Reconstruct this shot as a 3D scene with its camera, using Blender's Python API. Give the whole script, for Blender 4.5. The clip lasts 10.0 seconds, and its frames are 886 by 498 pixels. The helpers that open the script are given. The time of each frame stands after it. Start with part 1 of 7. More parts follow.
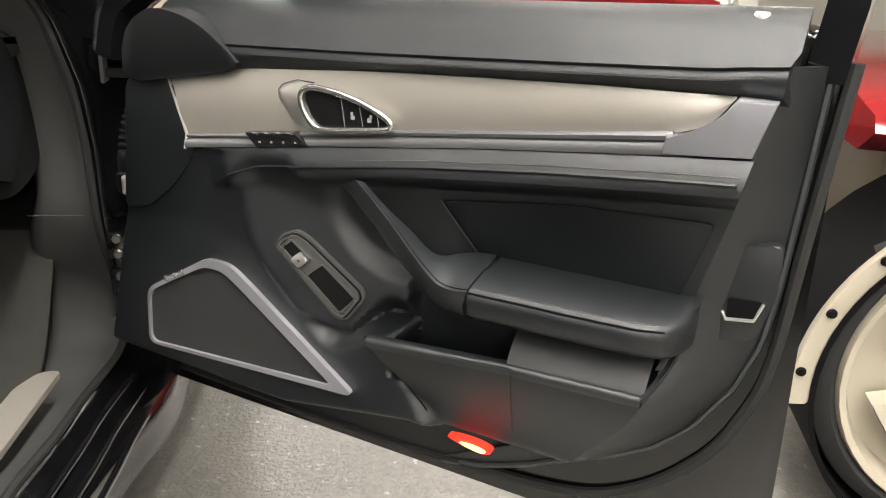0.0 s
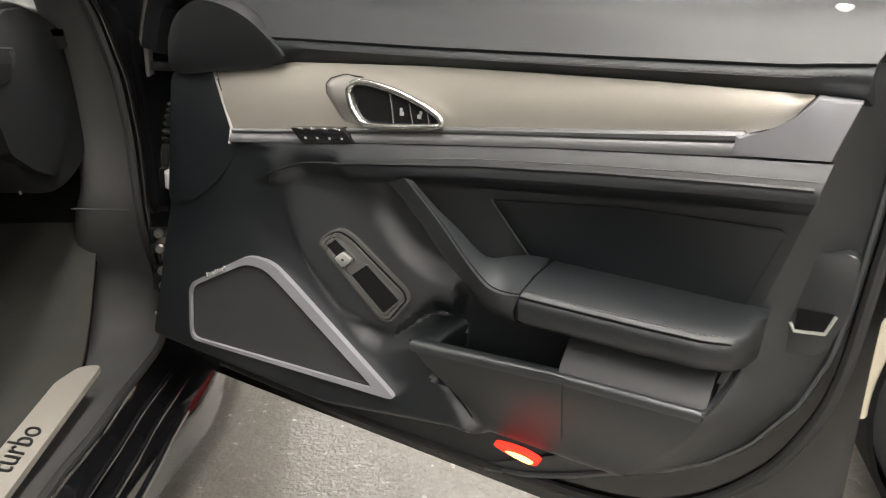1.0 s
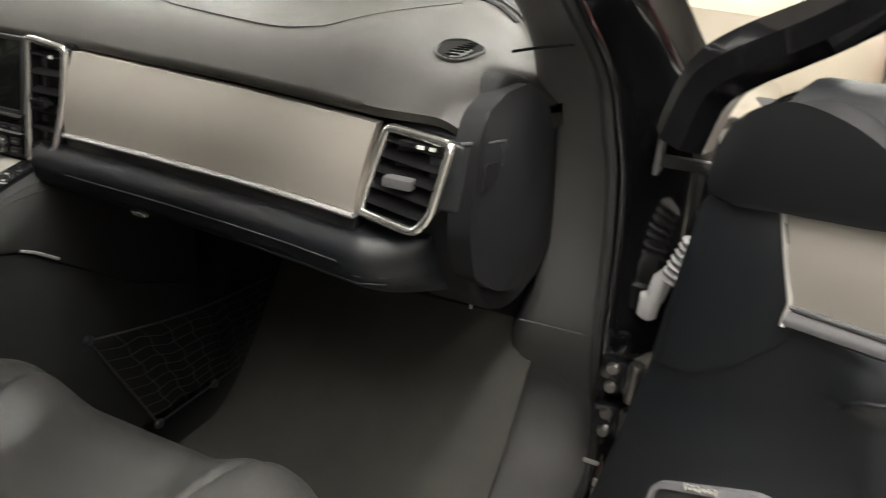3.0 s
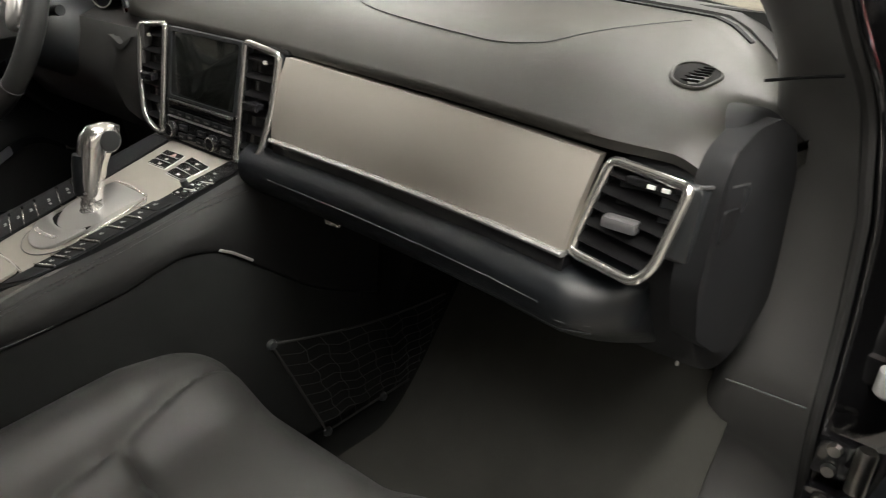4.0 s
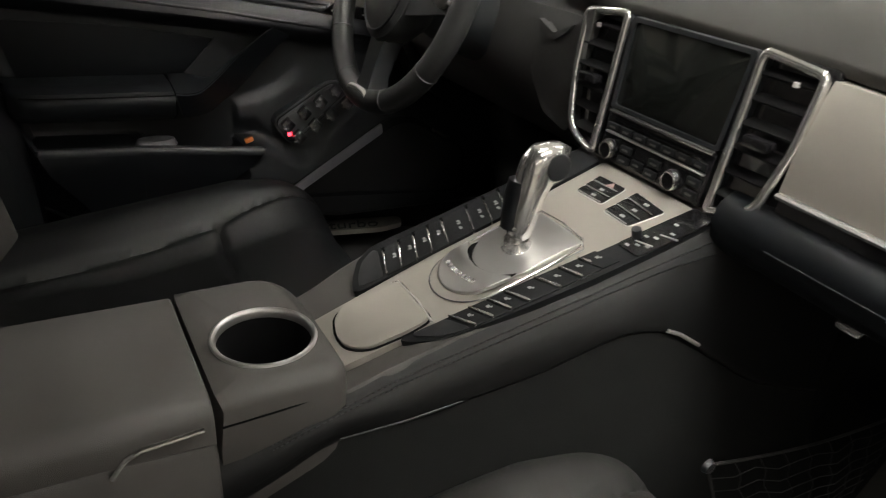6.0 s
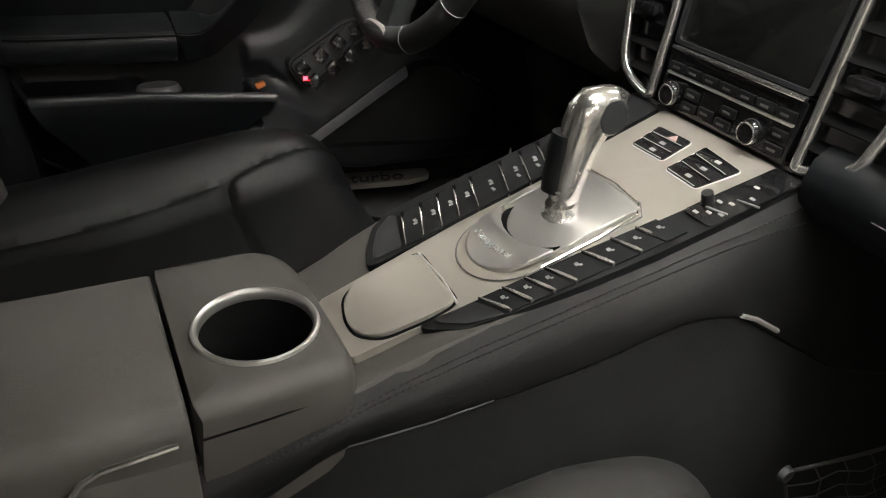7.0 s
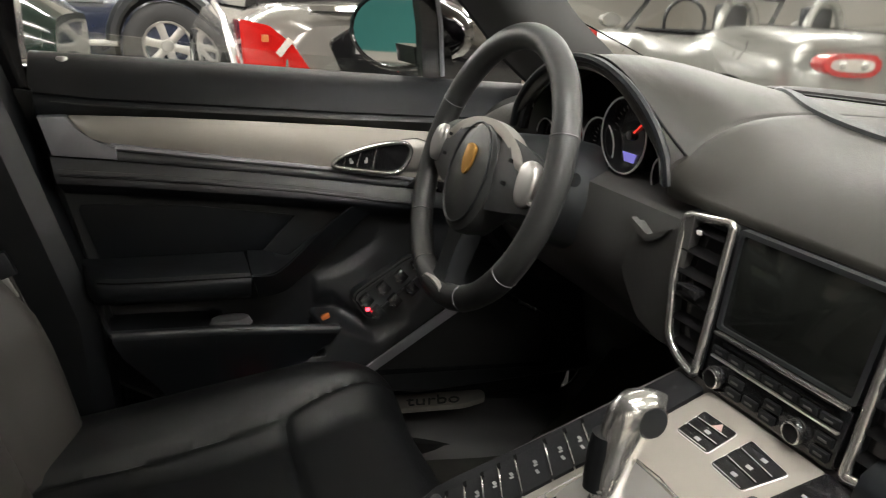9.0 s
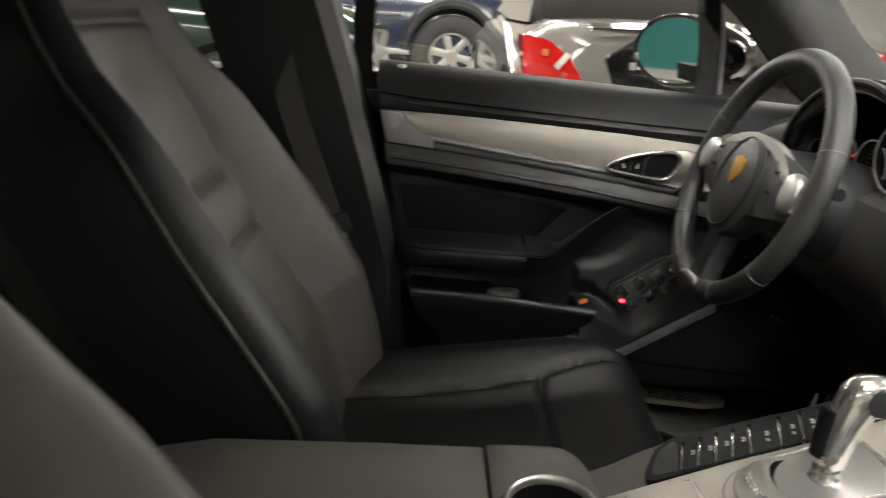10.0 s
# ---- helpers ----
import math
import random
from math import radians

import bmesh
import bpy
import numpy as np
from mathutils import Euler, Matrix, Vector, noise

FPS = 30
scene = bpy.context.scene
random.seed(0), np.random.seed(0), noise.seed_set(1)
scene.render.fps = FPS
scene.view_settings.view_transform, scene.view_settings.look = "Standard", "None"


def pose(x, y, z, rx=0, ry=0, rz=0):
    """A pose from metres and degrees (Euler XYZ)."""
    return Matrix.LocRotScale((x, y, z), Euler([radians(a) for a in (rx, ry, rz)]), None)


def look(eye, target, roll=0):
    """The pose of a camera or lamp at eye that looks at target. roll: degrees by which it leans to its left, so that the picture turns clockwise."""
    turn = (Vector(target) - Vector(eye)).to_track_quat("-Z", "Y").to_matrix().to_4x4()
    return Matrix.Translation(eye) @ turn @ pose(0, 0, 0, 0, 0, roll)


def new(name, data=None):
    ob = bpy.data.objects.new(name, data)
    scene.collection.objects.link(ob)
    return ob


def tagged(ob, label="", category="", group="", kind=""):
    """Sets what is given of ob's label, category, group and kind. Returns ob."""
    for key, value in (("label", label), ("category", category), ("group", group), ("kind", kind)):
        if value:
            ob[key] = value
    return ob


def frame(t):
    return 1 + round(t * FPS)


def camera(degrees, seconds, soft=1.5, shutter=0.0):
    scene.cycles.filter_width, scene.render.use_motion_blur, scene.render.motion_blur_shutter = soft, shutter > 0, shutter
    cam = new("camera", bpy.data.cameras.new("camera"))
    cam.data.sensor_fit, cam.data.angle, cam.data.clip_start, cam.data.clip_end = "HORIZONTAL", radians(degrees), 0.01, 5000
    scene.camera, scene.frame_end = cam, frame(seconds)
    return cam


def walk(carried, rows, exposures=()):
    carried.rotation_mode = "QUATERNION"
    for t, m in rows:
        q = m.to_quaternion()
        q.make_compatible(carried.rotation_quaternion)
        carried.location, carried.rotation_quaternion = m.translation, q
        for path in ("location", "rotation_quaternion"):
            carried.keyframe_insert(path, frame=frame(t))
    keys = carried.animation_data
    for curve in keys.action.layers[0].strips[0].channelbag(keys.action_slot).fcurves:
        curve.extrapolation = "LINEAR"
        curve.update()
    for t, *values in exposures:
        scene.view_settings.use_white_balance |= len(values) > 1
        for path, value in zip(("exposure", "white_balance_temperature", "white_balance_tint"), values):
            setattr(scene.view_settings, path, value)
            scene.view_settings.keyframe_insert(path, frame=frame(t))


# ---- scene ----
cam = camera(61.9, 10.0, soft=1.0, shutter=0.3)
PATH = [
    (0, (1.129, -1.011, 0.978), (1.455, 0.811, 0.221), 3.5),
    (0.5, (1.127, -1.011, 0.967), (1.415, 0.815, 0.205), 3.4),
    (1, (1.115, -0.979, 0.969), (1.353, 0.852, 0.202), 3.5),
    (1.5, (1.076, -0.907, 0.971), (1.261, 0.933, 0.211), 3.7),
    (2, (1.006, -0.807, 0.976), (1.064, 1.048, 0.232), 3.8),
    (2.5, (0.932, -0.706, 0.986), (0.642, 1.116, 0.214), 3.5),
    (3, (0.916, -0.606, 0.993), (0.154, 1.063, 0.196), 3.4),
    (3.2, (0.908, -0.582, 0.991), (0.009, 1.012, 0.184), 3.0),
    (4.3, (0.781, -0.569, 0.992), (-0.371, 0.841, 0.165), 4.2),
    (4.5, (0.729, -0.575, 0.996), (-0.449, 0.797, 0.143), 4.5),
    (5, (0.64, -0.591, 0.997), (-0.669, 0.654, 0.138), 5.0),
    (5.5, (0.565, -0.578, 0.989), (-0.889, 0.495, 0.133), 4.7),
    (6, (0.504, -0.555, 0.964), (-1.028, 0.353, 0.054), 4.4),
    (6.2, (0.479, -0.549, 0.959), (-1.051, 0.317, 0.004), 3.8),
    (7.3, (0.402, -0.484, 0.924), (-1.1, 0.32, -0.122), 3.4),
    (7.5, (0.396, -0.477, 0.93), (-1.12, 0.332, -0.093), 3.2),
    (8, (0.387, -0.47, 0.983), (-1.225, 0.341, 0.122), 2.2),
    (8.5, (0.392, -0.476, 1.018), (-1.305, 0.312, 0.313), 1.8),
    (9, (0.406, -0.483, 1.026), (-1.355, 0.224, 0.395), 2.1),
    (9.5, (0.452, -0.521, 1.03), (-1.39, -0.034, 0.422), 2.9),
    (10, (0.561, -0.551, 1.038), (-1.338, -0.483, 0.413), 2.8),
]
walk(cam, [(t, look(eye, target, roll)) for t, eye, target, roll in PATH], [(0, 0.18), (2, 0.22), (3, 0.25), (4.4, 0.08), (5, 0.08), (6, 0.0), (7.4, 0.40), (8.2, 0.35), (9, 0.2), (10, 0.25)])

# ---- world and lamps ----
world = bpy.data.worlds.new("World")
scene.world = world
world.use_nodes = True
world.node_tree.nodes["Background"].inputs[0].default_value = (1.0, 0.95, 0.88, 1)
world.node_tree.nodes["Background"].inputs[1].default_value = 0.12


def tube_lamp(x, y, z, sx, sy, power):
    data = bpy.data.lights.new("ceiling_tube", "AREA")
    data.shape, data.size, data.size_y, data.energy = "RECTANGLE", sx, sy, power
    data.color = (1.0, 0.955, 0.885)
    ob = new("ceiling_tube_light", data)
    ob.location = (x, y, z)
    return ob


# The two at y -7.6 are added, unseen, for gloss on up-tilted trim.
LAMPS = ((0.25, -1.2, 60), (1.50, -0.9, 150), (2.6, -1.8, 25), (1.2, -3.6, 45), (4.4, 0.6, 30), (3.2, -7.6, 190), (-0.2, -7.6, 190), (2.4, 3.6, 40), (-0.4, 3.2, 34), (-3.4, 1.2, 35), (-2.8, -3.6, 35), (-4.6, 4.6, 200), (6.2, -3.0, 15), (-7.0, -1.0, 230), (-9.0, 3.4, 230), (-11.0, -3.0, 200), (5.0, 6.0, 160), (0.6, 6.5, 150))
for lx, ly, pw in LAMPS:
    tube_lamp(lx, ly, 3.12, 0.30, 3.0, pw)


# ---- materials ----
def M(name, col, rough=0.5, metal=0.0, var=0.12, scale=8.0, bump=0.0, bscale=300.0, spec=0.5, coat=0.0, stretch=(1, 1, 1), rvar=0.08, detail=4.0, bdist=0.002):
    m = bpy.data.materials.new(name)
    m.use_nodes = True
    nt = m.node_tree
    b = nt.nodes["Principled BSDF"]
    tc = nt.nodes.new("ShaderNodeTexCoord")
    mp = nt.nodes.new("ShaderNodeMapping")
    mp.inputs["Scale"].default_value = stretch
    nt.links.new(tc.outputs["Object"], mp.inputs[0])
    n1 = nt.nodes.new("ShaderNodeTexNoise")
    n1.inputs["Scale"].default_value, n1.inputs["Detail"].default_value = scale, detail
    nt.links.new(mp.outputs[0], n1.inputs["Vector"])
    n2 = nt.nodes.new("ShaderNodeTexNoise")
    n2.inputs["Scale"].default_value, n2.inputs["Detail"].default_value = bscale, 2.0
    nt.links.new(mp.outputs[0], n2.inputs["Vector"])
    mix = nt.nodes.new("ShaderNodeMix")
    mix.data_type = "RGBA"
    mix.inputs["A"].default_value = (*[c * (1 - var) for c in col], 1)
    mix.inputs["B"].default_value = (*[min(1, c * (1 + var)) for c in col], 1)
    add = nt.nodes.new("ShaderNodeMath")
    add.operation = "MULTIPLY_ADD"
    add.inputs[1].default_value, add.inputs[2].default_value = 0.35, 0.0
    nt.links.new(n2.outputs[0], add.inputs[0])
    s2 = nt.nodes.new("ShaderNodeMath")
    s2.operation = "MULTIPLY_ADD"
    s2.inputs[1].default_value = 0.65
    nt.links.new(n1.outputs[0], s2.inputs[0])
    nt.links.new(add.outputs[0], s2.inputs[2])
    nt.links.new(s2.outputs[0], mix.inputs["Factor"])
    nt.links.new(mix.outputs["Result"], b.inputs["Base Color"])
    mr = nt.nodes.new("ShaderNodeMapRange")
    mr.inputs["To Min"].default_value, mr.inputs["To Max"].default_value = max(0.02, rough - rvar), min(1.0, rough + rvar)
    nt.links.new(n1.outputs[0], mr.inputs[0])
    nt.links.new(mr.outputs[0], b.inputs["Roughness"])
    b.inputs["Metallic"].default_value = metal
    b.inputs["Specular IOR Level"].default_value = spec
    b.inputs["Coat Weight"].default_value = coat
    b.inputs["Coat Roughness"].default_value = 0.05
    if bump:
        bp = nt.nodes.new("ShaderNodeBump")
        bp.inputs["Strength"].default_value, bp.inputs["Distance"].default_value = bump, bdist
        nt.links.new(n2.outputs[0], bp.inputs["Height"])
        nt.links.new(bp.outputs[0], b.inputs["Normal"])
    return m


def emit(name, col, strength):
    m = bpy.data.materials.new(name)
    m.use_nodes = True
    b = m.node_tree.nodes["Principled BSDF"]
    b.inputs["Base Color"].default_value = (*col, 1)
    b.inputs["Emission Color"].default_value = (*col, 1)
    b.inputs["Emission Strength"].default_value = strength
    return m


def glassy(name, col, rough=0.02, ior=1.45, alpha=0.2):
    m = bpy.data.materials.new(name)
    m.use_nodes = True
    b = m.node_tree.nodes["Principled BSDF"]
    b.inputs["Base Color"].default_value = (*col, 1)
    b.inputs["Roughness"].default_value = rough
    b.inputs["Transmission Weight"].default_value = 1.0
    b.inputs["IOR"].default_value = ior
    return m


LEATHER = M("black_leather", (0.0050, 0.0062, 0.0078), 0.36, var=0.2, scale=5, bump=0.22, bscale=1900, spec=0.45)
LEATHER_G = M("grey_black_leather", (0.0215, 0.0206, 0.0178), 0.38, var=0.18, scale=4, bump=0.22, bscale=1900)
PLASTIC = M("black_plastic", (0.0046, 0.0060, 0.0078), 0.40, var=0.18, scale=6, bump=0.3, bscale=1800, spec=0.8)
SOFT = M("soft_touch_plastic", (0.0150, 0.0172, 0.0195), 0.36, var=0.16, scale=5, bump=0.25, bscale=1200, spec=1.0)
# Black seat leather with the light on the passenger cushion in its colour.
LEATHER_P = M("lit_seat_leather", (0.042, 0.042, 0.041), 0.33, var=0.2, scale=4, bump=0.22, bscale=1900)
# Armrest grey; also the lit leather of seat backs and console shoulders.
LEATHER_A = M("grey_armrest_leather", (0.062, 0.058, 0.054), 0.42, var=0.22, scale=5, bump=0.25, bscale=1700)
LEATHER_S = M("dark_grey_leather", (0.0095, 0.0112, 0.0132), 0.40, var=0.2, scale=5, bump=0.25, bscale=1700, spec=0.5)
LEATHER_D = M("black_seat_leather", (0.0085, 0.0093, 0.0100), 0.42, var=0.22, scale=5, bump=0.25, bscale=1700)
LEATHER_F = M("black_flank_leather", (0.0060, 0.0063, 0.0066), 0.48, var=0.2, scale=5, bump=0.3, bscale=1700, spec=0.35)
LEATHER_R = M("smooth_wheel_leather", (0.026, 0.0268, 0.0270), 0.32, var=0.2, scale=6, bump=0.2, bscale=1900)
BRUSH = M("brushed_metal", (0.52, 0.50, 0.47), 0.32, metal=0.85, var=0.12, scale=5, stretch=(1, 1, 14), bump=0.1, bscale=300)
# Dark plastic, near-black so that it also carries the shade of cavities.
DARK = M("dark_plastic_and_shade", (0.004, 0.004, 0.0045), 0.8, var=0.1, spec=0.12)
MATT = M("matt_black_plastic", (0.0042, 0.0048, 0.0060), 0.62, var=0.15, scale=6, bump=0.2, bscale=1400, spec=0.3)
GLOSS = M("gloss_black_paint", (0.006, 0.006, 0.007), 0.12, var=0.2, coat=1.0, rvar=0.04)
JAMB = M("black_jamb_paint", (0.004, 0.004, 0.0044), 0.13, var=0.2, rvar=0.04, spec=0.45, coat=0.8)
POLISH = M("polished_metal", (0.78, 0.77, 0.75), 0.18, metal=0.95, var=0.05, rvar=0.05)
ICON = M("grey_print", (0.30, 0.30, 0.29), 0.6, var=0.05)
KNEE = M("grey_soft_plastic", (0.050, 0.050, 0.049), 0.42, var=0.12, scale=6, bump=0.25, bscale=1300)
PIANO = M("gloss_black_trim", (0.010, 0.010, 0.011), 0.18, var=0.2, coat=0.6, rvar=0.05)
TRIM = M("satin_champagne_trim", (0.39, 0.366, 0.326), 0.42, metal=0.55, var=0.05, scale=3, bump=0.05, bscale=700)
CAP = M("satin_silver_trim", (0.36, 0.36, 0.39), 0.33, metal=0.6, var=0.06, scale=4)
# Satin black plastic with its sheen put into the base colour.
SWITCHP = M("sheen_switch_plastic", (0.060, 0.060, 0.058), 0.28, var=0.08, scale=5, spec=0.6)
STRIP = M("dark_silver_strip", (0.15, 0.15, 0.155), 0.34, metal=0.5, var=0.08, scale=4)
CHROME = M("chrome", (0.82, 0.81, 0.79), 0.18, metal=0.75, var=0.05, rvar=0.05)
SATIN = M("satin_chrome", (0.66, 0.65, 0.63), 0.30, metal=0.75, var=0.06, rvar=0.06)
CARPET = M("black_carpet", (0.0130, 0.0136, 0.0134), 0.95, var=0.4, scale=25, bump=0.5, bscale=1500, spec=0.08)
RUBBER = M("black_rubber", (0.014, 0.014, 0.014), 0.7, var=0.2, scale=12)
GRILLE = M("speaker_grille_black", (0.014, 0.0145, 0.015), 0.55, var=0.15, bump=0.8, bscale=1500)
HEAD = M("headliner_fabric", (0.10, 0.10, 0.095), 0.9, var=0.12, scale=30, bump=0.4, bscale=900, spec=0.2)
THREAD = M("grey_thread", (0.085, 0.083, 0.080), 0.8)
WHITE = M("white_print", (0.72, 0.72, 0.70), 0.6, var=0.05)
SCREEN = M("display_glass", (0.010, 0.011, 0.010), 0.12, var=0.1, coat=0.5, rvar=0.03)
GLASS = glassy("clear_glass", (0.93, 0.96, 0.95))
FLOOR = M("grey_epoxy_floor", (0.198, 0.191, 0.174), 0.24, var=0.35, scale=45, bump=0.8, bscale=110, rvar=0.10, spec=0.9, detail=6, bdist=0.004)
FLOOR_D = M("darker_garage_floor", (0.10, 0.098, 0.093), 0.40, var=0.2, scale=8, bump=0.6, bscale=90, rvar=0.1)
WALL = M("white_wall_paint", (0.74, 0.71, 0.65), 0.8, var=0.05, scale=2, bump=0.1, bscale=120)
CEIL = M("ceiling_paint", (0.55, 0.53, 0.5), 0.85, var=0.06, scale=2)
RED = M("red_car_paint", (0.21, 0.010, 0.012), 0.14, var=0.1, coat=1.0, rvar=0.05)
CREAM = M("cream_car_paint", (0.45, 0.405, 0.32), 0.35, var=0.06, coat=0.6)
SILVER = M("silver_car_paint", (0.30, 0.295, 0.275), 0.3, metal=0.6, var=0.06, coat=0.8)
# Grey base stands for the ceiling mirrored in black paint.
GREY = M("grey_sheen_paint", (0.27, 0.26, 0.24), 0.22, metal=0.4, var=0.06, coat=0.9)
BLUE = M("dark_blue_car_paint", (0.010, 0.014, 0.030), 0.25, var=0.1, coat=0.8)
TYRE = M("tyre_rubber", (0.020, 0.020, 0.020), 0.75, var=0.25, scale=15, bump=0.3, bscale=200)
REDLENS = M("red_lamp_lens", (0.55, 0.012, 0.010), 0.15, var=0.15, scale=40, coat=1.0)
CLEARLENS = M("pale_lamp_lens", (0.65, 0.60, 0.55), 0.15, var=0.25, scale=60, coat=1.0)
REDGLOW = emit("lit_red_lens", (1.0, 0.02, 0.01), 1.6)
HOTGLOW = emit("lit_lamp_core", (1.0, 0.50, 0.12), 5.0)
LED = emit("red_led", (1.0, 0.03, 0.05), 8.0)
TUBE = emit("lit_tube", (1.0, 0.95, 0.86), 9.0)
BLUEGLOW = emit("blue_display", (0.24, 0.22, 0.70), 0.5)
NEEDLE = emit("red_needle", (0.9, 0.05, 0.03), 1.0)
GOLD = M("gold_badge", (0.75, 0.40, 0.10), 0.3, metal=0.8)
SILK = M("silk_silver_metal", (0.62, 0.61, 0.60), 0.34, metal=0.9, var=0.05, scale=6)
ORANGE = M("orange_plastic", (0.55, 0.16, 0.04), 0.5)
MIRROR = M("mirror_glass", (0.85, 0.86, 0.85), 0.03, metal=1.0, var=0.0, rvar=0.01)
TEAL = M("teal_panel", (0.05, 0.28, 0.27), 0.6)
STEEL = M("bare_steel", (0.45, 0.44, 0.42), 0.3, metal=1.0, var=0.15, scale=30)
GREYPL = M("grey_plastic_boot", (0.40, 0.40, 0.40), 0.6)
PILLAR = M("grey_pillar_trim", (0.066, 0.0655, 0.065), 0.46, var=0.10, scale=5, bump=0.25, bscale=1000)
MAT = M("grey_floor_mat", (0.043, 0.043, 0.039), 0.95, var=0.4, scale=16, bump=0.6, bscale=1200, spec=0.1)
GREEN = M("dark_green_car_paint", (0.008, 0.022, 0.016), 0.15, var=0.1, coat=1.0)
BAND = M("green_wall_paint", (0.03, 0.12, 0.09), 0.7, var=0.08, scale=3)
NET = M("black_net_cord", (0.020, 0.020, 0.019), 0.8)
WEB = M("seat_belt_webbing", (0.085, 0.083, 0.080), 0.65, var=0.15, scale=20, bump=0.6, bscale=900)


# ---- mesh helpers ----
def part(name, bm, material, parent=None, label="", smooth=40, bevel=0.0):
    if bevel:
        edges = [e for e in bm.edges if len(e.link_faces) == 2 and e.calc_face_angle(0) > 0.5]
        bmesh.ops.bevel(bm, geom=edges, offset=bevel, segments=2, affect="EDGES", profile=0.6, clamp_overlap=True)
    bmesh.ops.recalc_face_normals(bm, faces=bm.faces)
    me = bpy.data.meshes.new(name)
    bm.to_mesh(me)
    bm.free()
    me.materials.append(material)
    if smooth:
        for p in me.polygons:
            p.use_smooth = True
        me.set_sharp_from_angle(angle=radians(smooth))
    ob = new(name, me)
    if parent is not None:
        ob.parent = parent
    if label:
        ob["label"] = label
    return ob


def thing(name, label, category, m=None, group="", kind=""):
    ob = new(name)
    ob.empty_display_size = 0.1
    if m is not None:
        ob.matrix_world = m
    return tagged(ob, label, category, group, kind)


def box(c, s, bev=0.0, m=None):
    bm = bmesh.new()
    bmesh.ops.create_cube(bm, size=1.0, matrix=Matrix.Translation(c) @ Matrix.Diagonal((*s, 1)))
    if bev:
        bmesh.ops.bevel(bm, geom=list(bm.edges), offset=bev, segments=2, affect="EDGES", profile=0.6, clamp_overlap=True)
    if m is not None:
        bm.transform(m)
    return bm


def join(*bms):
    out = bmesh.new()
    for b in bms:
        me = bpy.data.meshes.new("tmp")
        b.to_mesh(me)
        b.free()
        out.from_mesh(me)
        bpy.data.meshes.remove(me)
    return out


def prism(outline, fn, d0, d1, bev=0.0, seg=2):
    """A closed outline (a, b) carried from depth d0 to d1 by fn(a, b, d)."""
    bm = bmesh.new()
    lo = [bm.verts.new(fn(a, b, d0)) for a, b in outline]
    hi = [bm.verts.new(fn(a, b, d1)) for a, b in outline]
    n = len(outline)
    bm.faces.new(lo)
    top = bm.faces.new(hi)
    for i in range(n):
        bm.faces.new((lo[i], lo[(i + 1) % n], hi[(i + 1) % n], hi[i]))
    if bev:
        bmesh.ops.bevel(bm, geom=list(top.edges), offset=bev, segments=seg, affect="EDGES", profile=0.6, clamp_overlap=True)
    return bm


def ring_prism(outer, inner, fn, d0, d1):
    """A frame between two outlines of the same length."""
    bm = bmesh.new()
    n = len(outer)
    a, b = [bm.verts.new(fn(*p, d0)) for p in outer], [bm.verts.new(fn(*p, d1)) for p in outer]
    c, d = [bm.verts.new(fn(*p, d0)) for p in inner], [bm.verts.new(fn(*p, d1)) for p in inner]
    for i in range(n):
        j = (i + 1) % n
        bm.faces.new((a[i], a[j], b[j], b[i]))
        bm.faces.new((b[i], b[j], d[j], d[i]))
        bm.faces.new((d[i], d[j], c[j], c[i]))
        bm.faces.new((c[i], c[j], a[j], a[i]))
    return bm


def loft(rings, closed=True, caps=True):
    bm = bmesh.new()
    vs = [[bm.verts.new(p) for p in r] for r in rings]
    n = len(rings[0])
    for i in range(len(rings) - 1):
        for j in range(n if closed else n - 1):
            k = (j + 1) % n
            bm.faces.new((vs[i][j], vs[i][k], vs[i + 1][k], vs[i + 1][j]))
    if caps and closed:
        bm.faces.new(vs[0])
        bm.faces.new(list(reversed(vs[-1])))
    return bm


def tube(path, radius, n=10, flat=1.0, closed=False):
    pts = [Vector(p) for p in path]
    rs = radius if isinstance(radius, (list, tuple)) else [radius] * len(pts)
    rings, up = [], Vector((0.13, 0.21, 0.97)).normalized()
    k = len(pts)
    for i, p in enumerate(pts):
        if closed:
            t = (pts[(i + 1) % k] - pts[i - 1]).normalized()
        else:
            t = (pts[min(i + 1, k - 1)] - pts[max(i - 1, 0)]).normalized()
        a = up - t * up.dot(t)
        if a.length < 1e-4:
            a = t.orthogonal()
        a.normalize()
        b = t.cross(a)
        rings.append([p + (a * math.cos(q) * flat + b * math.sin(q)) * rs[i] for q in [2 * math.pi * j / n for j in range(n)]])
        up = a
    if closed:
        rings.append(rings[0])
    bm = loft(rings, True, not closed)
    if closed:
        bmesh.ops.remove_doubles(bm, verts=bm.verts, dist=1e-6)
    return bm


def lathe(profile, n=32, m=None, closed=False):
    bm = bmesh.new()
    vs = [[bm.verts.new((r * math.cos(2 * math.pi * j / n), r * math.sin(2 * math.pi * j / n), z)) for j in range(n)] for r, z in profile]
    k = len(profile)
    for i in range(k if closed else k - 1):
        for j in range(n):
            bm.faces.new((vs[i][j], vs[i][(j + 1) % n], vs[(i + 1) % k][(j + 1) % n], vs[(i + 1) % k][j]))
    if not closed:
        if profile[0][0] > 1e-5:
            bm.faces.new(vs[0])
        if profile[-1][0] > 1e-5:
            bm.faces.new(vs[-1])
    bmesh.ops.remove_doubles(bm, verts=bm.verts, dist=1e-6)
    if m is not None:
        bm.transform(m)
    return bm


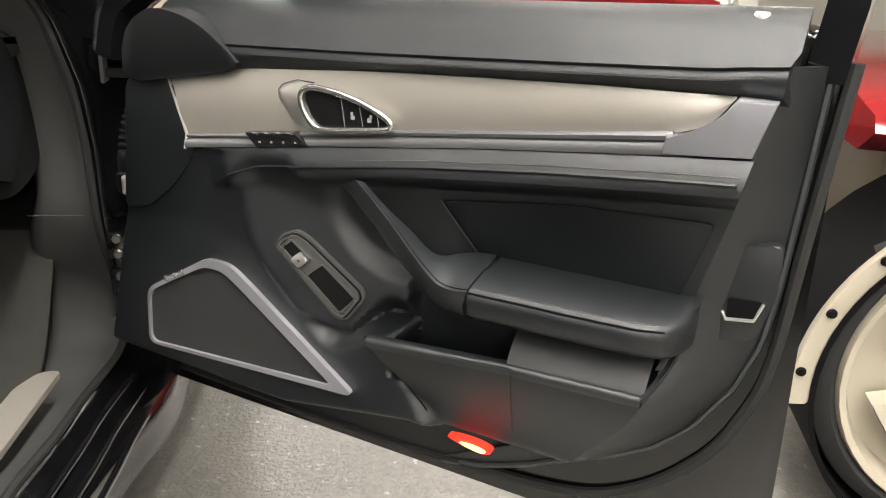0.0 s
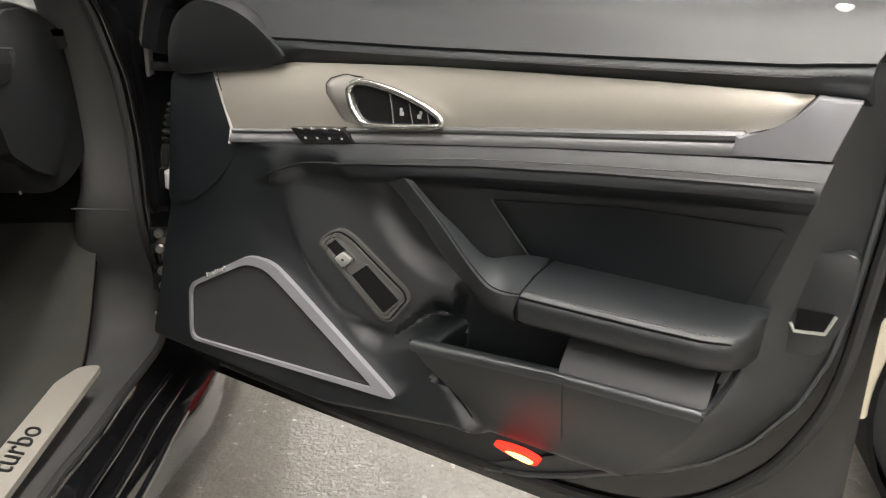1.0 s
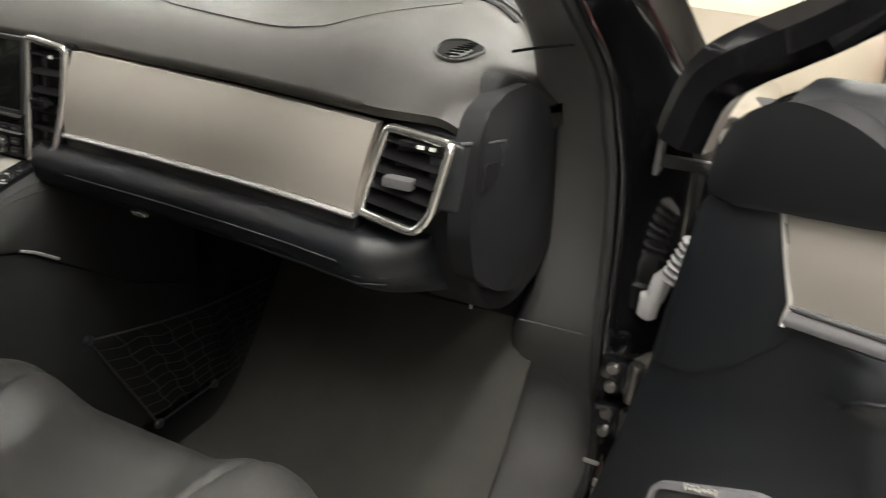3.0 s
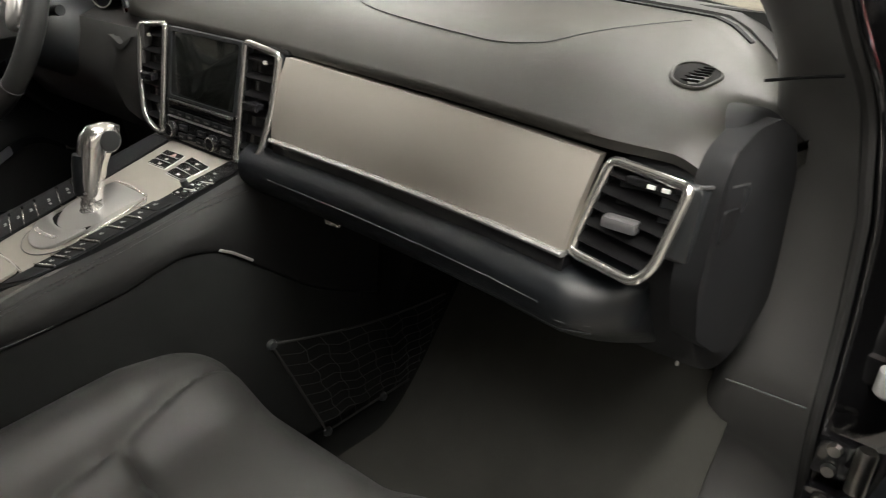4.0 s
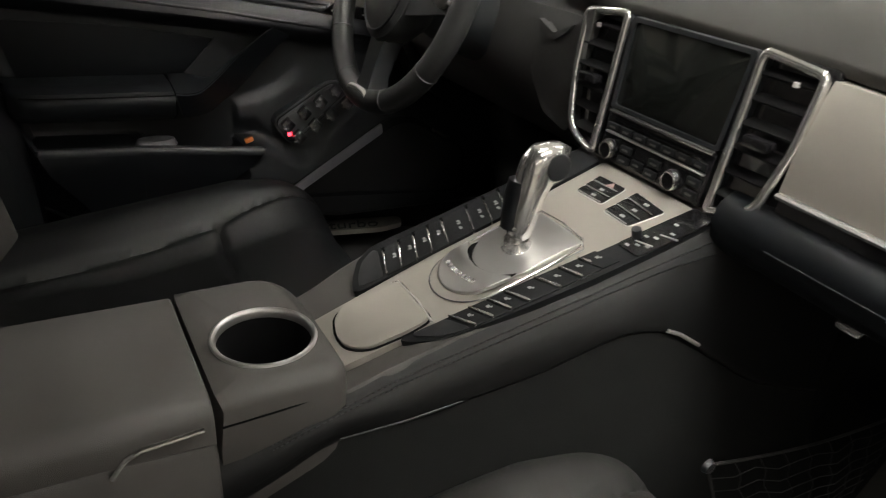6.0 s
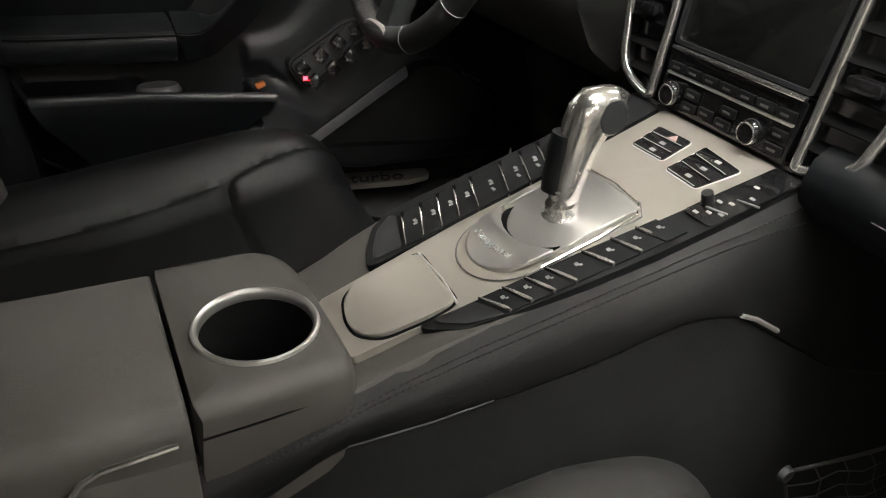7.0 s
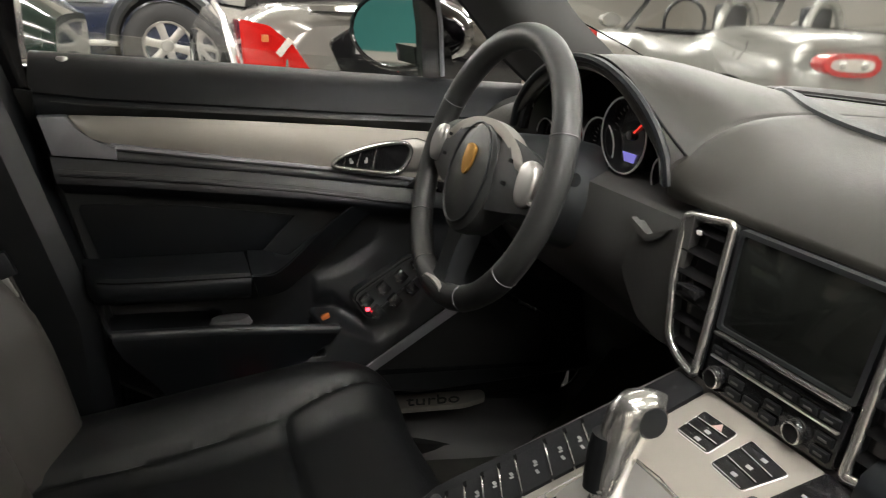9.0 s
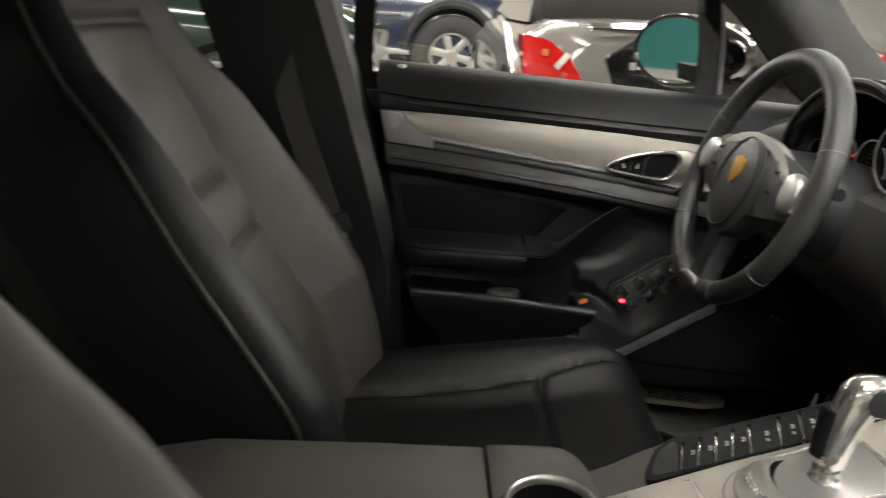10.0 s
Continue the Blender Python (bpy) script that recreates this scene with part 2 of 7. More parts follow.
def sheet(fn, nu, nv, thick=None):
    """A surface fn(a, b), a and b from 0 to 1; thick: a vector by which its back lies behind it."""
    bm = bmesh.new()
    g = [[bm.verts.new(fn(i / nu, j / nv)) for j in range(nv + 1)] for i in range(nu + 1)]
    for i in range(nu):
        for j in range(nv):
            bm.faces.new((g[i][j], g[i + 1][j], g[i + 1][j + 1], g[i][j + 1]))
    if thick is not None:
        t = Vector(thick)
        h = [[bm.verts.new(v.co + t) for v in r] for r in g]
        for i in range(nu):
            for j in range(nv):
                bm.faces.new((h[i][j], h[i][j + 1], h[i + 1][j + 1], h[i + 1][j]))
        for i in range(nu):
            bm.faces.new((g[i][0], h[i][0], h[i + 1][0], g[i + 1][0]))
            bm.faces.new((g[i][nv], g[i + 1][nv], h[i + 1][nv], h[i][nv]))
        for j in range(nv):
            bm.faces.new((g[0][j], g[0][j + 1], h[0][j + 1], h[0][j]))
            bm.faces.new((g[nu][j], h[nu][j], h[nu][j + 1], g[nu][j + 1]))
    return bm


def lerp(tab, x):
    """Piecewise linear value of a table of (x, value)."""
    if x <= tab[0][0]:
        return tab[0][1]
    for (a, p), (b, q) in zip(tab, tab[1:]):
        if x <= b:
            return p + (q - p) * (x - a) / (b - a)
    return tab[-1][1]


def sstep(a, b, x):
    t = min(1, max(0, (x - a) / (b - a)))
    return t * t * (3 - 2 * t)


def curve(pts, n=6, closed=False):
    """Catmull-Rom points through pts."""
    P = [Vector(p) for p in pts]
    k = len(P)
    out = []
    for i in range(k if closed else k - 1):
        p0 = P[i - 1] if closed or i > 0 else P[0]
        p1, p2 = P[i], P[(i + 1) % k]
        p3 = P[(i + 2) % k] if closed else P[min(i + 2, k - 1)]
        for j in range(n):
            t = j / n
            out.append(0.5 * ((2 * p1) + (p2 - p0) * t + (2 * p0 - 5 * p1 + 4 * p2 - p3) * t * t + (3 * p1 - p0 - 3 * p2 + p3) * t ** 3))
    if not closed:
        out.append(P[-1])
    return out


def rounded(outline, r, n=4):
    """A closed 2D outline with its corners rounded."""
    out, k = [], len(outline)
    for i in range(k):
        p, a, b = Vector(outline[i]), Vector(outline[i - 1]), Vector(outline[(i + 1) % k])
        ra = min(r, (a - p).length * 0.45, (b - p).length * 0.45)
        s, e = p + (a - p).normalized() * ra, p + (b - p).normalized() * ra
        for j in range(n + 1):
            t = j / n
            q = s * (1 - t) ** 2 + p * 2 * t * (1 - t) + e * t * t
            out.append((q.x, q.y))
    return out


def scaled(outline, f, g=None):
    cx = sum(p[0] for p in outline) / len(outline)
    cy = sum(p[1] for p in outline) / len(outline)
    g = f if g is None else g
    return [(cx + (p[0] - cx) * f, cy + (p[1] - cy) * g) for p in outline]


def inset(outline, d):
    """A closed outline moved inward by d."""
    k = len(outline)
    area = sum(outline[i][0] * outline[(i + 1) % k][1] - outline[(i + 1) % k][0] * outline[i][1] for i in range(k))
    s = 1 if area > 0 else -1
    out = []
    for i in range(k):
        a, p, b = Vector(outline[i - 1]), Vector(outline[i]), Vector(outline[(i + 1) % k])
        e1, e2 = (p - a), (b - p)
        if e1.length < 1e-9 or e2.length < 1e-9:
            out.append((p.x, p.y))
            continue
        e1.normalize(), e2.normalize()
        n = Vector((-(e1.y + e2.y), e1.x + e2.x))
        if n.length < 1e-6:
            n = Vector((-e1.y, e1.x))
        n.normalize()
        c = max(0.5, n.dot(Vector((-e1.y, e1.x))))
        q = p + n * (s * d / c)
        out.append((q.x, q.y))
    return out


# ---- garage shell ----
def slab(name, c, s, material, label, category, m=None):
    ob = part(name, box(c, s, 0.0, m), material, None, "", smooth=0)
    return tagged(ob, label, category, kind="structure")


slab("floor", (-2, 0, -0.05), (28, 26, 0.1), FLOOR, "light grey speckled epoxy garage floor", "floor")
slab("wall_north", (-2, 11.1, 1.65), (28, 0.2, 3.3), WALL, "plain white painted garage wall", "wall")
slab("wall_south", (-2, -11.1, 1.65), (28, 0.2, 3.3), WALL, "plain white painted garage wall", "wall")
slab("wall_east", (10.1, 0, 1.65), (0.2, 22.4, 3.3), WALL, "plain white painted garage wall", "wall")
slab("wall_west", (-14.1, 0, 1.65), (0.2, 22.4, 3.3), WALL, "white painted garage wall with green bands", "wall")
slab("ceiling", (-2, 0, 3.36), (28.4, 26.4, 0.1), CEIL, "plain pale garage ceiling", "ceiling")
for bz, bh in ((0.45, 0.34), (1.02, 0.16)):
    slab("wall_band", (-13.99, -4.0, bz), (0.02, 13.0, bh), BAND, "dark green band painted on the wall", "wall band")
# Darker strip of the floor below the car, up to the joint line.
slab("floor_strip", (-0.36, 0.3, 0.002), (2.16, 9.0, 0.004), FLOOR_D, "darker strip of the garage floor under the car", "floor", Matrix.Rotation(radians(-8), 4, "Z"))
slab("floor_joint", (0.722, 0.3, 0.004), (0.007, 9.0, 0.007), FLOOR, "thin raised joint line in the garage floor", "floor joint", Matrix.Rotation(radians(-8), 4, "Z"))
# Teal added out of view so that the wing mirror reflects it.
slab("wall_band", (-5.0, -10.98, 0.62), (16.0, 0.04, 0.90), TEAL, "added teal band low on the unseen wall, for the mirror to reflect", "wall band")


def tube_fixture(x, y):
    """A hanging fixture whose diffuser shows the light; all hang out of view."""
    root = thing("ceiling_fixture", "unseen white ceiling fixture with a bright diffuser", "ceiling light", Matrix.Translation((x, y, 3.2)), "ceiling fixtures")
    part("housing", join(box((-0.17, 0, 0.03), (0.03, 3.06, 0.10), 0.004), box((0.17, 0, 0.03), (0.03, 3.06, 0.10), 0.004), box((0, 0, 0.07), (0.36, 3.06, 0.02), 0.004)), WALL, root)
    part("diffuser", box((0, 0, 0.02), (0.30, 2.98, 0.02), 0.004), TUBE, root, "bright diffuser")


for lx, ly, pw in LAMPS:
    tube_fixture(lx, ly)

# ---- doors of the car ----
BELT = [(0.10, 0.889), (0.137, 0.893), (0.205, 0.898), (0.414, 0.911), (0.685, 0.930), (0.96, 0.946)]
SEAM = [(0.10, 0.836), (0.295, 0.848), (0.512, 0.861), (0.712, 0.875), (0.874, 0.887), (0.95, 0.896)]
TTOP = [(0.10, 0.782), (0.188, 0.796), (0.321, 0.822), (0.512, 0.841), (0.652, 0.851), (0.773, 0.859), (0.90, 0.865), (0.96, 0.866)]
TBOT = [(0.10, 0.708), (0.219, 0.724), (0.327, 0.741), (0.53, 0.777), (0.721, 0.805), (0.86, 0.826), (0.95, 0.835)]
SBOT = [(0.05, 0.680), (0.221, 0.706), (0.434, 0.743), (0.659, 0.778), (0.838, 0.802), (0.95, 0.815)]
REAR = [(0.30, 0.60), (0.36, 0.70), (0.40, 0.765), (0.45, 0.81), (0.524, 0.861), (0.566, 0.879), (0.639, 0.895), (0.746, 0.917), (0.813, 0.928), (0.894, 0.936), (0.95, 0.942)]
FRONT = [(0.30, 0.10), (0.355, 0.085), (0.373, 0.050), (0.46, 0.061), (0.535, 0.070), (0.633, 0.084), (0.785, 0.112), (0.92, 0.15)]


def switch_face(u, z):
    return 0.0247 - 0.10 * (u - 0.447) - 0.26 * (z - 0.578)


def speaker_face(u, z):
    return 0.0885 + 0.0658 * u - 0.1568 * z


def seam_u(z):
    return lerp([(0.40, 0.655), (0.453, 0.620), (0.509, 0.561), (0.538, 0.542), (0.56, 0.535)], z)


def lip_z(u):
    return lerp([(0.54, 0.534), (0.73, 0.556), (0.88, 0.566)], u)


def pocket_face(u, z):
    return 0.044 + 0.026 * sstep(0.44, 0.555, z)


def card_depth(u, z, swell=1.0):
    """How far the door card stands proud of the trim's plane."""
    s = lerp(SBOT, u) - z
    ledge = (0.020 + 0.014 * math.sin(min(1.0, s / 0.03) * math.pi / 2)) * sstep(0.20, 0.30, u)
    rec = lerp([(0.0, 0.0), (0.18, 0.004), (0.26, 0.010), (0.32, 0.016), (0.40, 0.014), (0.46, -0.006), (0.56, -0.014), (0.95, -0.010)], u)
    front = sstep(0.34, 0.24, u)
    w = ledge + (rec - ledge) * max(sstep(0.03, 0.058, s), front * sstep(0.0, 0.01, s))
    f = speaker_face(u, z)
    low = f + (pocket_face(u, z) - f) * sstep(seam_u(z) - 0.012, seam_u(z) + 0.004, u)
    top = lerp([(0.0, 0.60), (0.25, 0.62), (0.36, 0.60), (0.46, 0.54), (0.55, 0.538), (0.56, lip_z(0.56))], u) if u < 0.56 else lip_z(u)
    w += (low - w) * sstep(top, top - lerp([(0.48, 0.06), (0.56, 0.009)], u), z)
    zr = lerp([(0.40, 0.70), (0.4555, 0.658), (0.4725, 0.639), (0.498, 0.615), (0.531, 0.601), (0.62, 0.598)], u)
    zc = lerp([(0.31, 0.64), (0.3226, 0.617), (0.336, 0.592), (0.364, 0.562), (0.419, 0.519), (0.465, 0.511), (0.62, 0.505)], u)
    m = sstep(zr + lerp([(0.40, 0.035), (0.50, 0.012)], u), zr - lerp([(0.40, 0.035), (0.50, 0.012)], u), z) * sstep(zc - 0.012, zc + 0.012, z) * sstep(0.300, 0.345, u) * sstep(0.625, 0.595, u)
    if u > 0.50:
        m *= sstep(lerp([(0.50, 0.505), (0.54, 0.538)], u), lerp([(0.50, 0.52), (0.54, 0.575)], u), z)
    w += (switch_face(u, z) - 0.003 - w) * m * swell
    pm = sstep(0.566, 0.578, u) * sstep(0.727, 0.716, u) * sstep(0.478, 0.490, z) * sstep(0.606, 0.598, z)
    w += (-0.012 - w) * pm
    tk = lerp([(0.0, 0.372), (0.4, 0.392), (0.6, 0.437), (0.95, 0.45)], u)
    w += (-0.055 - w) * sstep(tk, tk - 0.055, z)
    return w


def car_door(name, m, sd, label, driver):
    """sd: the side of the local y axis on which the cabin lies."""
    root = thing(name, label, "car door", m)
    D = lambda u, w, z: Vector((u, sd * w, z))
    swell = 0.45 if driver else 1.0
    on = lambda u, z, d=0.0: D(u, card_depth(u, z, swell) + d, z)
    flat = lambda w0: (lambda a, b, d: D(a, w0 + d, b))

    def span(u, z):
        return lerp(FRONT, z), lerp(REAR, z)

    # card
    def card(a, b):
        u0 = 0.06 + a * 0.84
        ztop = lerp(SBOT, u0)
        z = 0.295 + (ztop - 0.295) * b
        f, r = span(0, z)
        u = f + (r - f) * a
        z = 0.295 + (lerp(SBOT, u) - 0.295) * b
        return on(u, z)
    part("door_card", sheet(card, 170, 110, (0, -sd * 0.02, 0)), PLASTIC, root, "black moulded door card")

    # upper roll with its stitched seam
    prof = lambda u: [(-0.075, lerp(BELT, u) - 0.01), (-0.066, lerp(BELT, u)), (-0.05, lerp(BELT, u) - 0.001), (-0.034, lerp(BELT, u) - 0.008), (-0.018, lerp(BELT, u) - 0.022), (-0.002, lerp(SEAM, u) + 0.014), (0.009, lerp(SEAM, u) + 0.002), (0.0065, lerp(SEAM, u) - 0.001), (0.010, lerp(SEAM, u) - 0.004), (0.012, lerp(SEAM, u) - 0.009), (0.010, lerp(TTOP, u) + 0.012), (0.002, lerp(TTOP, u) + 0.002), (-0.012, lerp(TTOP, u) - 0.006), (-0.06, lerp(TTOP, u) - 0.006)]
    us = [0.15 + 0.795 * i / 40 for i in range(41)]
    part("upper_pad", loft([[D(u - (0.03 if w > 0 and u > 0.9 else 0) * 0.2, w, z) for w, z in prof(u)] for u in us]), LEATHER_S, root, "stitched black leather upper roll")
    sail = curve([(0.118, 0.787, 0), (0.122, 0.845, 0), (0.150, 0.872, 0), (0.185, 0.884, 0), (0.240, 0.876, 0), (0.286, 0.853, 0), (0.312, 0.822, 0), (0.20, 0.797, 0)], 4, True)
    part("mirror_sail", prism([(p.x, p.y) for p in sail], flat(0.0), -0.03, 0.016, 0.004), MATT, root, "matt black corner panel")
    part("front_filler", prism(rounded([(0.108, 0.785), (0.188, 0.797), (0.228, 0.722), (0.222, 0.690), (0.182, 0.643), (0.131, 0.603), (0.080, 0.590)], 0.012), flat(0.0), -0.03, 0.0075, 0.004), PLASTIC, root)

    # trim panel, its cap and strip
    def trim(a, b):
        u = 0.188 + a * (0.900 - 0.188)
        lo = lerp(TBOT, u) if u < 0.852 else lerp([(0.852, 0.825), (0.875, 0.833), (0.889, 0.846), (0.900, 0.863)], u)
        hi = lerp(TTOP, u)
        u += 0.031 * (1 - b) * (1 - a) ** 6
        z = lo + (hi - lo) * b
        bow = 0.004 * math.sin(b * math.pi)
        return D(u, 0.002 + bow + 0.006 * (1 - b), z)
    part("trim_panel", sheet(trim, 60, 10, (0, -sd * 0.012, 0)), TRIM, root, "satin champagne trim panel")
    cap = [(0.845, 0.8235), (0.868, 0.828), (0.882, 0.837), (0.893, 0.850), (0.903, 0.866), (0.937, 0.866), (0.925, 0.814), (0.885, 0.810), (0.845, 0.805)]
    part("trim_cap", prism(cap, flat(0.0), -0.012, 0.0205, 0.003), CAP, root, "satin silver end cap")

    def strip(a, b):
        u = 0.221 + a * (0.86 - 0.221)
        z = lerp(SBOT, u) + 0.001 + (lerp(TBOT, u) - 0.002 - lerp(SBOT, u) - 0.001) * b
        return D(u, 0.018 - 0.010 * b + 0.004 * math.sin(b * math.pi), z)
    # Driver's strip is a blacker copy: shade on that door put into the colour.
    part("trim_strip", sheet(strip, 50, 5, (0, -sd * 0.015, 0)), PLASTIC if driver else STRIP, root, "black strip" if driver else "dark silver strip")
    part("trim_edge", tube([D(0.222 + 0.63 * i / 30, 0.0125, lerp(TBOT, 0.222 + 0.63 * i / 30) - 0.0020) for i in range(31)], [0.0024 + 0.0030 * (i / 30) ** 1.5 for i in range(31)], 8), CAP if driver else STRIP, root)
    part("trim_front_edge", tube([D(0.187, 0.006, 0.798), D(0.203, 0.008, 0.758), D(0.218, 0.010, 0.724), D(0.221, 0.018, 0.705)], 0.0022, 6), SATIN, root)

    # stitched seam below the strip
    st = [(lerp([(0, 0.286), (1, 0.918)], i / 60)) for i in range(61)]
    zst = lambda u: lerp([(0.286, 0.664), (0.30, 0.684), (0.344, 0.702), (0.434, 0.721), (0.592, 0.749), (0.726, 0.768), (0.841, 0.782), (0.925, 0.791)], u)
    part("ledge_piping", tube([on(u, zst(u), 0.0005) for u in st], 0.0022, 6), LEATHER, root)
    stitch = bmesh.new()
    for i in range(88):
        u = 0.50 + 0.0048 * i
        bmesh.ops.create_cube(stitch, size=1, matrix=Matrix.Translation(on(u, zst(u) + 0.007, 0.0006)) @ Matrix.Rotation(-0.08, 4, "Y") @ Matrix.Diagonal((0.003, 0.0012, 0.0009, 1)))
        if u < 0.94:
            z = lerp(SEAM, u) - 0.007
            bmesh.ops.create_cube(stitch, size=1, matrix=Matrix.Translation(D(u, 0.0118, z)) @ Matrix.Diagonal((0.003, 0.0008, 0.0008, 1)))
    tagged(part("stitching", stitch, THREAD, root, "grey stitching", smooth=0), kind="stuff")

    # inside handle
    def pull(a, b):
        z = 0.7600 + 0.0585 * b
        ul = lerp([(0.760, 0.4010), (0.7943, 0.3760), (0.8046, 0.3750), (0.8117, 0.3815), (0.8185, 0.402)], z)
        return D(ul + (0.428 - ul) * a, 0.003 + 0.0110 * math.sin(math.pi * (0.06 + 0.88 * b)) ** 0.6 * min(1.0, 0.5 + 3 * a), z)
    handle = part("inside_handle", sheet(pull, 10, 16, (0, -sd * 0.004, 0)), BRUSH, root, "brushed metal door handle")
    part("handle_gap", tube([pull(1, 0), pull(0.5, 0)] + [pull(0, k / 16) for k in range(17)] + [pull(0.5, 1), pull(1, 1)], 0.0008, 6), DARK, handle)
    ho = [(p.x, p.y) for p in curve([(0.414, 0.800, 0), (0.424, 0.8155, 0), (0.452, 0.8175, 0), (0.493, 0.811, 0), (0.526, 0.8005, 0), (0.5435, 0.790, 0), (0.5400, 0.7795, 0), (0.505, 0.7725, 0), (0.448, 0.765, 0), (0.427, 0.774, 0)], 4, True)]
    part("surround", tube([D(a, 0.0195, b) for a, b in inset(ho, 0.0022)], 0.0038, 10, closed=True), POLISH, handle, "chrome surround", smooth=80)
    part("recess", prism(inset(ho, 0.0048), flat(0.010), 0, 0.0075), PIANO, handle, "gloss black recess")
    for k, (u, zt) in enumerate(((0.476, 0.8075), (0.502, 0.801), (0.526, 0.794))):
        part("button_joint", tube([D(u - 0.003, 0.0178, zt), D(u, 0.0180, zt - 0.012), D(u + 0.003, 0.0178, 0.7745 + 0.002 * k)], 0.0005, 5), CHROME, handle)
    for k, u in enumerate((0.490, 0.513)):
        part("lock_symbol", join(box(D(u, 0.0180, 0.7875), (0.005, 0.0008, 0.0045), 0.0), box(D(u + (0.002 if k else -0.001), 0.0180, 0.7920), (0.003, 0.0008, 0.0035), 0.0)), ICON, handle, smooth=0)

    # seat memory keys
    mem = part("memory_keys", prism([(0.329, 0.7455), (0.407, 0.7575), (0.427, 0.743), (0.349, 0.728)], flat(0.010), 0, 0.012, 0.002), PIANO, root, "gloss black memory keys")
    for k in range(4):
        u = 0.350 + 0.0185 * k
        part("key_symbol", box(D(u + 0.004, 0.0223, 0.737 + 0.0027 * k), (0.003, 0.0008, 0.0025)), ICON, mem, smooth=0)
        part("key_edge", box(D(u - 0.004, 0.0215, 0.7472 + 0.0027 * k), (0.010, 0.002, 0.0016)), CHROME, mem, smooth=0)

    # loudspeaker
    so = rounded([(0.133, 0.478), (0.250, 0.553), (0.296, 0.5555), (0.330, 0.540), (0.526, 0.440), (0.142, 0.394)], 0.018, 6)
    si = rounded([(0.1385, 0.475), (0.248, 0.5405), (0.284, 0.543), (0.316, 0.529), (0.490, 0.4425), (0.146, 0.3985)], 0.016, 6)
    sf = lambda a, b, d: D(a, speaker_face(a, b) + d, b)
    spk = part("speaker_grille", prism(inset(so, 0.004), sf, -0.012, 0.003), GRILLE, root, "fine black speaker mesh", smooth=0)
    # Driver's ring is painted black for the shade that hides it.
    part("speaker_frame", ring_prism(so, si, sf, -0.012, 0.0075), MATT if driver else CAP, spk, "satin silver frame" if not driver else "")
    if driver:
        # Silver laid over only the part of the frame that catches light.
        part("lit_frame_strip", prism(rounded([(0.318, 0.547), (0.330, 0.541), (0.526, 0.440), (0.490, 0.4425), (0.316, 0.530)], 0.004), sf, 0.006, 0.0105, 0.001), CAP, spk, "lit diagonal of the speaker frame in satin silver")
    part("badge", join(*[box(sf(0.176 + 0.0055 * i, 0.505 + 0.0031 * i, 0.0095), (0.0042, 0.002, 0.0042 + 0.003 * (i % 3 == 0))) for i in range(7)]), CHROME, spk, "small chrome script", smooth=0)

    # window switch
    wface = lambda a, b, d: D(a, switch_face(a, b) + d, b)
    swr = rounded([(0.3747, 0.6035), (0.3858, 0.6212), (0.4056, 0.629), (0.4247, 0.6224), (0.5097, 0.5725), (0.515, 0.5606), (0.4946, 0.5285), (0.4798, 0.5287)], 0.010)
    # Grey sheen colour on the passenger door; the driver's shaded copy stays black.
    plate = part("switch_panel", prism(swr, wface, -0.02, 0.002, 0.002), PLASTIC if driver else SWITCHP, root, "satin black switch panel, sheen painted grey on the passenger side")
    part("groove", ring_prism(inset(swr, 0.0030), inset(swr, 0.0050), wface, 0, 0.0030), DARK, plate)
    part("bezel", ring_prism(inset(swr, 0.0050), inset(swr, 0.0085), wface, 0, 0.0060), PLASTIC if driver else SWITCHP, plate, "satin raised bezel")
    part("inner_groove", ring_prism(inset(swr, 0.0085), inset(swr, 0.0098), wface, 0, 0.0036), DARK, plate)
    part("inner_plate", prism(inset(swr, 0.0098), wface, 0, 0.0046, 0.0012), PLASTIC if driver else SWITCHP, plate)
    if not driver:
        well1 = rounded([(0.3889, 0.6045), (0.4027, 0.6174), (0.4363, 0.5965), (0.4228, 0.5817)], 0.003)
        well2 = rounded([(0.4298, 0.5758), (0.4518, 0.5953), (0.5054, 0.561), (0.4852, 0.5378)], 0.004)
        for wl in (well1, well2):
            part("well", ring_prism(wl, inset(wl, 0.0016), wface, 0.002, 0.0068), SWITCHP, plate)
            part("well_floor", prism(inset(wl, 0.0016), wface, 0.002, 0.0050), DARK, plate, smooth=0)
        part("window_switch", prism(rounded([(0.4074, 0.5937), (0.4181, 0.6042), (0.4323, 0.5956), (0.4217, 0.5842)], 0.003), wface, 0.003, 0.0105, 0.003), SILK, plate, "bright rocker switch")
        part("switch_mark", box(wface(0.4199, 0.5942, 0.0108), (0.004, 0.0006, 0.003)), THREAD, plate, smooth=0)
    else:
        for k in range(4):
            u, z = 0.3954 + 0.0297 * k, 0.6027 - 0.0173 * k
            for e in (-1, 1):
                cu, cz = u + e * 0.0085, z + e * 0.0105
                ob = part("window_switch", prism(rounded([(cu - 0.0125, cz - 0.0005), (cu - 0.0005, cz + 0.0125), (cu + 0.0125, cz + 0.0005), (cu + 0.0005, cz - 0.0125)], 0.002), wface, 0.003, 0.013, 0.002), PIANO, plate)
                part("switch_edge", box(wface(cu + 0.005, cz - 0.006, 0.0130), (0.011, 0.0018, 0.0026)), CHROME, ob, smooth=0)
        part("indicator", box(wface(0.4913, 0.5445, 0.006), (0.006, 0.003, 0.005)), LED, plate, "red indicator light", smooth=0)

    # centre insert
    ins = rounded([(0.595, 0.700), (0.75, 0.726), (0.905, 0.738), (0.880, 0.64), (0.652, 0.642)], 0.01)
    part("insert", prism(ins, lambda a, b, d: on(a, b, d), -0.005, 0.003, 0.002), LEATHER, root, "smooth black leather insert")
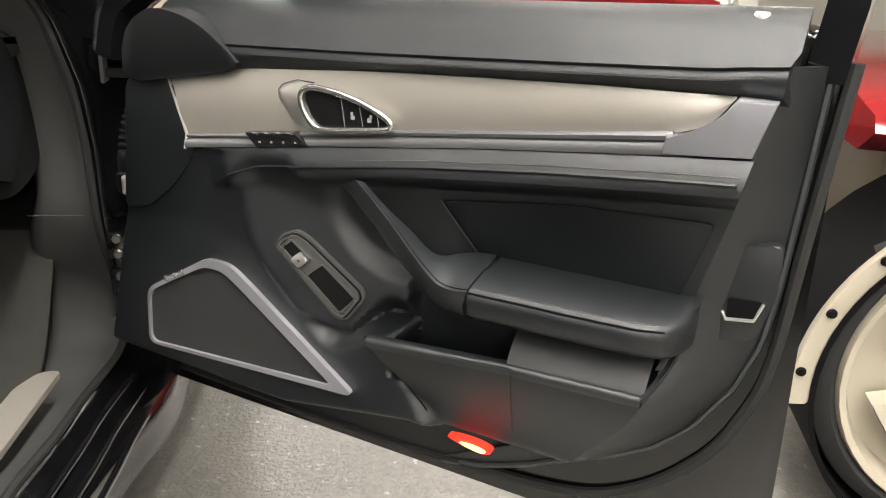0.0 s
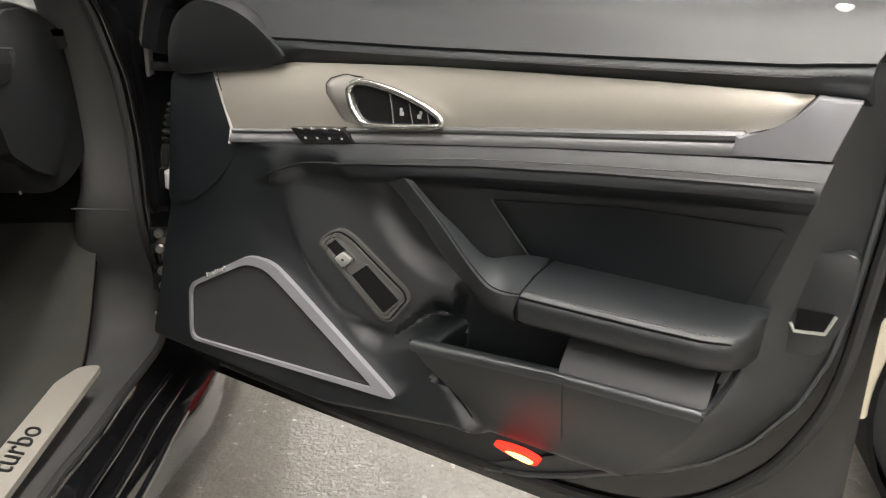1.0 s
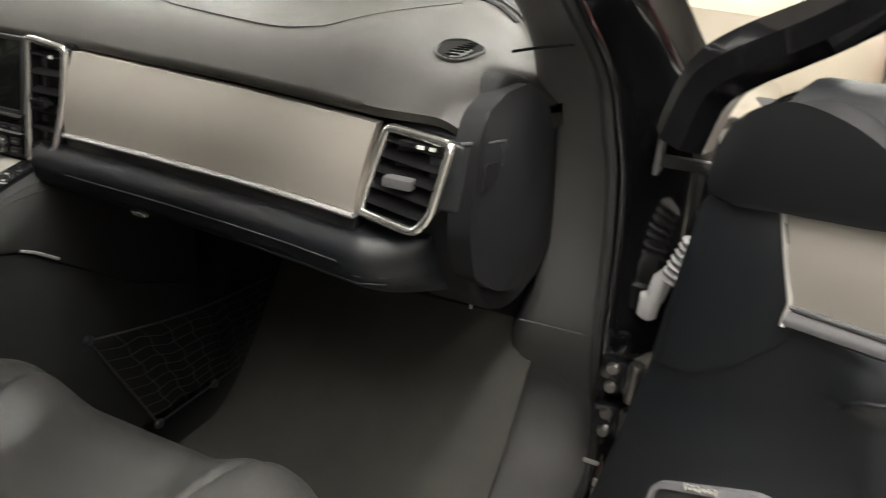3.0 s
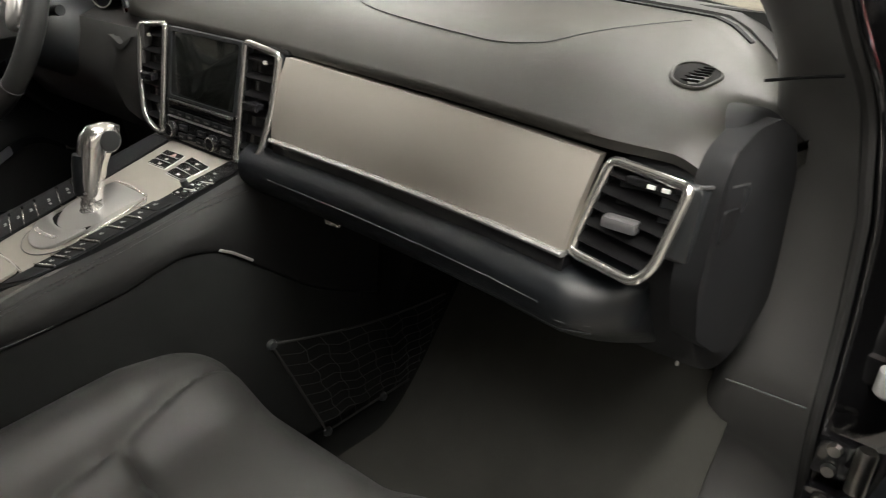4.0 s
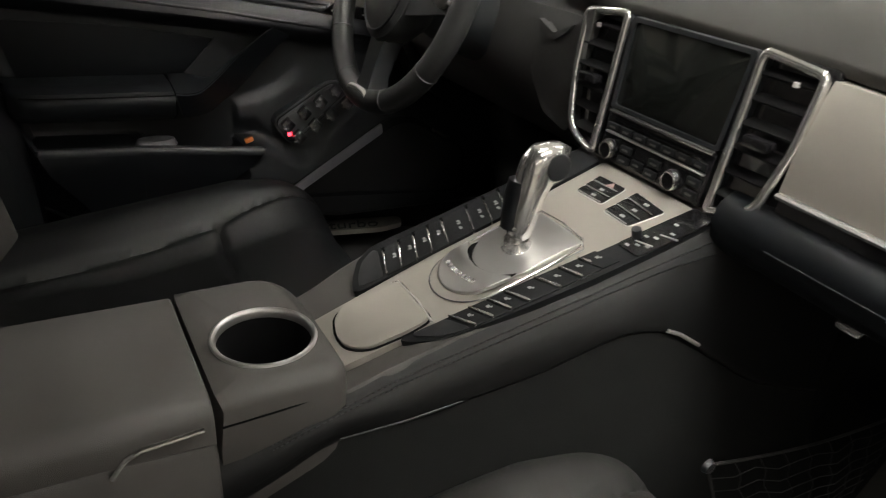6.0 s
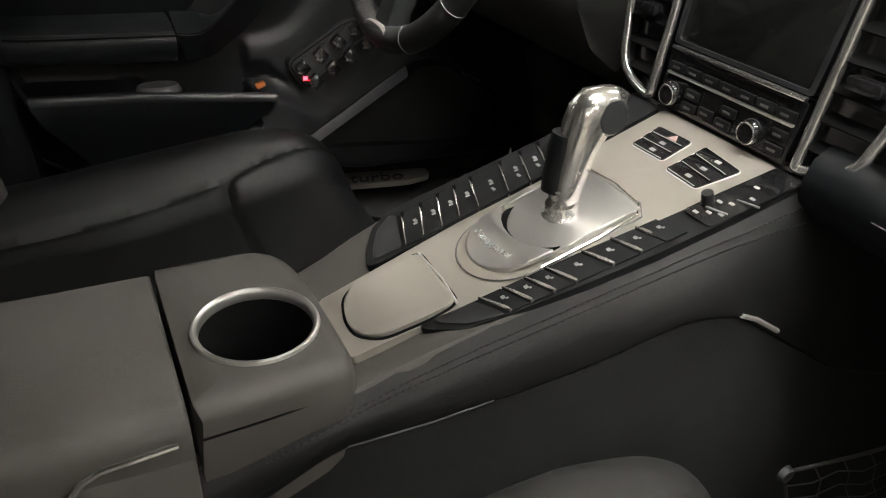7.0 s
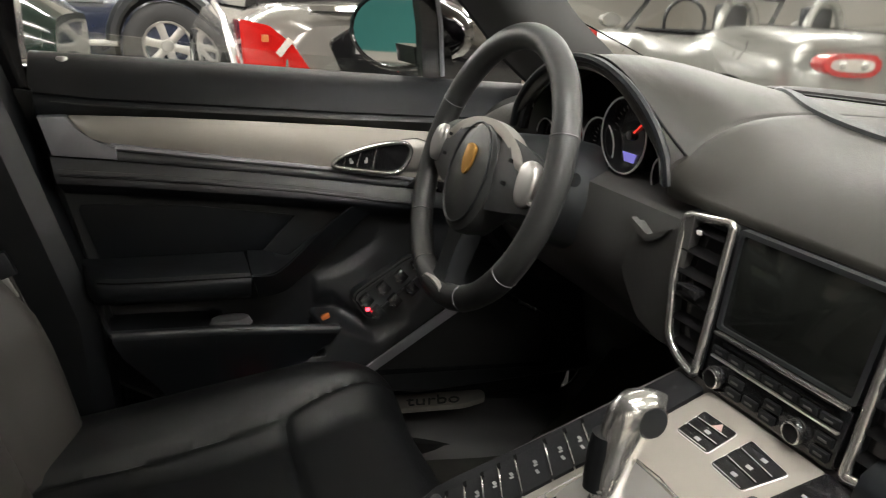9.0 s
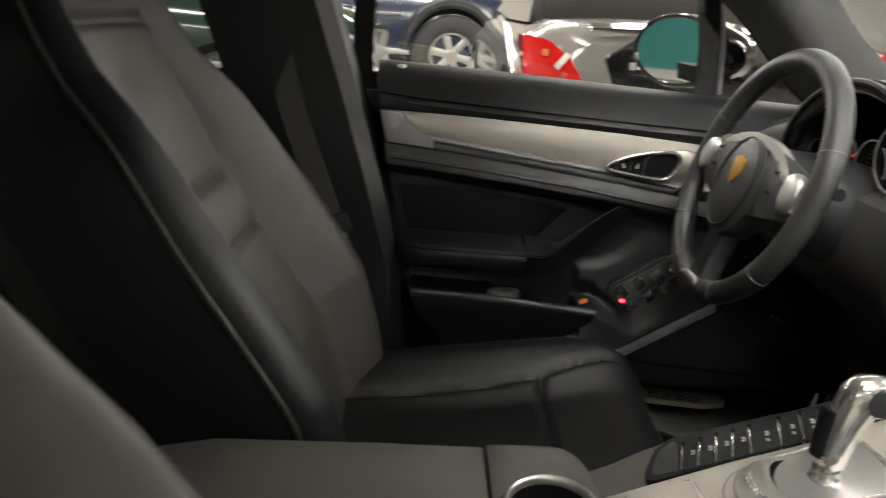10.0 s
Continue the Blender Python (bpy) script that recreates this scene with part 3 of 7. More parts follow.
    part("insert_seam", tube([on(0.597, 0.701, 0.004), on(0.625, 0.672, 0.005), on(0.652, 0.644, 0.005)], 0.0012, 6), SOFT, root)

    # grab handle and armrest
    gl = curve([(0.485, 0.036, 0.709), (0.4954, 0.040, 0.680), (0.512, 0.040, 0.648), (0.537, 0.040, 0.621), (0.584, 0.042, 0.6035), (0.620, 0.050, 0.5965), (0.668, 0.058, 0.5965)], 5)
    gr_ = curve([(0.522, 0.058, 0.7275), (0.552, 0.068, 0.711), (0.583, 0.075, 0.6885), (0.612, 0.078, 0.6615), (0.640, 0.081, 0.6400), (0.660, 0.083, 0.6365), (0.6795, 0.0845, 0.6392)], 5)
    gu = curve([(0.530, 0.042, 0.716), (0.556, 0.046, 0.699), (0.586, 0.046, 0.680), (0.618, 0.036, 0.652), (0.640, 0.012, 0.6505), (0.655, -0.004, 0.649), (0.674, -0.010, 0.6485)], 5)
    rings = []
    for k, (L, R, U) in enumerate(zip(gl, gr_, gu)):
        f = lerp([(0, 0.05), (0.12, 0.30), (0.3, 0.42), (0.5, 0.42), (0.7, 0.26), (0.9, 0.0)], k / (len(gl) - 1))
        L = Vector((L.x + (R.x - L.x) * f, L.y, L.z + (R.z - L.z) * f))
        a, b = (L - R).normalized(), (U - R).normalized()
        back = (L + U) / 2 - Vector((0, 0.020, 0))
        rings.append([D(*p) for p in (L, L * 0.55 + R * 0.45 + Vector((-0.002, 0.004, 0)), R + a * 0.007 + Vector((0, 0.001, 0)), R + a * 0.0025 + Vector((0, 0.0015, 0)), R + Vector((0, 0.0015, 0.0008)), R + b * 0.003 + Vector((0, 0, 0.001)), R * 0.45 + U * 0.55 + Vector((0.001, 0.002, 0.002)), U, back)])
    # Handle paler on the lit passenger door, darkened for shade on the driver's.
    grab = part("grab_handle", loft(rings), PLASTIC if driver else SOFT, root, "satin black grab handle", smooth=50)
    part("handle_piping", tube([D(*(R + (U - R).normalized() * 0.0045 + Vector((0, 0.001, 0.0012)))) for R, U in zip(gr_[2:], gu[2:])], 0.0008, 5), DARK, grab)

    def rest(u):
        top, out = lerp([(0.67, 0.6470), (0.80, 0.6515), (0.905, 0.6550)], u), lerp([(0.67, 0.0845), (0.80, 0.082), (0.86, 0.0785), (0.886, 0.070), (0.898, 0.052), (0.906, 0.022)], u)
        lip = lerp([(0.679, 0.6385), (0.77, 0.6415), (0.905, 0.6455)], u)
        return [(-0.012, top), (out * 0.5, (top + lip) / 2 + 0.0045), (out - 0.014, lip + 0.0040), (out - 0.006, lip + 0.0018), (out - 0.0035, lip - 0.0012), (out - 0.0012, lip - 0.0035), (out, lip - 0.010), (out - 0.005, lip - 0.028), (out - 0.024, lip - 0.041), (-0.012, lip - 0.038)]
    part("armrest", loft([[D(u, w, z) for w, z in rest(u)] for u in [0.680 + 0.226 * i / 30 for i in range(31)]]), LEATHER_S, root, "padded black leather armrest", smooth=50)
    ru = [0.681 + 0.204 * i / 30 for i in range(31)]
    part("armrest_seam", tube([D(u, rest(u)[4][0] + 0.0010, rest(u)[4][1] + 0.0008) for u in ru], 0.0012, 6), DARK, root)
    part("armrest_joint", tube([D(0.6795, w + 0.0004, z + 0.0004) for w, z in rest(0.68)[:9]], 0.0010, 5), DARK, root)
    tagged(part("armrest_stitch", join(*[box(D(u, (rest(u)[2][0] + rest(u)[3][0]) / 2, (rest(u)[2][1] + rest(u)[3][1]) / 2 + 0.0004), (0.0028, 0.0008, 0.0008)) for u in [0.686 + 0.0048 * i for i in range(40)]]), LEATHER_A, root, "grey stitching", smooth=0), kind="stuff")

    # pocket with its dark trough
    def wall(a, b):
        z0 = 0.462
        u = seam_u(z0 + 0.08 * b) + 0.002
        u += (0.734 - u) * a
        z = z0 + (lip_z(u) - z0) * b
        return D(u, pocket_face(u, z) + 0.0012, z)
    pocket = part("door_pocket", sheet(wall, 24, 16, (0, -sd * 0.006, 0)), PLASTIC, root, "satin black door pocket")
    part("pocket_seam", tube([D(seam_u(z), max(card_depth(seam_u(z), z), pocket_face(seam_u(z), z) - 0.002) + 0.001, z) for z in [0.536 - 0.011 * i for i in range(9)]], 0.0014, 6), DARK, pocket)
    # Lip plastic is paler than the wall: light on its top is painted in.
    part("pocket_lip", loft([[D(u, w, lip_z(u) + dz) for w, dz in ((0.0705, -0.010), (0.0722, -0.003), (0.0700, 0.0012), (0.066, 0.0022), (0.056, 0.0008), (0.052, -0.003), (0.054, -0.010))] for u in [0.546 + 0.328 * i / 30 for i in range(31)]]), SOFT, pocket, "smooth pocket lip, lightened as lit on top", smooth=60)
    # Trough floor blackened for the shade deep in the pocket.
    part("trough", sheet(lambda a, b: D(0.570 + 0.155 * a, -0.012 + 0.054 * b, 0.494), 6, 4, (0, 0, -0.006)), DARK, pocket, "empty trough, its shade painted black")
    if not driver:
        part("pocket_shelf", sheet(lambda a, b: D(0.726 + 0.150 * a, 0.066 - 0.022 * b - 0.020 * b * b, lip_z(0.726 + 0.150 * a) + 0.0012 + 0.044 * b), 12, 8, (0, -sd * 0.006, 0)), PLASTIC, pocket)
    part("pocket_end", loft([[p, p + D(0.005, 0.001, 0.001), p + D(0.005, -0.004, -0.008), p + D(0.0, -0.004, -0.008)] for p in [D(0.872, 0.0705, 0.567), D(0.879, 0.050, 0.575), D(0.885, 0.030, 0.584), D(0.890, 0.008, 0.595)]]), SOFT, pocket)

    # flank, latch plate and shell
    def flank(a, b):
        z = 0.2955 + a * (0.895 - 0.2955)
        u0 = lerp(REAR, z) - 0.004
        w0 = lerp([(0.30, -0.050), (0.37, -0.045), (0.43, 0.036), (0.52, 0.036), (0.57, 0.0), (0.64, -0.014), (0.78, -0.014), (0.84, 0.0), (0.9, -0.004)], z)
        u1 = lerp([(0.2955, 0.602), (0.302, 0.640), (0.335, 0.72), (0.372, 0.785), (0.394, 0.829), (0.43, 0.88), (0.47, 0.917), (0.537, 0.953), (0.60, 0.970), (0.66, 0.974), (0.76, 0.974), (0.9, 0.973)], z)
        return D(u0 + (u1 - u0) * b, w0 - 0.004 + (-0.052 - w0) * b ** 1.4, z)
    part("rear_flank", sheet(flank, 50, 8, (0, -sd * 0.012, 0)), PLASTIC, root)
    part("edge_lip", tube([flank(i / 40, 1.0) for i in range(41)], 0.005, 8), SOFT, root)
    lp = rounded([(0.922, 0.714), (0.970, 0.722), (0.974, 0.665), (0.962, 0.611), (0.910, 0.602), (0.900, 0.613)], 0.010)
    latch = part("latch_plate", prism(lp, flat(-0.045), 0, 0.016, 0.003), PLASTIC, root, "black latch cover")
    part("latch_slot", prism(rounded([(0.929, 0.6555), (0.963, 0.658), (0.961, 0.639), (0.931, 0.6335)], 0.003), flat(-0.045), 0.010, 0.0175), DARK, latch)
    part("slot_rim", tube([D(0.926, -0.027, 0.640), D(0.931, -0.026, 0.632), D(0.958, -0.0265, 0.6365), D(0.9635, -0.027, 0.657)], 0.0019, 6), SATIN, latch)
    part("lock_pin", lathe([(0.0085, 0.0), (0.0085, 0.003), (0.006, 0.006), (0.0, 0.0065)], 16, Matrix.Translation(D(0.904, -0.040, lerp(BELT, 0.904) - 0.010))), SATIN, root, "round lock pin")

    shell = [(0.04, 0.29), (0.02, 0.40), (0.025, 0.60), (0.06, 0.78), (0.10, 0.88), (0.985, 0.93), (0.998, 0.75), (1.006, 0.61), (1.020, 0.43), (1.027, 0.33), (1.015, 0.285), (0.80, 0.280), (0.2, 0.262), (0.06, 0.258)]
    shell = rounded(shell, 0.06, 6)
    part("outer_shell", prism(shell, flat(0.0), -0.155, -0.062, 0.008), JAMB, root, "gloss black outer door skin", bevel=0)
    part("seal", tube([D(p.x, -0.058, p.y) for p in curve([(u, z, 0) for u, z in ((0.10, 0.288), (0.30, 0.288), (0.60, 0.300), (0.78, 0.318), (0.87, 0.36), (0.935, 0.43), (0.968, 0.50), (0.985, 0.58), (0.988, 0.74), (0.992, 0.90))], 5)], 0.007, 8), RUBBER, root, "black rubber door seal")
    lampu, lampz = 0.686, 0.421
    lo = [(p.x, p.y) for p in curve([(lampu - 0.036, lampz + 0.004, 0), (lampu - 0.012, lampz + 0.011, 0), (lampu + 0.014, lampz + 0.011, 0), (lampu + 0.032, lampz + 0.002, 0), (lampu + 0.026, lampz - 0.011, 0), (lampu + 0.006, lampz - 0.012, 0), (lampu - 0.018, lampz - 0.006, 0)], 5, True)]
    lo = [(lampu + (a - lampu) * 0.84, lampz + 0.003 + (b - lampz) * 0.62) for a, b in lo]
    lw = card_depth(lampu, lampz + 0.010) + 0.012
    lf = lambda a, b, d: D(a, lw + d - 0.25 * (lampz + 0.011 - b), b)
    lamp = part("courtesy_lamp", prism(lo, lf, -0.004, 0.006, 0.003), REDGLOW if not driver else REDLENS, root, "glowing red door warning lamp" if not driver else "unlit red door lamp", smooth=70)
    if not driver:
        co = [(lampu + 0.004 + (a - lampu) * 0.60, lampz + 0.001 + (b - lampz - 0.003) * 0.60) for a, b in lo]
        part("lamp_core", prism(co, lf, 0.004, 0.0072, 0.001), HOTGLOW, lamp, "hot bulb glow")

    # window frame and mirror
    if driver:
        part("glass_edge", loft([[D(u, w, z) for w, z in ((-0.078, 0.85), (-0.078, zt), (-0.082, zt), (-0.082, 0.85))] for u, zt in ((0.36, 0.925), (0.6, 0.945), (0.93, 0.975))]), GLASS, root, "lowered window glass edge")
    bt = lambda u: lerp(BELT, u)
    part("rear_frame", loft([[D(u + du, w, z) for du, w in ((0, -0.05), (0.035, -0.05), (0.04, -0.085), (0.035, -0.11), (0, -0.11))] for u, z in ((0.950, 0.88), (0.955, 0.95), (0.952, 1.06), (0.942, 1.16), (0.92, 1.27))]), GLOSS, root, "gloss black window frame")
    fr = curve([(0.0, -0.07, 0.80), (0.022, -0.07, 0.862), (0.062, -0.07, 0.897), (0.158, -0.075, 0.951), (0.28, -0.08, 1.04), (0.42, -0.09, 1.145), (0.55, -0.095, 1.245), (0.72, -0.10, 1.285), (0.86, -0.10, 1.292), (0.935, -0.10, 1.275)], 5)
    part("top_frame", tube([D(*p) for p in fr], [0.018 + 0.014 * sstep(26, 8, i) for i in range(len(fr))], 8), GLOSS, root, "gloss black window frame")
    part("front_post", loft([[D(u + du, w, z) for du, w in ((0, -0.06), (0.030, -0.06), (0.030, -0.09), (0, -0.09))] for u, z in ((0.340, 0.90), (0.346, 0.99), (0.370, 1.13))]), PIANO, root, "black quarter-window post")
    part("post_edge", tube([D(0.337, -0.058, 0.91), D(0.343, -0.058, 0.99), D(0.367, -0.058, 1.13)], 0.004, 6), CAP, root)
    rim = lambda q, s, dd: D(0.372 + dd - 0.42 * math.cos(q) * 0.118 * s, -0.225 + math.cos(q) * 0.118 * s, 0.975 + math.sin(q) * 0.070 * s)
    ring = [2 * math.pi * k / 28 for k in range(28)]
    mir = part("mirror_housing", loft([[rim(q, s, dd) for q in ring] for dd, s in ((0.0, 0.96), (-0.006, 1.0), (-0.03, 1.0), (-0.075, 0.86), (-0.10, 0.5), (-0.105, 0.1))]), GLOSS, root, "gloss black wing mirror", smooth=60)
    part("mirror_glass", loft([[rim(q, s, dd) for q in ring] for dd, s in ((-0.002, 0.90), (0.002, 0.89))]), MIRROR, mir, "mirror glass")
    part("mirror_rim", tube([rim(q, 0.95, 0.001) for q in ring], 0.005, 6, closed=True), PIANO, mir)
    part("mirror_foot", loft([[D(u, w, z) for u, z in ((0.30, 0.925), (0.37, 0.925), (0.375, 0.955), (0.31, 0.955))] for w in (-0.10, -0.16, -0.20)]), GLOSS, mir)
    return root


UA = radians(35.9)
car_door("passenger_door", Matrix.Translation((0.780, 0.150, 0)) @ Matrix.Rotation(-UA, 4, "Z"), -1, "open black passenger door with champagne trim and leather armrest", False)
car_door("driver_door", Matrix.Translation((-0.712, 0.314, 0)) @ Matrix.Rotation(-math.pi / 2, 4, "Z"), 1, "closed black driver door with champagne trim and switches", True)


# ---- body shell of the car ----
def struct(name, bm, material, label, category, smooth=40):
    return tagged(part(name, bm, material, None, "", smooth), label, category, kind="structure")


AOUT = [(-1.2, 0.36), (-0.6, 0.36), (-0.28, 0.347), (-0.10, 0.316), (0.03, 0.298), (0.13, 0.280), (0.215, 0.268), (0.270, 0.275), (0.300, 0.310), (0.302, 0.36), (0.280, 0.40), (0.245, 0.47), (0.230, 0.53), (0.236, 0.585), (0.240, 0.64), (0.234, 0.69), (0.222, 0.745), (0.205, 0.79), (0.183, 0.845), (0.150, 0.880), (0.105, 0.912), (0.050, 0.955), (0.0, 1.005), (-0.07, 1.065), (-0.20, 1.135), (-0.38, 1.20), (-0.60, 1.255), (-0.95, 1.29)]


AOUT = [(p.x, p.y) for p in curve([(y, z, 0) for y, z in AOUT], 3)]


def pillar(side):
    """The trim that runs along the sill, up the kick panel and along the windscreen post."""
    n = len(AOUT)

    def ring(i):
        y, z = AOUT[i]
        a, b = AOUT[max(i - 1, 0)], AOUT[min(i + 1, n - 1)]
        t = Vector((b[0] - a[0], b[1] - a[1])).normalized()
        nx = Vector((-t.y, t.x))
        hi = sstep(0.60, 1.05, z)
        wd = 0.085 - 0.01 * hi + 0.046 * sstep(0.58, 0.36, z) * sstep(-0.12, 0.12, y)
        xo = lerp([(0.25, 0.760), (0.35, 0.748), (0.53, 0.746), (0.75, 0.735), (0.9, 0.715), (1.05, 0.680), (1.3, 0.585)], z)
        pts = [(xo + 0.004, -0.002), (xo - 0.006, 0.004), (xo - 0.022, 0.012), (xo - 0.05, 0.020), (xo - wd * 0.82, 0.025), (xo - wd, 0.036), (xo - wd - 0.010, 0.055), (xo - wd - 0.014, 0.10)]
        back = [(xo - wd + 0.006, 0.10), (xo - wd + 0.02, 0.055), (xo + 0.004, 0.02)]
        return [Vector((side * x, y + nx.x * d, z + nx.y * d)) for x, d in [(p, -q) for p, q in pts + back]]
    return loft([ring(i) for i in range(n)])


for side, nm in ((1, "pillar_trim_east"), (-1, "pillar_trim_west")):
    struct(nm, pillar(side), PILLAR, "dark grey sill, kick and windscreen pillar trim", "pillar trim", 50)


def body_flange(side):
    """Painted black door frame outside the trim."""
    n = len(AOUT)
    rings = []
    for i in range(n):
        y, z = AOUT[i]
        a, b = AOUT[max(i - 1, 0)], AOUT[min(i + 1, n - 1)]
        t = Vector((b[0] - a[0], b[1] - a[1])).normalized()
        nx = Vector((t.y, -t.x))
        xo = lerp([(0.25, 0.763), (0.35, 0.751), (0.53, 0.749), (0.75, 0.738), (0.9, 0.718), (1.05, 0.683), (1.3, 0.588)], z)
        k = (1 - 0.62 * sstep(0.80, 0.90, z)) * (1 - 0.36 * sstep(0.20, -0.15, y) * sstep(0.40, 0.34, z))
        pts = [(xo - 0.01, 0.012), (xo + 0.004, 0.004), (xo + 0.010, 0.006), (xo + 0.014 * k, 0.014), (xo + 0.028 * k, 0.022), (xo + 0.050 * k, 0.030), (xo + 0.068 * k, 0.045), (xo + 0.090 * k, 0.05), (xo + 0.105 * k, 0.075), (xo + 0.108 * k, 0.12), (xo - 0.01, 0.12)]
        rings.append([Vector((side * x, y + nx.x * d, z + nx.y * d)) for x, d in pts])
    return loft(rings)


for side, nm in ((1, "door_frame_east"), (-1, "door_frame_west")):
    struct(nm, body_flange(side), JAMB, "gloss black painted door opening", "body", 50)
    struct("door_seal", tube([Vector((side * (lerp([(0.25, 0.769), (0.35, 0.757), (0.53, 0.755), (0.75, 0.744), (0.9, 0.724), (1.05, 0.689), (1.3, 0.594)], z)), y + 0.004, z)) for y, z in AOUT], 0.007, 8), RUBBER, "black rubber seal round the door opening", "door seal")

for side in (1, -1):
    struct("frame_edge", tube([Vector((side * (lerp([(0.25, 0.779), (0.35, 0.767), (0.53, 0.766), (0.75, 0.757), (0.9, 0.734), (1.05, 0.697), (1.3, 0.600)], z)), y + 0.012, z - 0.002)) for y, z in AOUT[24:]], 0.0045, 8), GLOSS, "gloss black rolled edge of the door frame", "body edge", 60)
    for dx, dz, rr in ((0.034, -0.030, 0.006), (0.058, -0.046, 0.005), (0.082, -0.062, 0.006)):
        struct("sill_ridge", tube([Vector((side * (lerp([(-1.2, 0.748), (0.0, 0.755), (0.2, 0.765)], y) + dx), y, z + dz)) for y, z in AOUT[:21]], rr, 8), GLOSS, "gloss black ridge along the outer sill", "sill ridge", 60)

for side, nm in ((1, "kick_panel_east"), (-1, "kick_panel_west")):
    struct(nm, prism([(-1.1, 0.20), (-1.1, 0.34), (-0.28, 0.33), (0.0, 0.265), (0.20, 0.205), (0.37, 0.215), (0.355, 0.32), (0.325, 0.42), (0.290, 0.53), (0.295, 0.64), (0.275, 0.74), (0.45, 0.85), (0.50, 0.20)], lambda a, b, d: Vector((side * (0.655 + d), a, b)), 0, 0.02), CARPET, "dark carpeted side of the footwell", "side panel", 0)
    struct("floor_mat", sheet(lambda a, b: Vector((side * (0.19 + 0.465 * a), -0.62 + 0.95 * b, 0.252 + 0.30 * sstep(0.86, 1.0, (-0.62 + 0.95 * b + 1.9) / 2.35) + 0.004 * math.sin(9 * a) * math.sin(7 * b))), 20, 40, (0, 0, -0.008)), MAT, "worn dark grey carpet floor mat", "floor mat")

# floor pan, bulkhead, tunnel, roof, glass
struct("cabin_floor", sheet(lambda a, b: Vector((-0.65 + 1.30 * a, -1.9 + 2.35 * b, 0.24 + 0.30 * sstep(0.86, 1.0, b))), 24, 40, (0, 0, -0.03)), CARPET, "black carpeted cabin floor", "floor")
struct("bulkhead", box((0, 0.47, 0.60), (1.36, 0.03, 0.62)), CARPET, "dark carpeted bulkhead under the dash", "bulkhead", 0)
struct("tunnel", loft([[Vector((x, y, z)) for x, z in ((-0.12, 0.22), (-0.085, h - 0.06), (-0.06, h), (0.05, h), (0.070, h - 0.06), (0.12, 0.22))] for y, h in ((0.45, 0.60), (0.05, 0.58), (-0.35, 0.52), (-1.2, 0.50))]), CARPET, "carpeted centre tunnel", "tunnel")
ROOF = [(0.28, 1.00, 0.60), (-0.02, 1.17, 0.585), (-0.25, 1.27, 0.57), (-0.55, 1.335, 0.565), (-1.0, 1.36, 0.56), (-1.6, 1.33, 0.54), (-2.2, 1.18, 0.50)]


def roof_pt(a, b):
    y = -0.27 - 1.9 * b
    return Vector(((2 * a - 1) * lerp([(-q[0], q[2]) for q in ROOF], -y), y, lerp([(-q[0], q[1]) for q in ROOF], -y) - 0.05 * (2 * a - 1) ** 4))


struct("roof", sheet(roof_pt, 20, 24, (0, 0, 0.03)), HEAD, "grey headliner under the roof", "roof")
struct("rear_bulkhead", box((0, -2.2, 0.70), (1.4, 0.05, 1.0)), LEATHER, "black rear of the cabin", "bulkhead", 0)
for side in (1, -1):
    struct("rear_side", box((side * 0.72, -1.50, 0.62), (0.09, 1.36, 0.62), 0.02), LEATHER, "black leather rear door panel", "side panel")
    struct("pillar_b", loft([[Vector((side * (x + dx), y + dy, z)) for dx, dy in ((-0.03, -0.13), (-0.04, 0.05), (-0.02, 0.075), (0.05, 0.08), (0.06, -0.13))] for x, y, z in ((0.70, -0.64, 0.30), (0.70, -0.65, 0.58), (0.69, -0.725, 0.87), (0.66, -0.775, 1.05), (0.59, -0.86, 1.30))]), PLASTIC, "black pillar between the doors", "pillar")
    struct("roof_rail", tube([Vector((side * x, y, z)) for x, y, z in ((0.60, -0.30, 1.20), (0.585, -0.55, 1.28), (0.58, -0.9, 1.30), (0.56, -1.5, 1.27), (0.52, -2.15, 1.10))], 0.04, 8), HEAD, "grey roof rail trim", "roof rail")
ws = sheet(lambda a, b: (lambda x: Vector((x * (1 - 0.05 * b), 0.62 - 0.16 * (x / 0.7) ** 2 - 0.92 * b, 0.915 + 0.40 * b - 0.055 * b * b - 0.05 * abs(x / 0.7) ** 3)))(-0.66 + 1.32 * a), 20, 12, (0, 0.002, 0.004))
g = struct("windscreen", ws, GLASS, "clear windscreen glass", "windscreen")
g.visible_shadow = False
struct("cowl", sheet(lambda a, b: (lambda x: Vector((x, 0.62 - 0.16 * (x / 0.7) ** 2 + 0.10 * b, 0.925 - 0.05 * abs(x / 0.7) ** 3 - 0.01 * b)))(-0.70 + 1.40 * a), 24, 4, (0, 0, -0.03)), RUBBER, "black plastic scuttle below the windscreen", "scuttle")
struct("bonnet", sheet(lambda a, b: Vector(((-0.85 + 1.7 * a), 0.72 - 0.16 * ((-0.85 + 1.7 * a) / 0.7) ** 2 + 1.0 * b, 0.865 - 0.14 * abs(2 * a - 1) ** 3 - 0.18 * b)), 24, 10, (0, 0, -0.03)), GLOSS, "gloss black bonnet", "bonnet")
for side, nm in ((1, "wing_east"), (-1, "wing_west")):
    rows = []
    for i in range(15):
        y = 0.30 + 1.3 * i / 14
        zt = lerp([(0.30, 0.750), (0.6, 0.745), (1.6, 0.67)], y)
        rows.append([Vector((side * x, y, z)) for x, z in ((0.80, zt - 0.004), (0.84, zt), (0.875, zt - 0.014), (0.90, zt - 0.05), (0.915, zt - 0.15), (0.915, 0.30), (0.90, 0.21), (0.80, 0.20))])
    struct(nm, loft(rows), GLOSS, "gloss black front wing", "wing", 60)

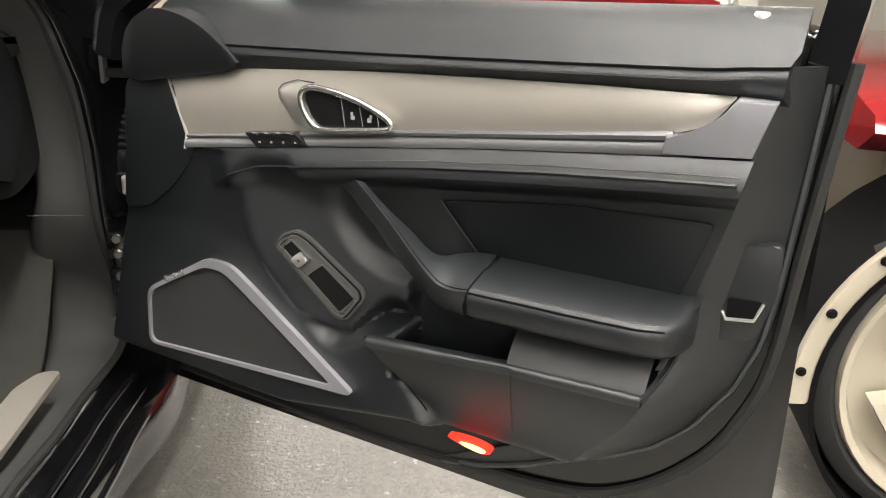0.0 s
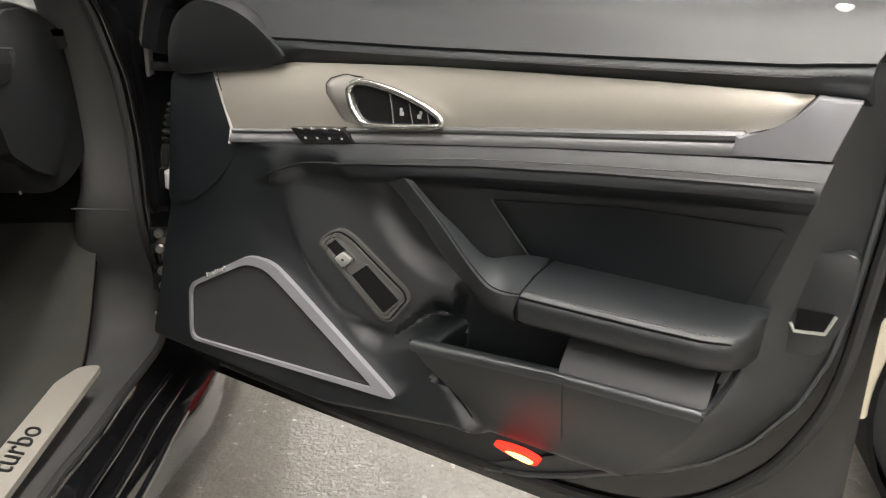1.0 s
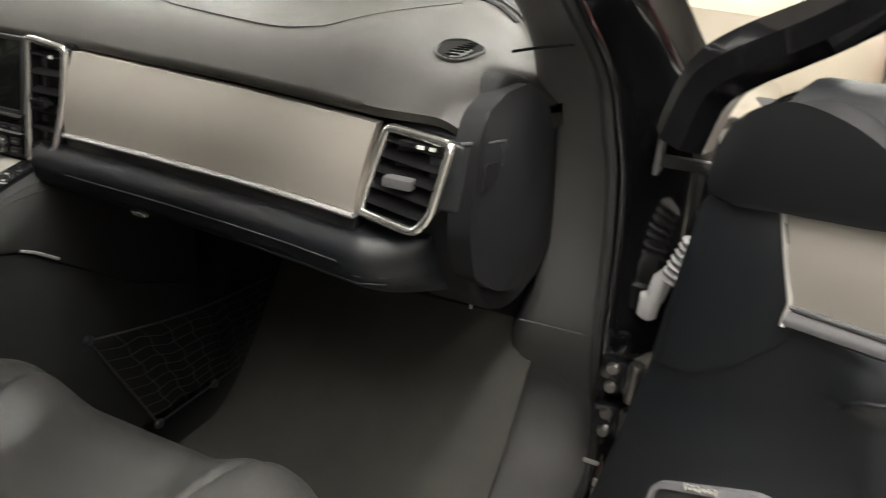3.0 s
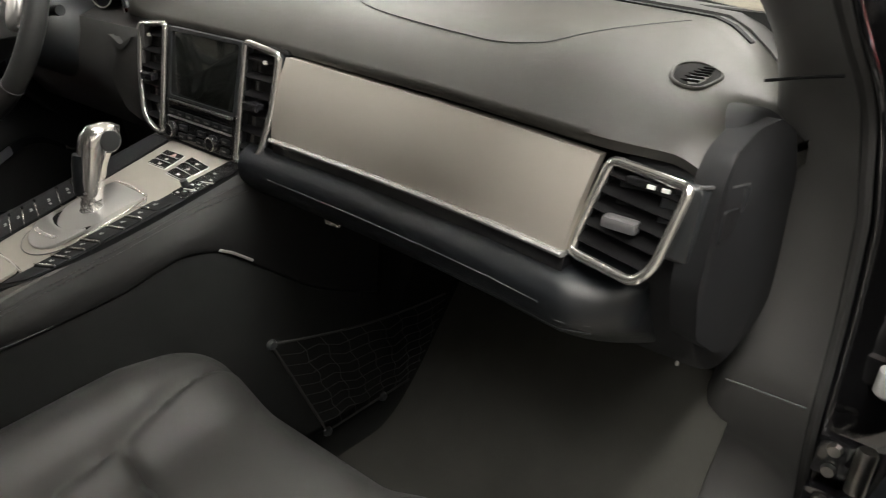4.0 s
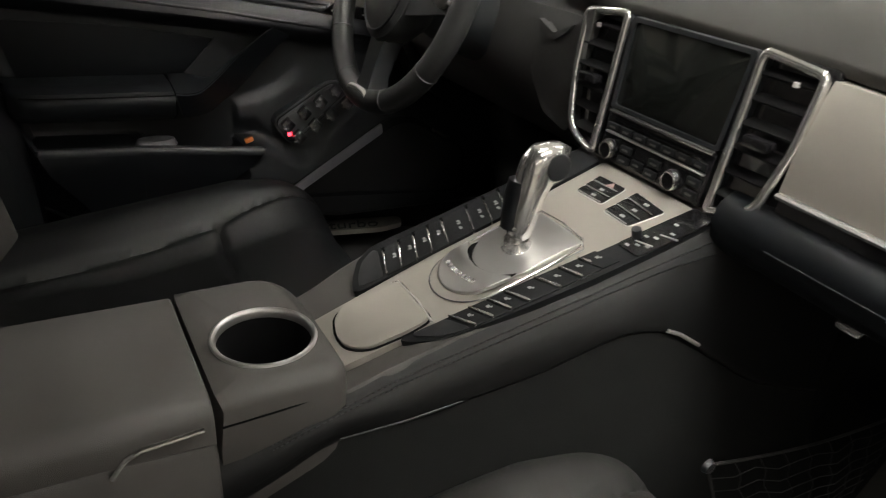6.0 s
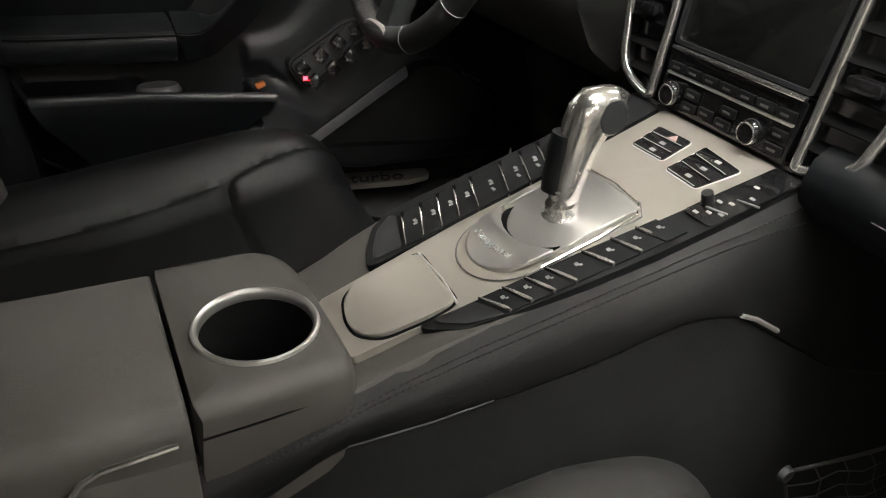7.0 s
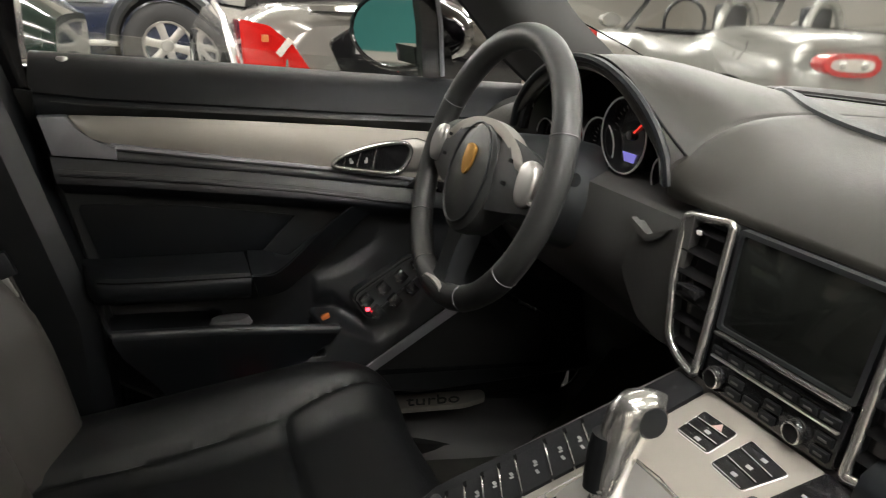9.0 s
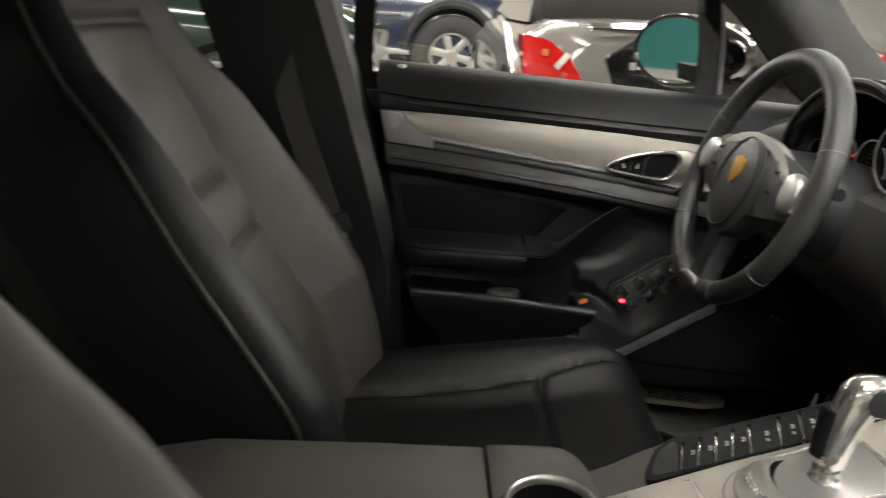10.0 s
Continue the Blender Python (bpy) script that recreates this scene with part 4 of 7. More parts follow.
for side, nm in ((1, "rear_quarter_east"), (-1, "rear_quarter_west")):
    rows = []
    for y, w, zt in ((-0.78, 0.90, 0.90), (-1.3, 0.92, 0.92), (-2.0, 0.94, 0.94), (-2.7, 0.93, 0.93), (-3.2, 0.86, 0.86), (-3.4, 0.70, 0.74)):
        rows.append([Vector((side * x, y, z)) for x, z in ((w - 0.12, 0.24), (w - 0.02, 0.30), (w, 0.55), (w - 0.01, 0.75), (w - 0.05, zt - 0.02), (w - 0.12, zt), (w - 0.14, zt - 0.03), (w - 0.12, 0.26))])
    struct(nm, loft(rows), GLOSS, "gloss black rear quarter panel", "quarter panel", 50)
struct("boot_lid", loft([[Vector((x * w, y, z - 0.02 * abs(x) ** 3)) for x in (-1, -0.6, 0, 0.6, 1)] + [Vector((w, y, 0.5)), Vector((-w, y, 0.5))] for y, w, z in ((-2.25, 0.78, 1.05), (-2.8, 0.78, 0.96), (-3.25, 0.72, 0.88), (-3.42, 0.62, 0.70))]), GLOSS, "gloss black boot lid", "boot", 50)
struct("nose", loft([[Vector((x * w, y - 0.18 * x * x, z)) for x in (-1, -0.6, 0, 0.6, 1)] + [Vector((w, y - 0.18, 0.22)), Vector((-w, y - 0.18, 0.22))] for y, w, z in ((1.45, 0.86, 0.62), (1.65, 0.80, 0.60), (1.78, 0.70, 0.45))]), GLOSS, "gloss black front bumper", "bumper", 50)

struct("pillar_seam", tube([Vector((0.748, 0.206, 0.536)), Vector((0.72, 0.203, 0.537)), Vector((0.69, 0.198, 0.539)), Vector((0.664, 0.192, 0.541))], 0.0012, 6), SOFT, "bright joint line in the pillar trim", "trim joint")
struct("pillar_seam", tube([Vector((0.716, 0.108, 0.897)), Vector((0.690, 0.098, 0.893)), Vector((0.660, 0.090, 0.886))], 0.0014, 6), DARK, "dark joint line in the pillar trim", "trim joint")

# hinge side of the door opening: cable boot, hinge and check strap
boot = thing("cable_boot", "pale grey ribbed cable boot between body and door", "cable boot")
part("plug", tube([Vector((0.808, 0.255, 0.556)), Vector((0.809, 0.255, 0.560)), Vector((0.811, 0.255, 0.585)), Vector((0.816, 0.254, 0.588)), Vector((0.821, 0.253, 0.612)), Vector((0.826, 0.252, 0.620))], [0.008, 0.0125, 0.014, 0.0115, 0.0125, 0.010], 14), GREYPL, boot, "rounded grey plug")
for k in range(7):
    part("rib", lathe([(0.0, 0.0), (0.014, 0.0), (0.0165, 0.0025), (0.014, 0.005), (0.0, 0.005)], 16, Matrix.Translation((0.832 + 0.003 * k, 0.250, 0.615 + 0.0085 * k)) @ Matrix.Rotation(radians(18), 4, "Y")), GREYPL, boot)
for hz in (0.470, 0.400):
    hg = thing("door_hinge", "dark steel door hinge with bright bolts", "hinge", Matrix.Translation((0.790, 0.232, hz)), "door hinges", "structure")
    part("leaf", box((0, 0.012, 0), (0.05, 0.016, 0.05), 0.004), GLOSS, hg)
    part("knuckle", lathe([(0.0, 0.03), (0.009, 0.03), (0.011, 0.026), (0.011, -0.026), (0.0, -0.03)], 16, Matrix.Translation((0.024, 0.0, 0))), STEEL, hg, "bright hinge pin")
    for dz in (-0.014, 0.014):
        part("bolt", lathe([(0.0, 0.008), (0.007, 0.007), (0.0085, 0.0), (0.0, 0.0)], 8, Matrix.Translation((-0.006, 0.003, dz)) @ Matrix.Rotation(radians(90), 4, "X")), STEEL, hg, "bright bolt")
catch = thing("hinge_fittings", "bright bolts and clips on the black hinge pillar", "fittings", None, "", "structure")
for bx, by_, bz, bs in ((0.776, 0.236, 0.333, (0.022, 0.006, 0.005)), (0.787, 0.235, 0.302, (0.007, 0.006, 0.012)), (0.787, 0.235, 0.395, (0.007, 0.006, 0.008))):
    part("clip", box((bx, by_ - 0.006, bz), bs, 0.002), SATIN, catch)
strap = thing("door_check_strap", "dark steel door check strap", "door strap", Matrix.Translation((0.815, 0.245, 0.765)))
part("arm", box((0.012, -0.01, 0), (0.07, 0.012, 0.014), 0.003), PLASTIC, strap)
part("bracket", join(box((-0.02, -0.012, 0.008), (0.006, 0.03, 0.045), 0.002), box((-0.014, -0.012, 0.028), (0.018, 0.03, 0.005), 0.002)), STRIP, strap, "bare metal bracket")

# sill plates with a script
SCRIPT = "turbo"


def sill_plate(side):
    root = thing("sill_plate", "brushed silver sill plate with dark script", "sill plate", Matrix.Translation((side * 0.700, -0.055, 0.338)) @ Matrix.Rotation(radians(-5.5), 4, "X"), "sill plates")
    o = rounded([(0.026, 0.118), (0.026, -0.44), (-0.022, -0.44), (-0.022, 0.06), (-0.005, 0.112)], 0.012)
    part("plate", prism([(side * a, b) for a, b in o], lambda a, b, d: Vector((a, b, d)), -0.006, 0.004, 0.001), TRIM, root)
    f = bpy.data.curves.new("script", "FONT")
    f.body, f.size, f.shear, f.extrude = SCRIPT, 0.046, 0.35, 0.0006
    ob = new("script", f)
    dg = bpy.context.evaluated_depsgraph_get()
    me = bpy.data.meshes.new_from_object(ob.evaluated_get(dg))
    bpy.data.objects.remove(ob)
    me.materials.clear()
    me.materials.append(PLASTIC)
    tx = new("script", me)
    tx.parent = root
    if side > 0:
        tx.matrix_local = Matrix.Translation((0.012, -0.175, 0.0048)) @ Matrix.Rotation(radians(90), 4, "Z")
    else:
        tx.matrix_local = Matrix.Translation((0.016, -0.05, 0.0048)) @ Matrix.Rotation(radians(90), 4, "Z")
    tx["label"] = "dark script lettering"
    return root


sill_plate(1), sill_plate(-1)

# ---- dashboard ----
dash = thing("dashboard", "black leather dashboard with champagne trim and metal vents", "dashboard")


def prof(d):
    """Rise of the leather top behind its front edge."""
    return 0.009 + 0.061 * (1 - math.exp(-max(0.0, d - 0.002) / 0.05))


def pad_base(x):
    lip = lerp([(-0.66, -0.01), (-0.15, 0.0), (0.15, 0.004), (0.40, -0.012), (0.58, -0.035), (0.66, -0.03)], x)
    return lip, lerp([(-0.15, 0.846), (0.15, 0.840), (0.60, 0.832)], x) - 0.022 * sstep(0.635, 0.70, abs(x))


def pad_z(x, y):
    lip, z0 = pad_base(x)
    back = 0.10 * sstep(0.18, 0.15, abs(x + 0.372))
    end = 0.10 * sstep(0.50, 0.70, abs(x))
    return z0 + prof(y - lip - back) - end * min(1.0, max(0.0, (y - lip) / 0.33))


def base_z(x, y):
    """Height of the dash top without the gap behind the instruments."""
    lip, z0 = pad_base(x)
    return z0 + prof(y - lip)


CREST = [(0, 0.110), (0.05, 0.096), (0.1, 0.085), (0.15, 0.077), (0.2, 0.071), (0.3, 0.060), (0.4, 0.050), (0.5, 0.040), (0.6, 0.031), (0.7, 0.022), (0.8, 0.014), (0.9, 0.006), (1.0, 0.0)]


def hood_rise(x, y):
    b = min(1.0, max(0.0, (y - 0.002) / 0.36))
    s = (x + 0.372) / (0.178 + 0.42 * b ** 0.45)
    if abs(s) >= 1:
        return 0.0
    return lerp(CREST, b) * math.cos(math.pi * s / 2) ** (0.55 + 7.0 * b ** 0.42)


def pad_top(x, y):
    return pad_z(x, y) + hood_rise(x, y) * sstep(0.172, 0.184, abs(x + 0.372))


def pad_section(x):
    """Outline (y, z) of the leather top at x."""
    lip, z0 = pad_base(x)
    back = 0.10 * sstep(0.18, 0.15, abs(x + 0.372))
    ws_y = 0.60 - 0.16 * (x / 0.7) ** 2
    ds = (0.002, 0.005, 0.008, 0.012, 0.017, 0.022, 0.029, 0.038, 0.048, 0.06, 0.075, 0.092, 0.112, 0.135, 0.16, 0.19, 0.23, 0.28, 0.34)
    top = [(lip + back + d, pad_top(x, lip + back + d)) for d in ds if lip + back + d < ws_y - 0.03]
    while len(top) < len(ds):
        top.append((ws_y - 0.03 + 0.001 * len(top), pad_z(x, ws_y - 0.03)))
    return [(lip + 0.03 + back, z0 - 0.004), (lip + 0.005 + back, z0)] + top + [(ws_y - 0.01, pad_z(x, ws_y - 0.02)), (ws_y, pad_z(x, ws_y) - 0.016), (ws_y, 0.80), (0.2, 0.79)]


xs = [-0.68 + 1.36 * i / 170 for i in range(171)]
part("top_pad", loft([[Vector((x, y, z)) for y, z in pad_section(x)] for x in xs]), LEATHER_G, dash, "smooth grey-black leather dash top", smooth=60)


part("airbag_seam", tube([Vector((p.x, p.y, pad_z(p.x, p.y) + 0.0003)) for p in curve([(0.16, 0.36, 0), (0.165, 0.14, 0), (0.20, 0.085, 0), (0.36, 0.055, 0), (0.44, 0.055, 0), (0.475, 0.10, 0), (0.50, 0.32, 0)], 6)], 0.0007, 6), PLASTIC, dash, "pressed seam of the airbag lid")
part("screen_edge", loft([[Vector((x, 0.60 - 0.16 * (x / 0.7) ** 2 - 0.10 + dy, pad_z(x, 0.48 - 0.16 * (x / 0.7) ** 2) + dz)) for dy, dz in ((0.0, -0.004), (0.0, 0.004), (0.012, 0.006), (0.10, 0.004), (0.10, -0.004))] for x in [-0.64 + 1.28 * i / 40 for i in range(41)]]), RUBBER, dash, "black strip along the windscreen")
part("demist_slot", loft([[Vector((x, 0.60 - 0.16 * (x / 0.7) ** 2 - 0.135 + dy, pad_z(x, 0.46 - 0.16 * (x / 0.7) ** 2) + dz)) for dy, dz in ((0.0, -0.002), (0.0, 0.0022), (0.016, 0.0022), (0.016, -0.002))] for x in [-0.56 + 1.12 * i / 40 for i in range(41)]]), DARK, dash, "dark demister slot")
part("centre_slot", prism(rounded([(-0.02, 0.20), (0.09, 0.185), (0.10, 0.225), (-0.01, 0.24)], 0.01), lambda a, b, d: Vector((a, b, pad_z(a, b) + d)), -0.006, 0.003), DARK, dash, "slotted centre speaker")
part("centre_slot_rim", tube([Vector((a, b, pad_z(a, b) + 0.003)) for a, b in rounded([(-0.03, 0.195), (0.10, 0.178), (0.115, 0.23), (-0.015, 0.25)], 0.014)], 0.0025, 6, closed=True), SOFT, dash)


def decor_pt(a, b, off=0.0):
    x = 0.150 + a * (0.580 - 0.150)
    y = lerp([(0.15, 0.001), (0.30, -0.004), (0.42, -0.012), (0.50, -0.020), (0.58, -0.032)], x)
    zb, zt = lerp([(0.146, 0.745), (0.57, 0.7445)], x), lerp([(0.149, 0.838), (0.589, 0.826)], x)
    return Vector((x - 0.010 * (1 - b) * a - 0.005 * (1 - b) * (1 - a), y - 0.022 * (1 - b) - 0.005 * math.sin(b * math.pi) - off, zb + (zt - zb) * b))


part("trim_panel", sheet(decor_pt, 40, 10, (0, 0.012, 0)), TRIM, dash, "satin champagne trim panel")
part("trim_bar", loft([[decor_pt(a, 0.0) + Vector((0, dy, dz)) for dy, dz in ((0.01, 0.0), (-0.003, -0.001), (-0.005, -0.003), (-0.003, -0.006), (0.01, -0.006))] for a in [i / 24 for i in range(25)]]), CHROME, dash, "thin chrome bar")
part("trim_gap", loft([[decor_pt(a, 0.0) + Vector((0, dy, dz)) for dy, dz in ((0.02, -0.006), (0.004, -0.007), (0.001, -0.020), (0.02, -0.020))] for a in [i / 24 for i in range(25)]]), PIANO, dash, "dark strip below the bar")


def low_section(x):
    y0 = decor_pt((x - 0.15) / 0.43, 0.0).y if x < 0.58 else -0.054 + (x - 0.58) * 0.55
    z0 = lerp([(0.143, 0.727), (0.58, 0.7255), (0.66, 0.722)], x)
    e = 0.55 * sstep(0.60, 0.66, x)
    return [(y0 + 0.05, z0 + 0.002), (y0 + 0.002, z0), (y0 - 0.012 + 0.02 * e, z0 - 0.008), (y0 - 0.018 + 0.03 * e, z0 - 0.024), (y0 - 0.014 + 0.05 * e, z0 - 0.042), (y0 - 0.006 + 0.07 * e, z0 - 0.052), (y0 + 0.005 + 0.08 * e, z0 - 0.060), (y0 + 0.03 + 0.10 * e, z0 - 0.074 - 0.02 * e), (y0 + 0.10 + 0.06 * e, z0 - 0.100 - 0.015 * e), (y0 + 0.26, z0 - 0.12), (y0 + 0.30, z0)]


part("glovebox_pad", loft([[Vector((x, y, z)) for y, z in low_section(x)] for x in [0.10 + 0.535 * i / 44 for i in range(45)]]), LEATHER, dash, "black leather glovebox lid", smooth=60)
part("glovebox_catch", box((0.226, 0.004, 0.651), (0.022, 0.008, 0.006), 0.002), CHROME, dash, "small chrome catch")
for dz in (0.002, 0.010):
    part("glovebox_piping", tube([Vector((x, low_section(x)[4][0] - 0.0004 + 0.35 * dz, low_section(x)[4][1] + 0.004 - dz)) for x in [0.42 + 0.185 * i / 16 for i in range(17)]], 0.0008, 5), PLASTIC, dash)
part("glovebox_line", tube([Vector((x, low_section(x)[3][0] - 0.0006, low_section(x)[3][1] - 0.004)) for x in [0.16 + 0.40 * i / 20 for i in range(21)]], 0.0010, 5), PLASTIC, dash)


def vent(parent, name, corners, y_of, slats, knob, label, tilt=0.0):
    """A louvred vent in a metal frame; corners (x, z), y_of(x, z) its face."""
    o = rounded(corners, 0.010)
    i1 = inset(o, 0.0046)
    fn = lambda a, b, d: Vector((a, y_of(a, b) - d, b))
    v = part(name, tube([fn(a, b, 0.002) for a, b in inset(o, 0.0025)], 0.0044, 10, closed=True), POLISH, parent, label, smooth=80)
    part("cavity", prism(inset(o, 0.0045), fn, -0.05, -0.022), DARK, v, smooth=0)
    part("inner_wall", ring_prism(inset(o, 0.0040), inset(o, 0.0055), fn, -0.05, 0.003), PLASTIC, v)
    zmin, zmax = min(p[1] for p in i1), max(p[1] for p in i1)
    for k in range(slats):
        z = zmin + (zmax - zmin) * (k + 0.7) / (slats + 0.4)
        xs_ = []
        for (a, b), (c, d) in zip(i1, i1[1:] + i1[:1]):
            if (b - z) * (d - z) < 0:
                xs_.append(a + (c - a) * (z - b) / (d - b))
        if len(xs_) >= 2:
            x0, x1 = min(xs_), max(xs_)
            part("slat", loft([[Vector((x, y_of(x, z) + yy, z + tilt * (x - (x0 + x1) / 2) + zz)) for yy, zz in ((0.0, -0.0022), (-0.003, 0.0), (0.0, 0.0022), (0.022, 0.010), (0.022, 0.007))] for x in (x0, (x0 + x1) / 2, x1)]), DARK, v)
    if knob:
        kx, kz, kw = knob
        part("slider", box((kx, y_of(kx, kz) - 0.006, kz), (kw, 0.014, 0.010), 0.003), STRIP if parent is dash and name == "side_vent" else PIANO, v, "vent slider")
    return v


fy = lambda x, z: -0.046 - 0.25 * (x - 0.62) - 0.25 * (0.785 - z)
pv = vent(dash, "side_vent", [(0.589, 0.8275), (0.668, 0.826), (0.655, 0.758), (0.640, 0.7395), (0.572, 0.7405), (0.571, 0.756)], fy, 5, (0.616, 0.782, 0.030), "louvred side vent in a bright frame", tilt=-0.02)
part("vent_roller", box((0.632, fy(0.632, 0.816) - 0.001, 0.8165), (0.040, 0.008, 0.006), 0.001), PIANO, pv)
for k in range(2):
    part("roller_mark", box((0.634 + 0.012 * k, fy(0.636, 0.816) - 0.006, 0.8165), (0.006, 0.002, 0.003)), WHITE, pv, smooth=0)
for side in (1, -1):
    ck = part("vent_cheek", prism(rounded([(-0.046, 0.825), (0.035, 0.813), (0.034, 0.795), (0.004, 0.770), (-0.034, 0.757), (-0.040, 0.760)], 0.005), lambda a, b, d: Vector((side * (d - max(0.0, -0.012 - a) * 0.35 - (0.80 - b if b < 0.80 else 0) * 0.15), a, b)), 0.655, 0.6845, 0.003), SOFT, dash, "smooth grey cheek beside the vent")
    part("cheek_edge", tube([Vector((side * 0.671, -0.047, 0.8255)), Vector((side * 0.682, -0.01, 0.8205)), Vector((side * 0.682, 0.034, 0.8135))], 0.0016, 6), STRIP, ck)
    part("cheek_recess", prism(rounded([(-0.020, 0.803), (0.016, 0.798), (0.010, 0.780), (-0.022, 0.776)], 0.004), lambda a, b, d: Vector((side * d, a, b)), 0.680, 0.6853), MATT, ck)
    part("end_panel", prism(rounded([(-0.034, 0.826), (-0.018, 0.848), (0.026, 0.860), (0.086, 0.859), (0.144, 0.838), (0.186, 0.79), (0.196, 0.734), (0.165, 0.674), (0.113, 0.620), (0.040, 0.652), (-0.020, 0.690), (-0.040, 0.740)], 0.012), lambda a, b, d: Vector((side * d, a, b)), 0.660, 0.6830, 0.004), MATT, dash, "matt black end panel", smooth=50)


def end_cap(side):
    """Rounded cheek that closes the end of the dash towards the door."""
    rows = []
    for i in range(13):
        t = i / 12
        x = 0.655 + 0.016 * math.sin(t * math.pi / 2)
        k = math.cos(t * math.pi / 2) ** 0.5 if t < 1 else 0.25
        k = 0.945 + 0.055 * k
        o = [(0.10 + (y - 0.10) * k, 0.745 + (z - 0.745) * k) for y, z in [(p.x, p.y) for p in curve([(-0.03, 0.80, 0), (-0.005, 0.845, 0), (0.06, 0.868, 0), (0.15, 0.845, 0), (0.245, 0.78, 0), (0.275, 0.70, 0), (0.265, 0.61, 0), (0.15, 0.588, 0), (0.06, 0.618, 0), (0.0, 0.69, 0), (-0.025, 0.75, 0)], 4, True)]]
        rows.append([Vector((side * x, a, b)) for a, b in o])
    rows.insert(0, [Vector((side * 0.60, v.y, v.z)) for v in rows[0]])
    return loft(rows)


part("end_tick", box((0.6435, 0.075, 0.612), (0.003, 0.003, 0.016), 0.0008), SATIN, dash)
part("end_cap", end_cap(1), MATT, dash, "black dash end", smooth=60)
part("end_cap", end_cap(-1), MATT, dash, "black dash end", smooth=60)
tw_o = [(p.x, p.y) for p in curve([(0.590, 0.062, 0), (0.577, 0.110, 0), (0.580, 0.158, 0), (0.598, 0.170, 0), (0.611, 0.115, 0), (0.617, 0.064, 0), (0.606, 0.050, 0)], 5, True)]
tw = part("tweeter_grille", prism(tw_o, lambda a, b, d: Vector((a, b, pad_z(a, b) + d)), -0.008, 0.0012), DARK, dash, "slotted corner speaker")
part("tweeter_rim", tube([Vector((a, b, pad_z(a, b) + 0.0010)) for a, b in tw_o], 0.0018, 8, closed=True), LEATHER_G, tw)
for k in range(6):
    cx, cy = 0.603 - 0.0030 * k, 0.070 + 0.0165 * k
    part("grille_bar", box((0, 0, 0), (0.022 - 0.002 * abs(k - 2), 0.0028, 0.002), 0.0005, Matrix.Translation((cx, cy, pad_z(cx, cy) + 0.0016)) @ Matrix.Rotation(radians(15), 4, "Z")), DARK, tw)

# centre stack
sy = lambda x, z: -0.022 + (z + DZ - 0.73) * 0.152
DZ = 0.026
SF = lambda a, b, d: Vector((a, sy(a, b - DZ) - d, b - DZ))
part("stack_body", prism(rounded([(-0.154, 0.872), (0.154, 0.872), (0.140, 0.75), (0.125, 0.722), (-0.125, 0.722), (-0.140, 0.75)], 0.01), SF, -0.10, -0.004), PIANO, dash, "gloss black centre stack")
for sgn in (-1, 1):
    c = [(sgn * 0.0835, 0.8505), (sgn * 0.151, 0.843), (sgn * 0.1465, 0.78), (sgn * 0.132, 0.722), (sgn * 0.113, 0.7075), (sgn * 0.0805, 0.699)]
    cv = vent(dash, "centre_vent", c, lambda x, z: sy(x, z) - 0.004, 6, (sgn * 0.113, 0.776, 0.028), "tall louvred centre vent in a bright frame")
    part("roller_mark", box((sgn * 0.125, sy(0, 0.8260) - 0.006, 0.829), (0.005, 0.003, 0.004)), WHITE, cv, smooth=0)
disp = part("display", prism(rounded([(-0.074, 0.868), (0.074, 0.868), (0.070, 0.784), (-0.070, 0.784)], 0.004), SF, -0.004, 0.0035, 0.001), SCREEN, dash, "dark switched-off display")
part("display_frame", ring_prism(rounded([(-0.0785, 0.872), (0.0785, 0.872), (0.0745, 0.781), (-0.0745, 0.781)], 0.004), rounded([(-0.0735, 0.8675), (0.0735, 0.8675), (0.0695, 0.7845), (-0.0695, 0.7845)], 0.004), SF, -0.002, 0.006), PLASTIC, disp)
part("chrome_bar", box((0, sy(0, 0.7525) - 0.007, 0.7525), (0.143, 0.006, 0.003), 0.001), POLISH, disp, "thin chrome bar")
radio = part("radio", prism(rounded([(-0.074, 0.776), (0.074, 0.776), (0.072, 0.727), (-0.072, 0.727)], 0.003), SF, -0.004, 0.005, 0.001), PIANO, dash, "gloss black radio with rows of keys")
part("disc_slot", box((0, sy(0, 0.7455) - 0.0055, 0.7455), (0.12, 0.003, 0.003)), DARK, radio, smooth=0)
part("key_rail", box((0, sy(0, 0.7310) - 0.006, 0.7310), (0.138, 0.004, 0.0018)), SATIN, radio, smooth=0)
for k in range(7):
    x = -0.060 + 0.020 * k
    kb = part("key", box((x, sy(0, 0.7360) - 0.0062, 0.7370), (0.018, 0.004, 0.008), 0.001), MATT, radio)
    part("key_mark", box((x, sy(0, 0.7360) - 0.0087, 0.7370), (0.008, 0.0006, 0.002)), THREAD, kb, smooth=0)
for x in (-0.056, 0.037):
    kn = part("knob", lathe([(0.0105, 0.0), (0.0105, 0.008), (0.0085, 0.0105), (0.0, 0.0105)], 20, Matrix.Translation((x, sy(0, 0.7150) - 0.004, 0.7145)) @ Matrix.Rotation(radians(90 - 9), 4, "X")), PIANO, radio, "black rotary knob")
    part("knob_ring", tube([Vector((x + 0.0085 * math.cos(q), sy(0, 0.7150) - 0.0146, 0.7145 + 0.0085 * math.sin(q))) for q in [2 * math.pi * j / 20 for j in range(20)]], 0.0009, 5, closed=True), POLISH, kn)
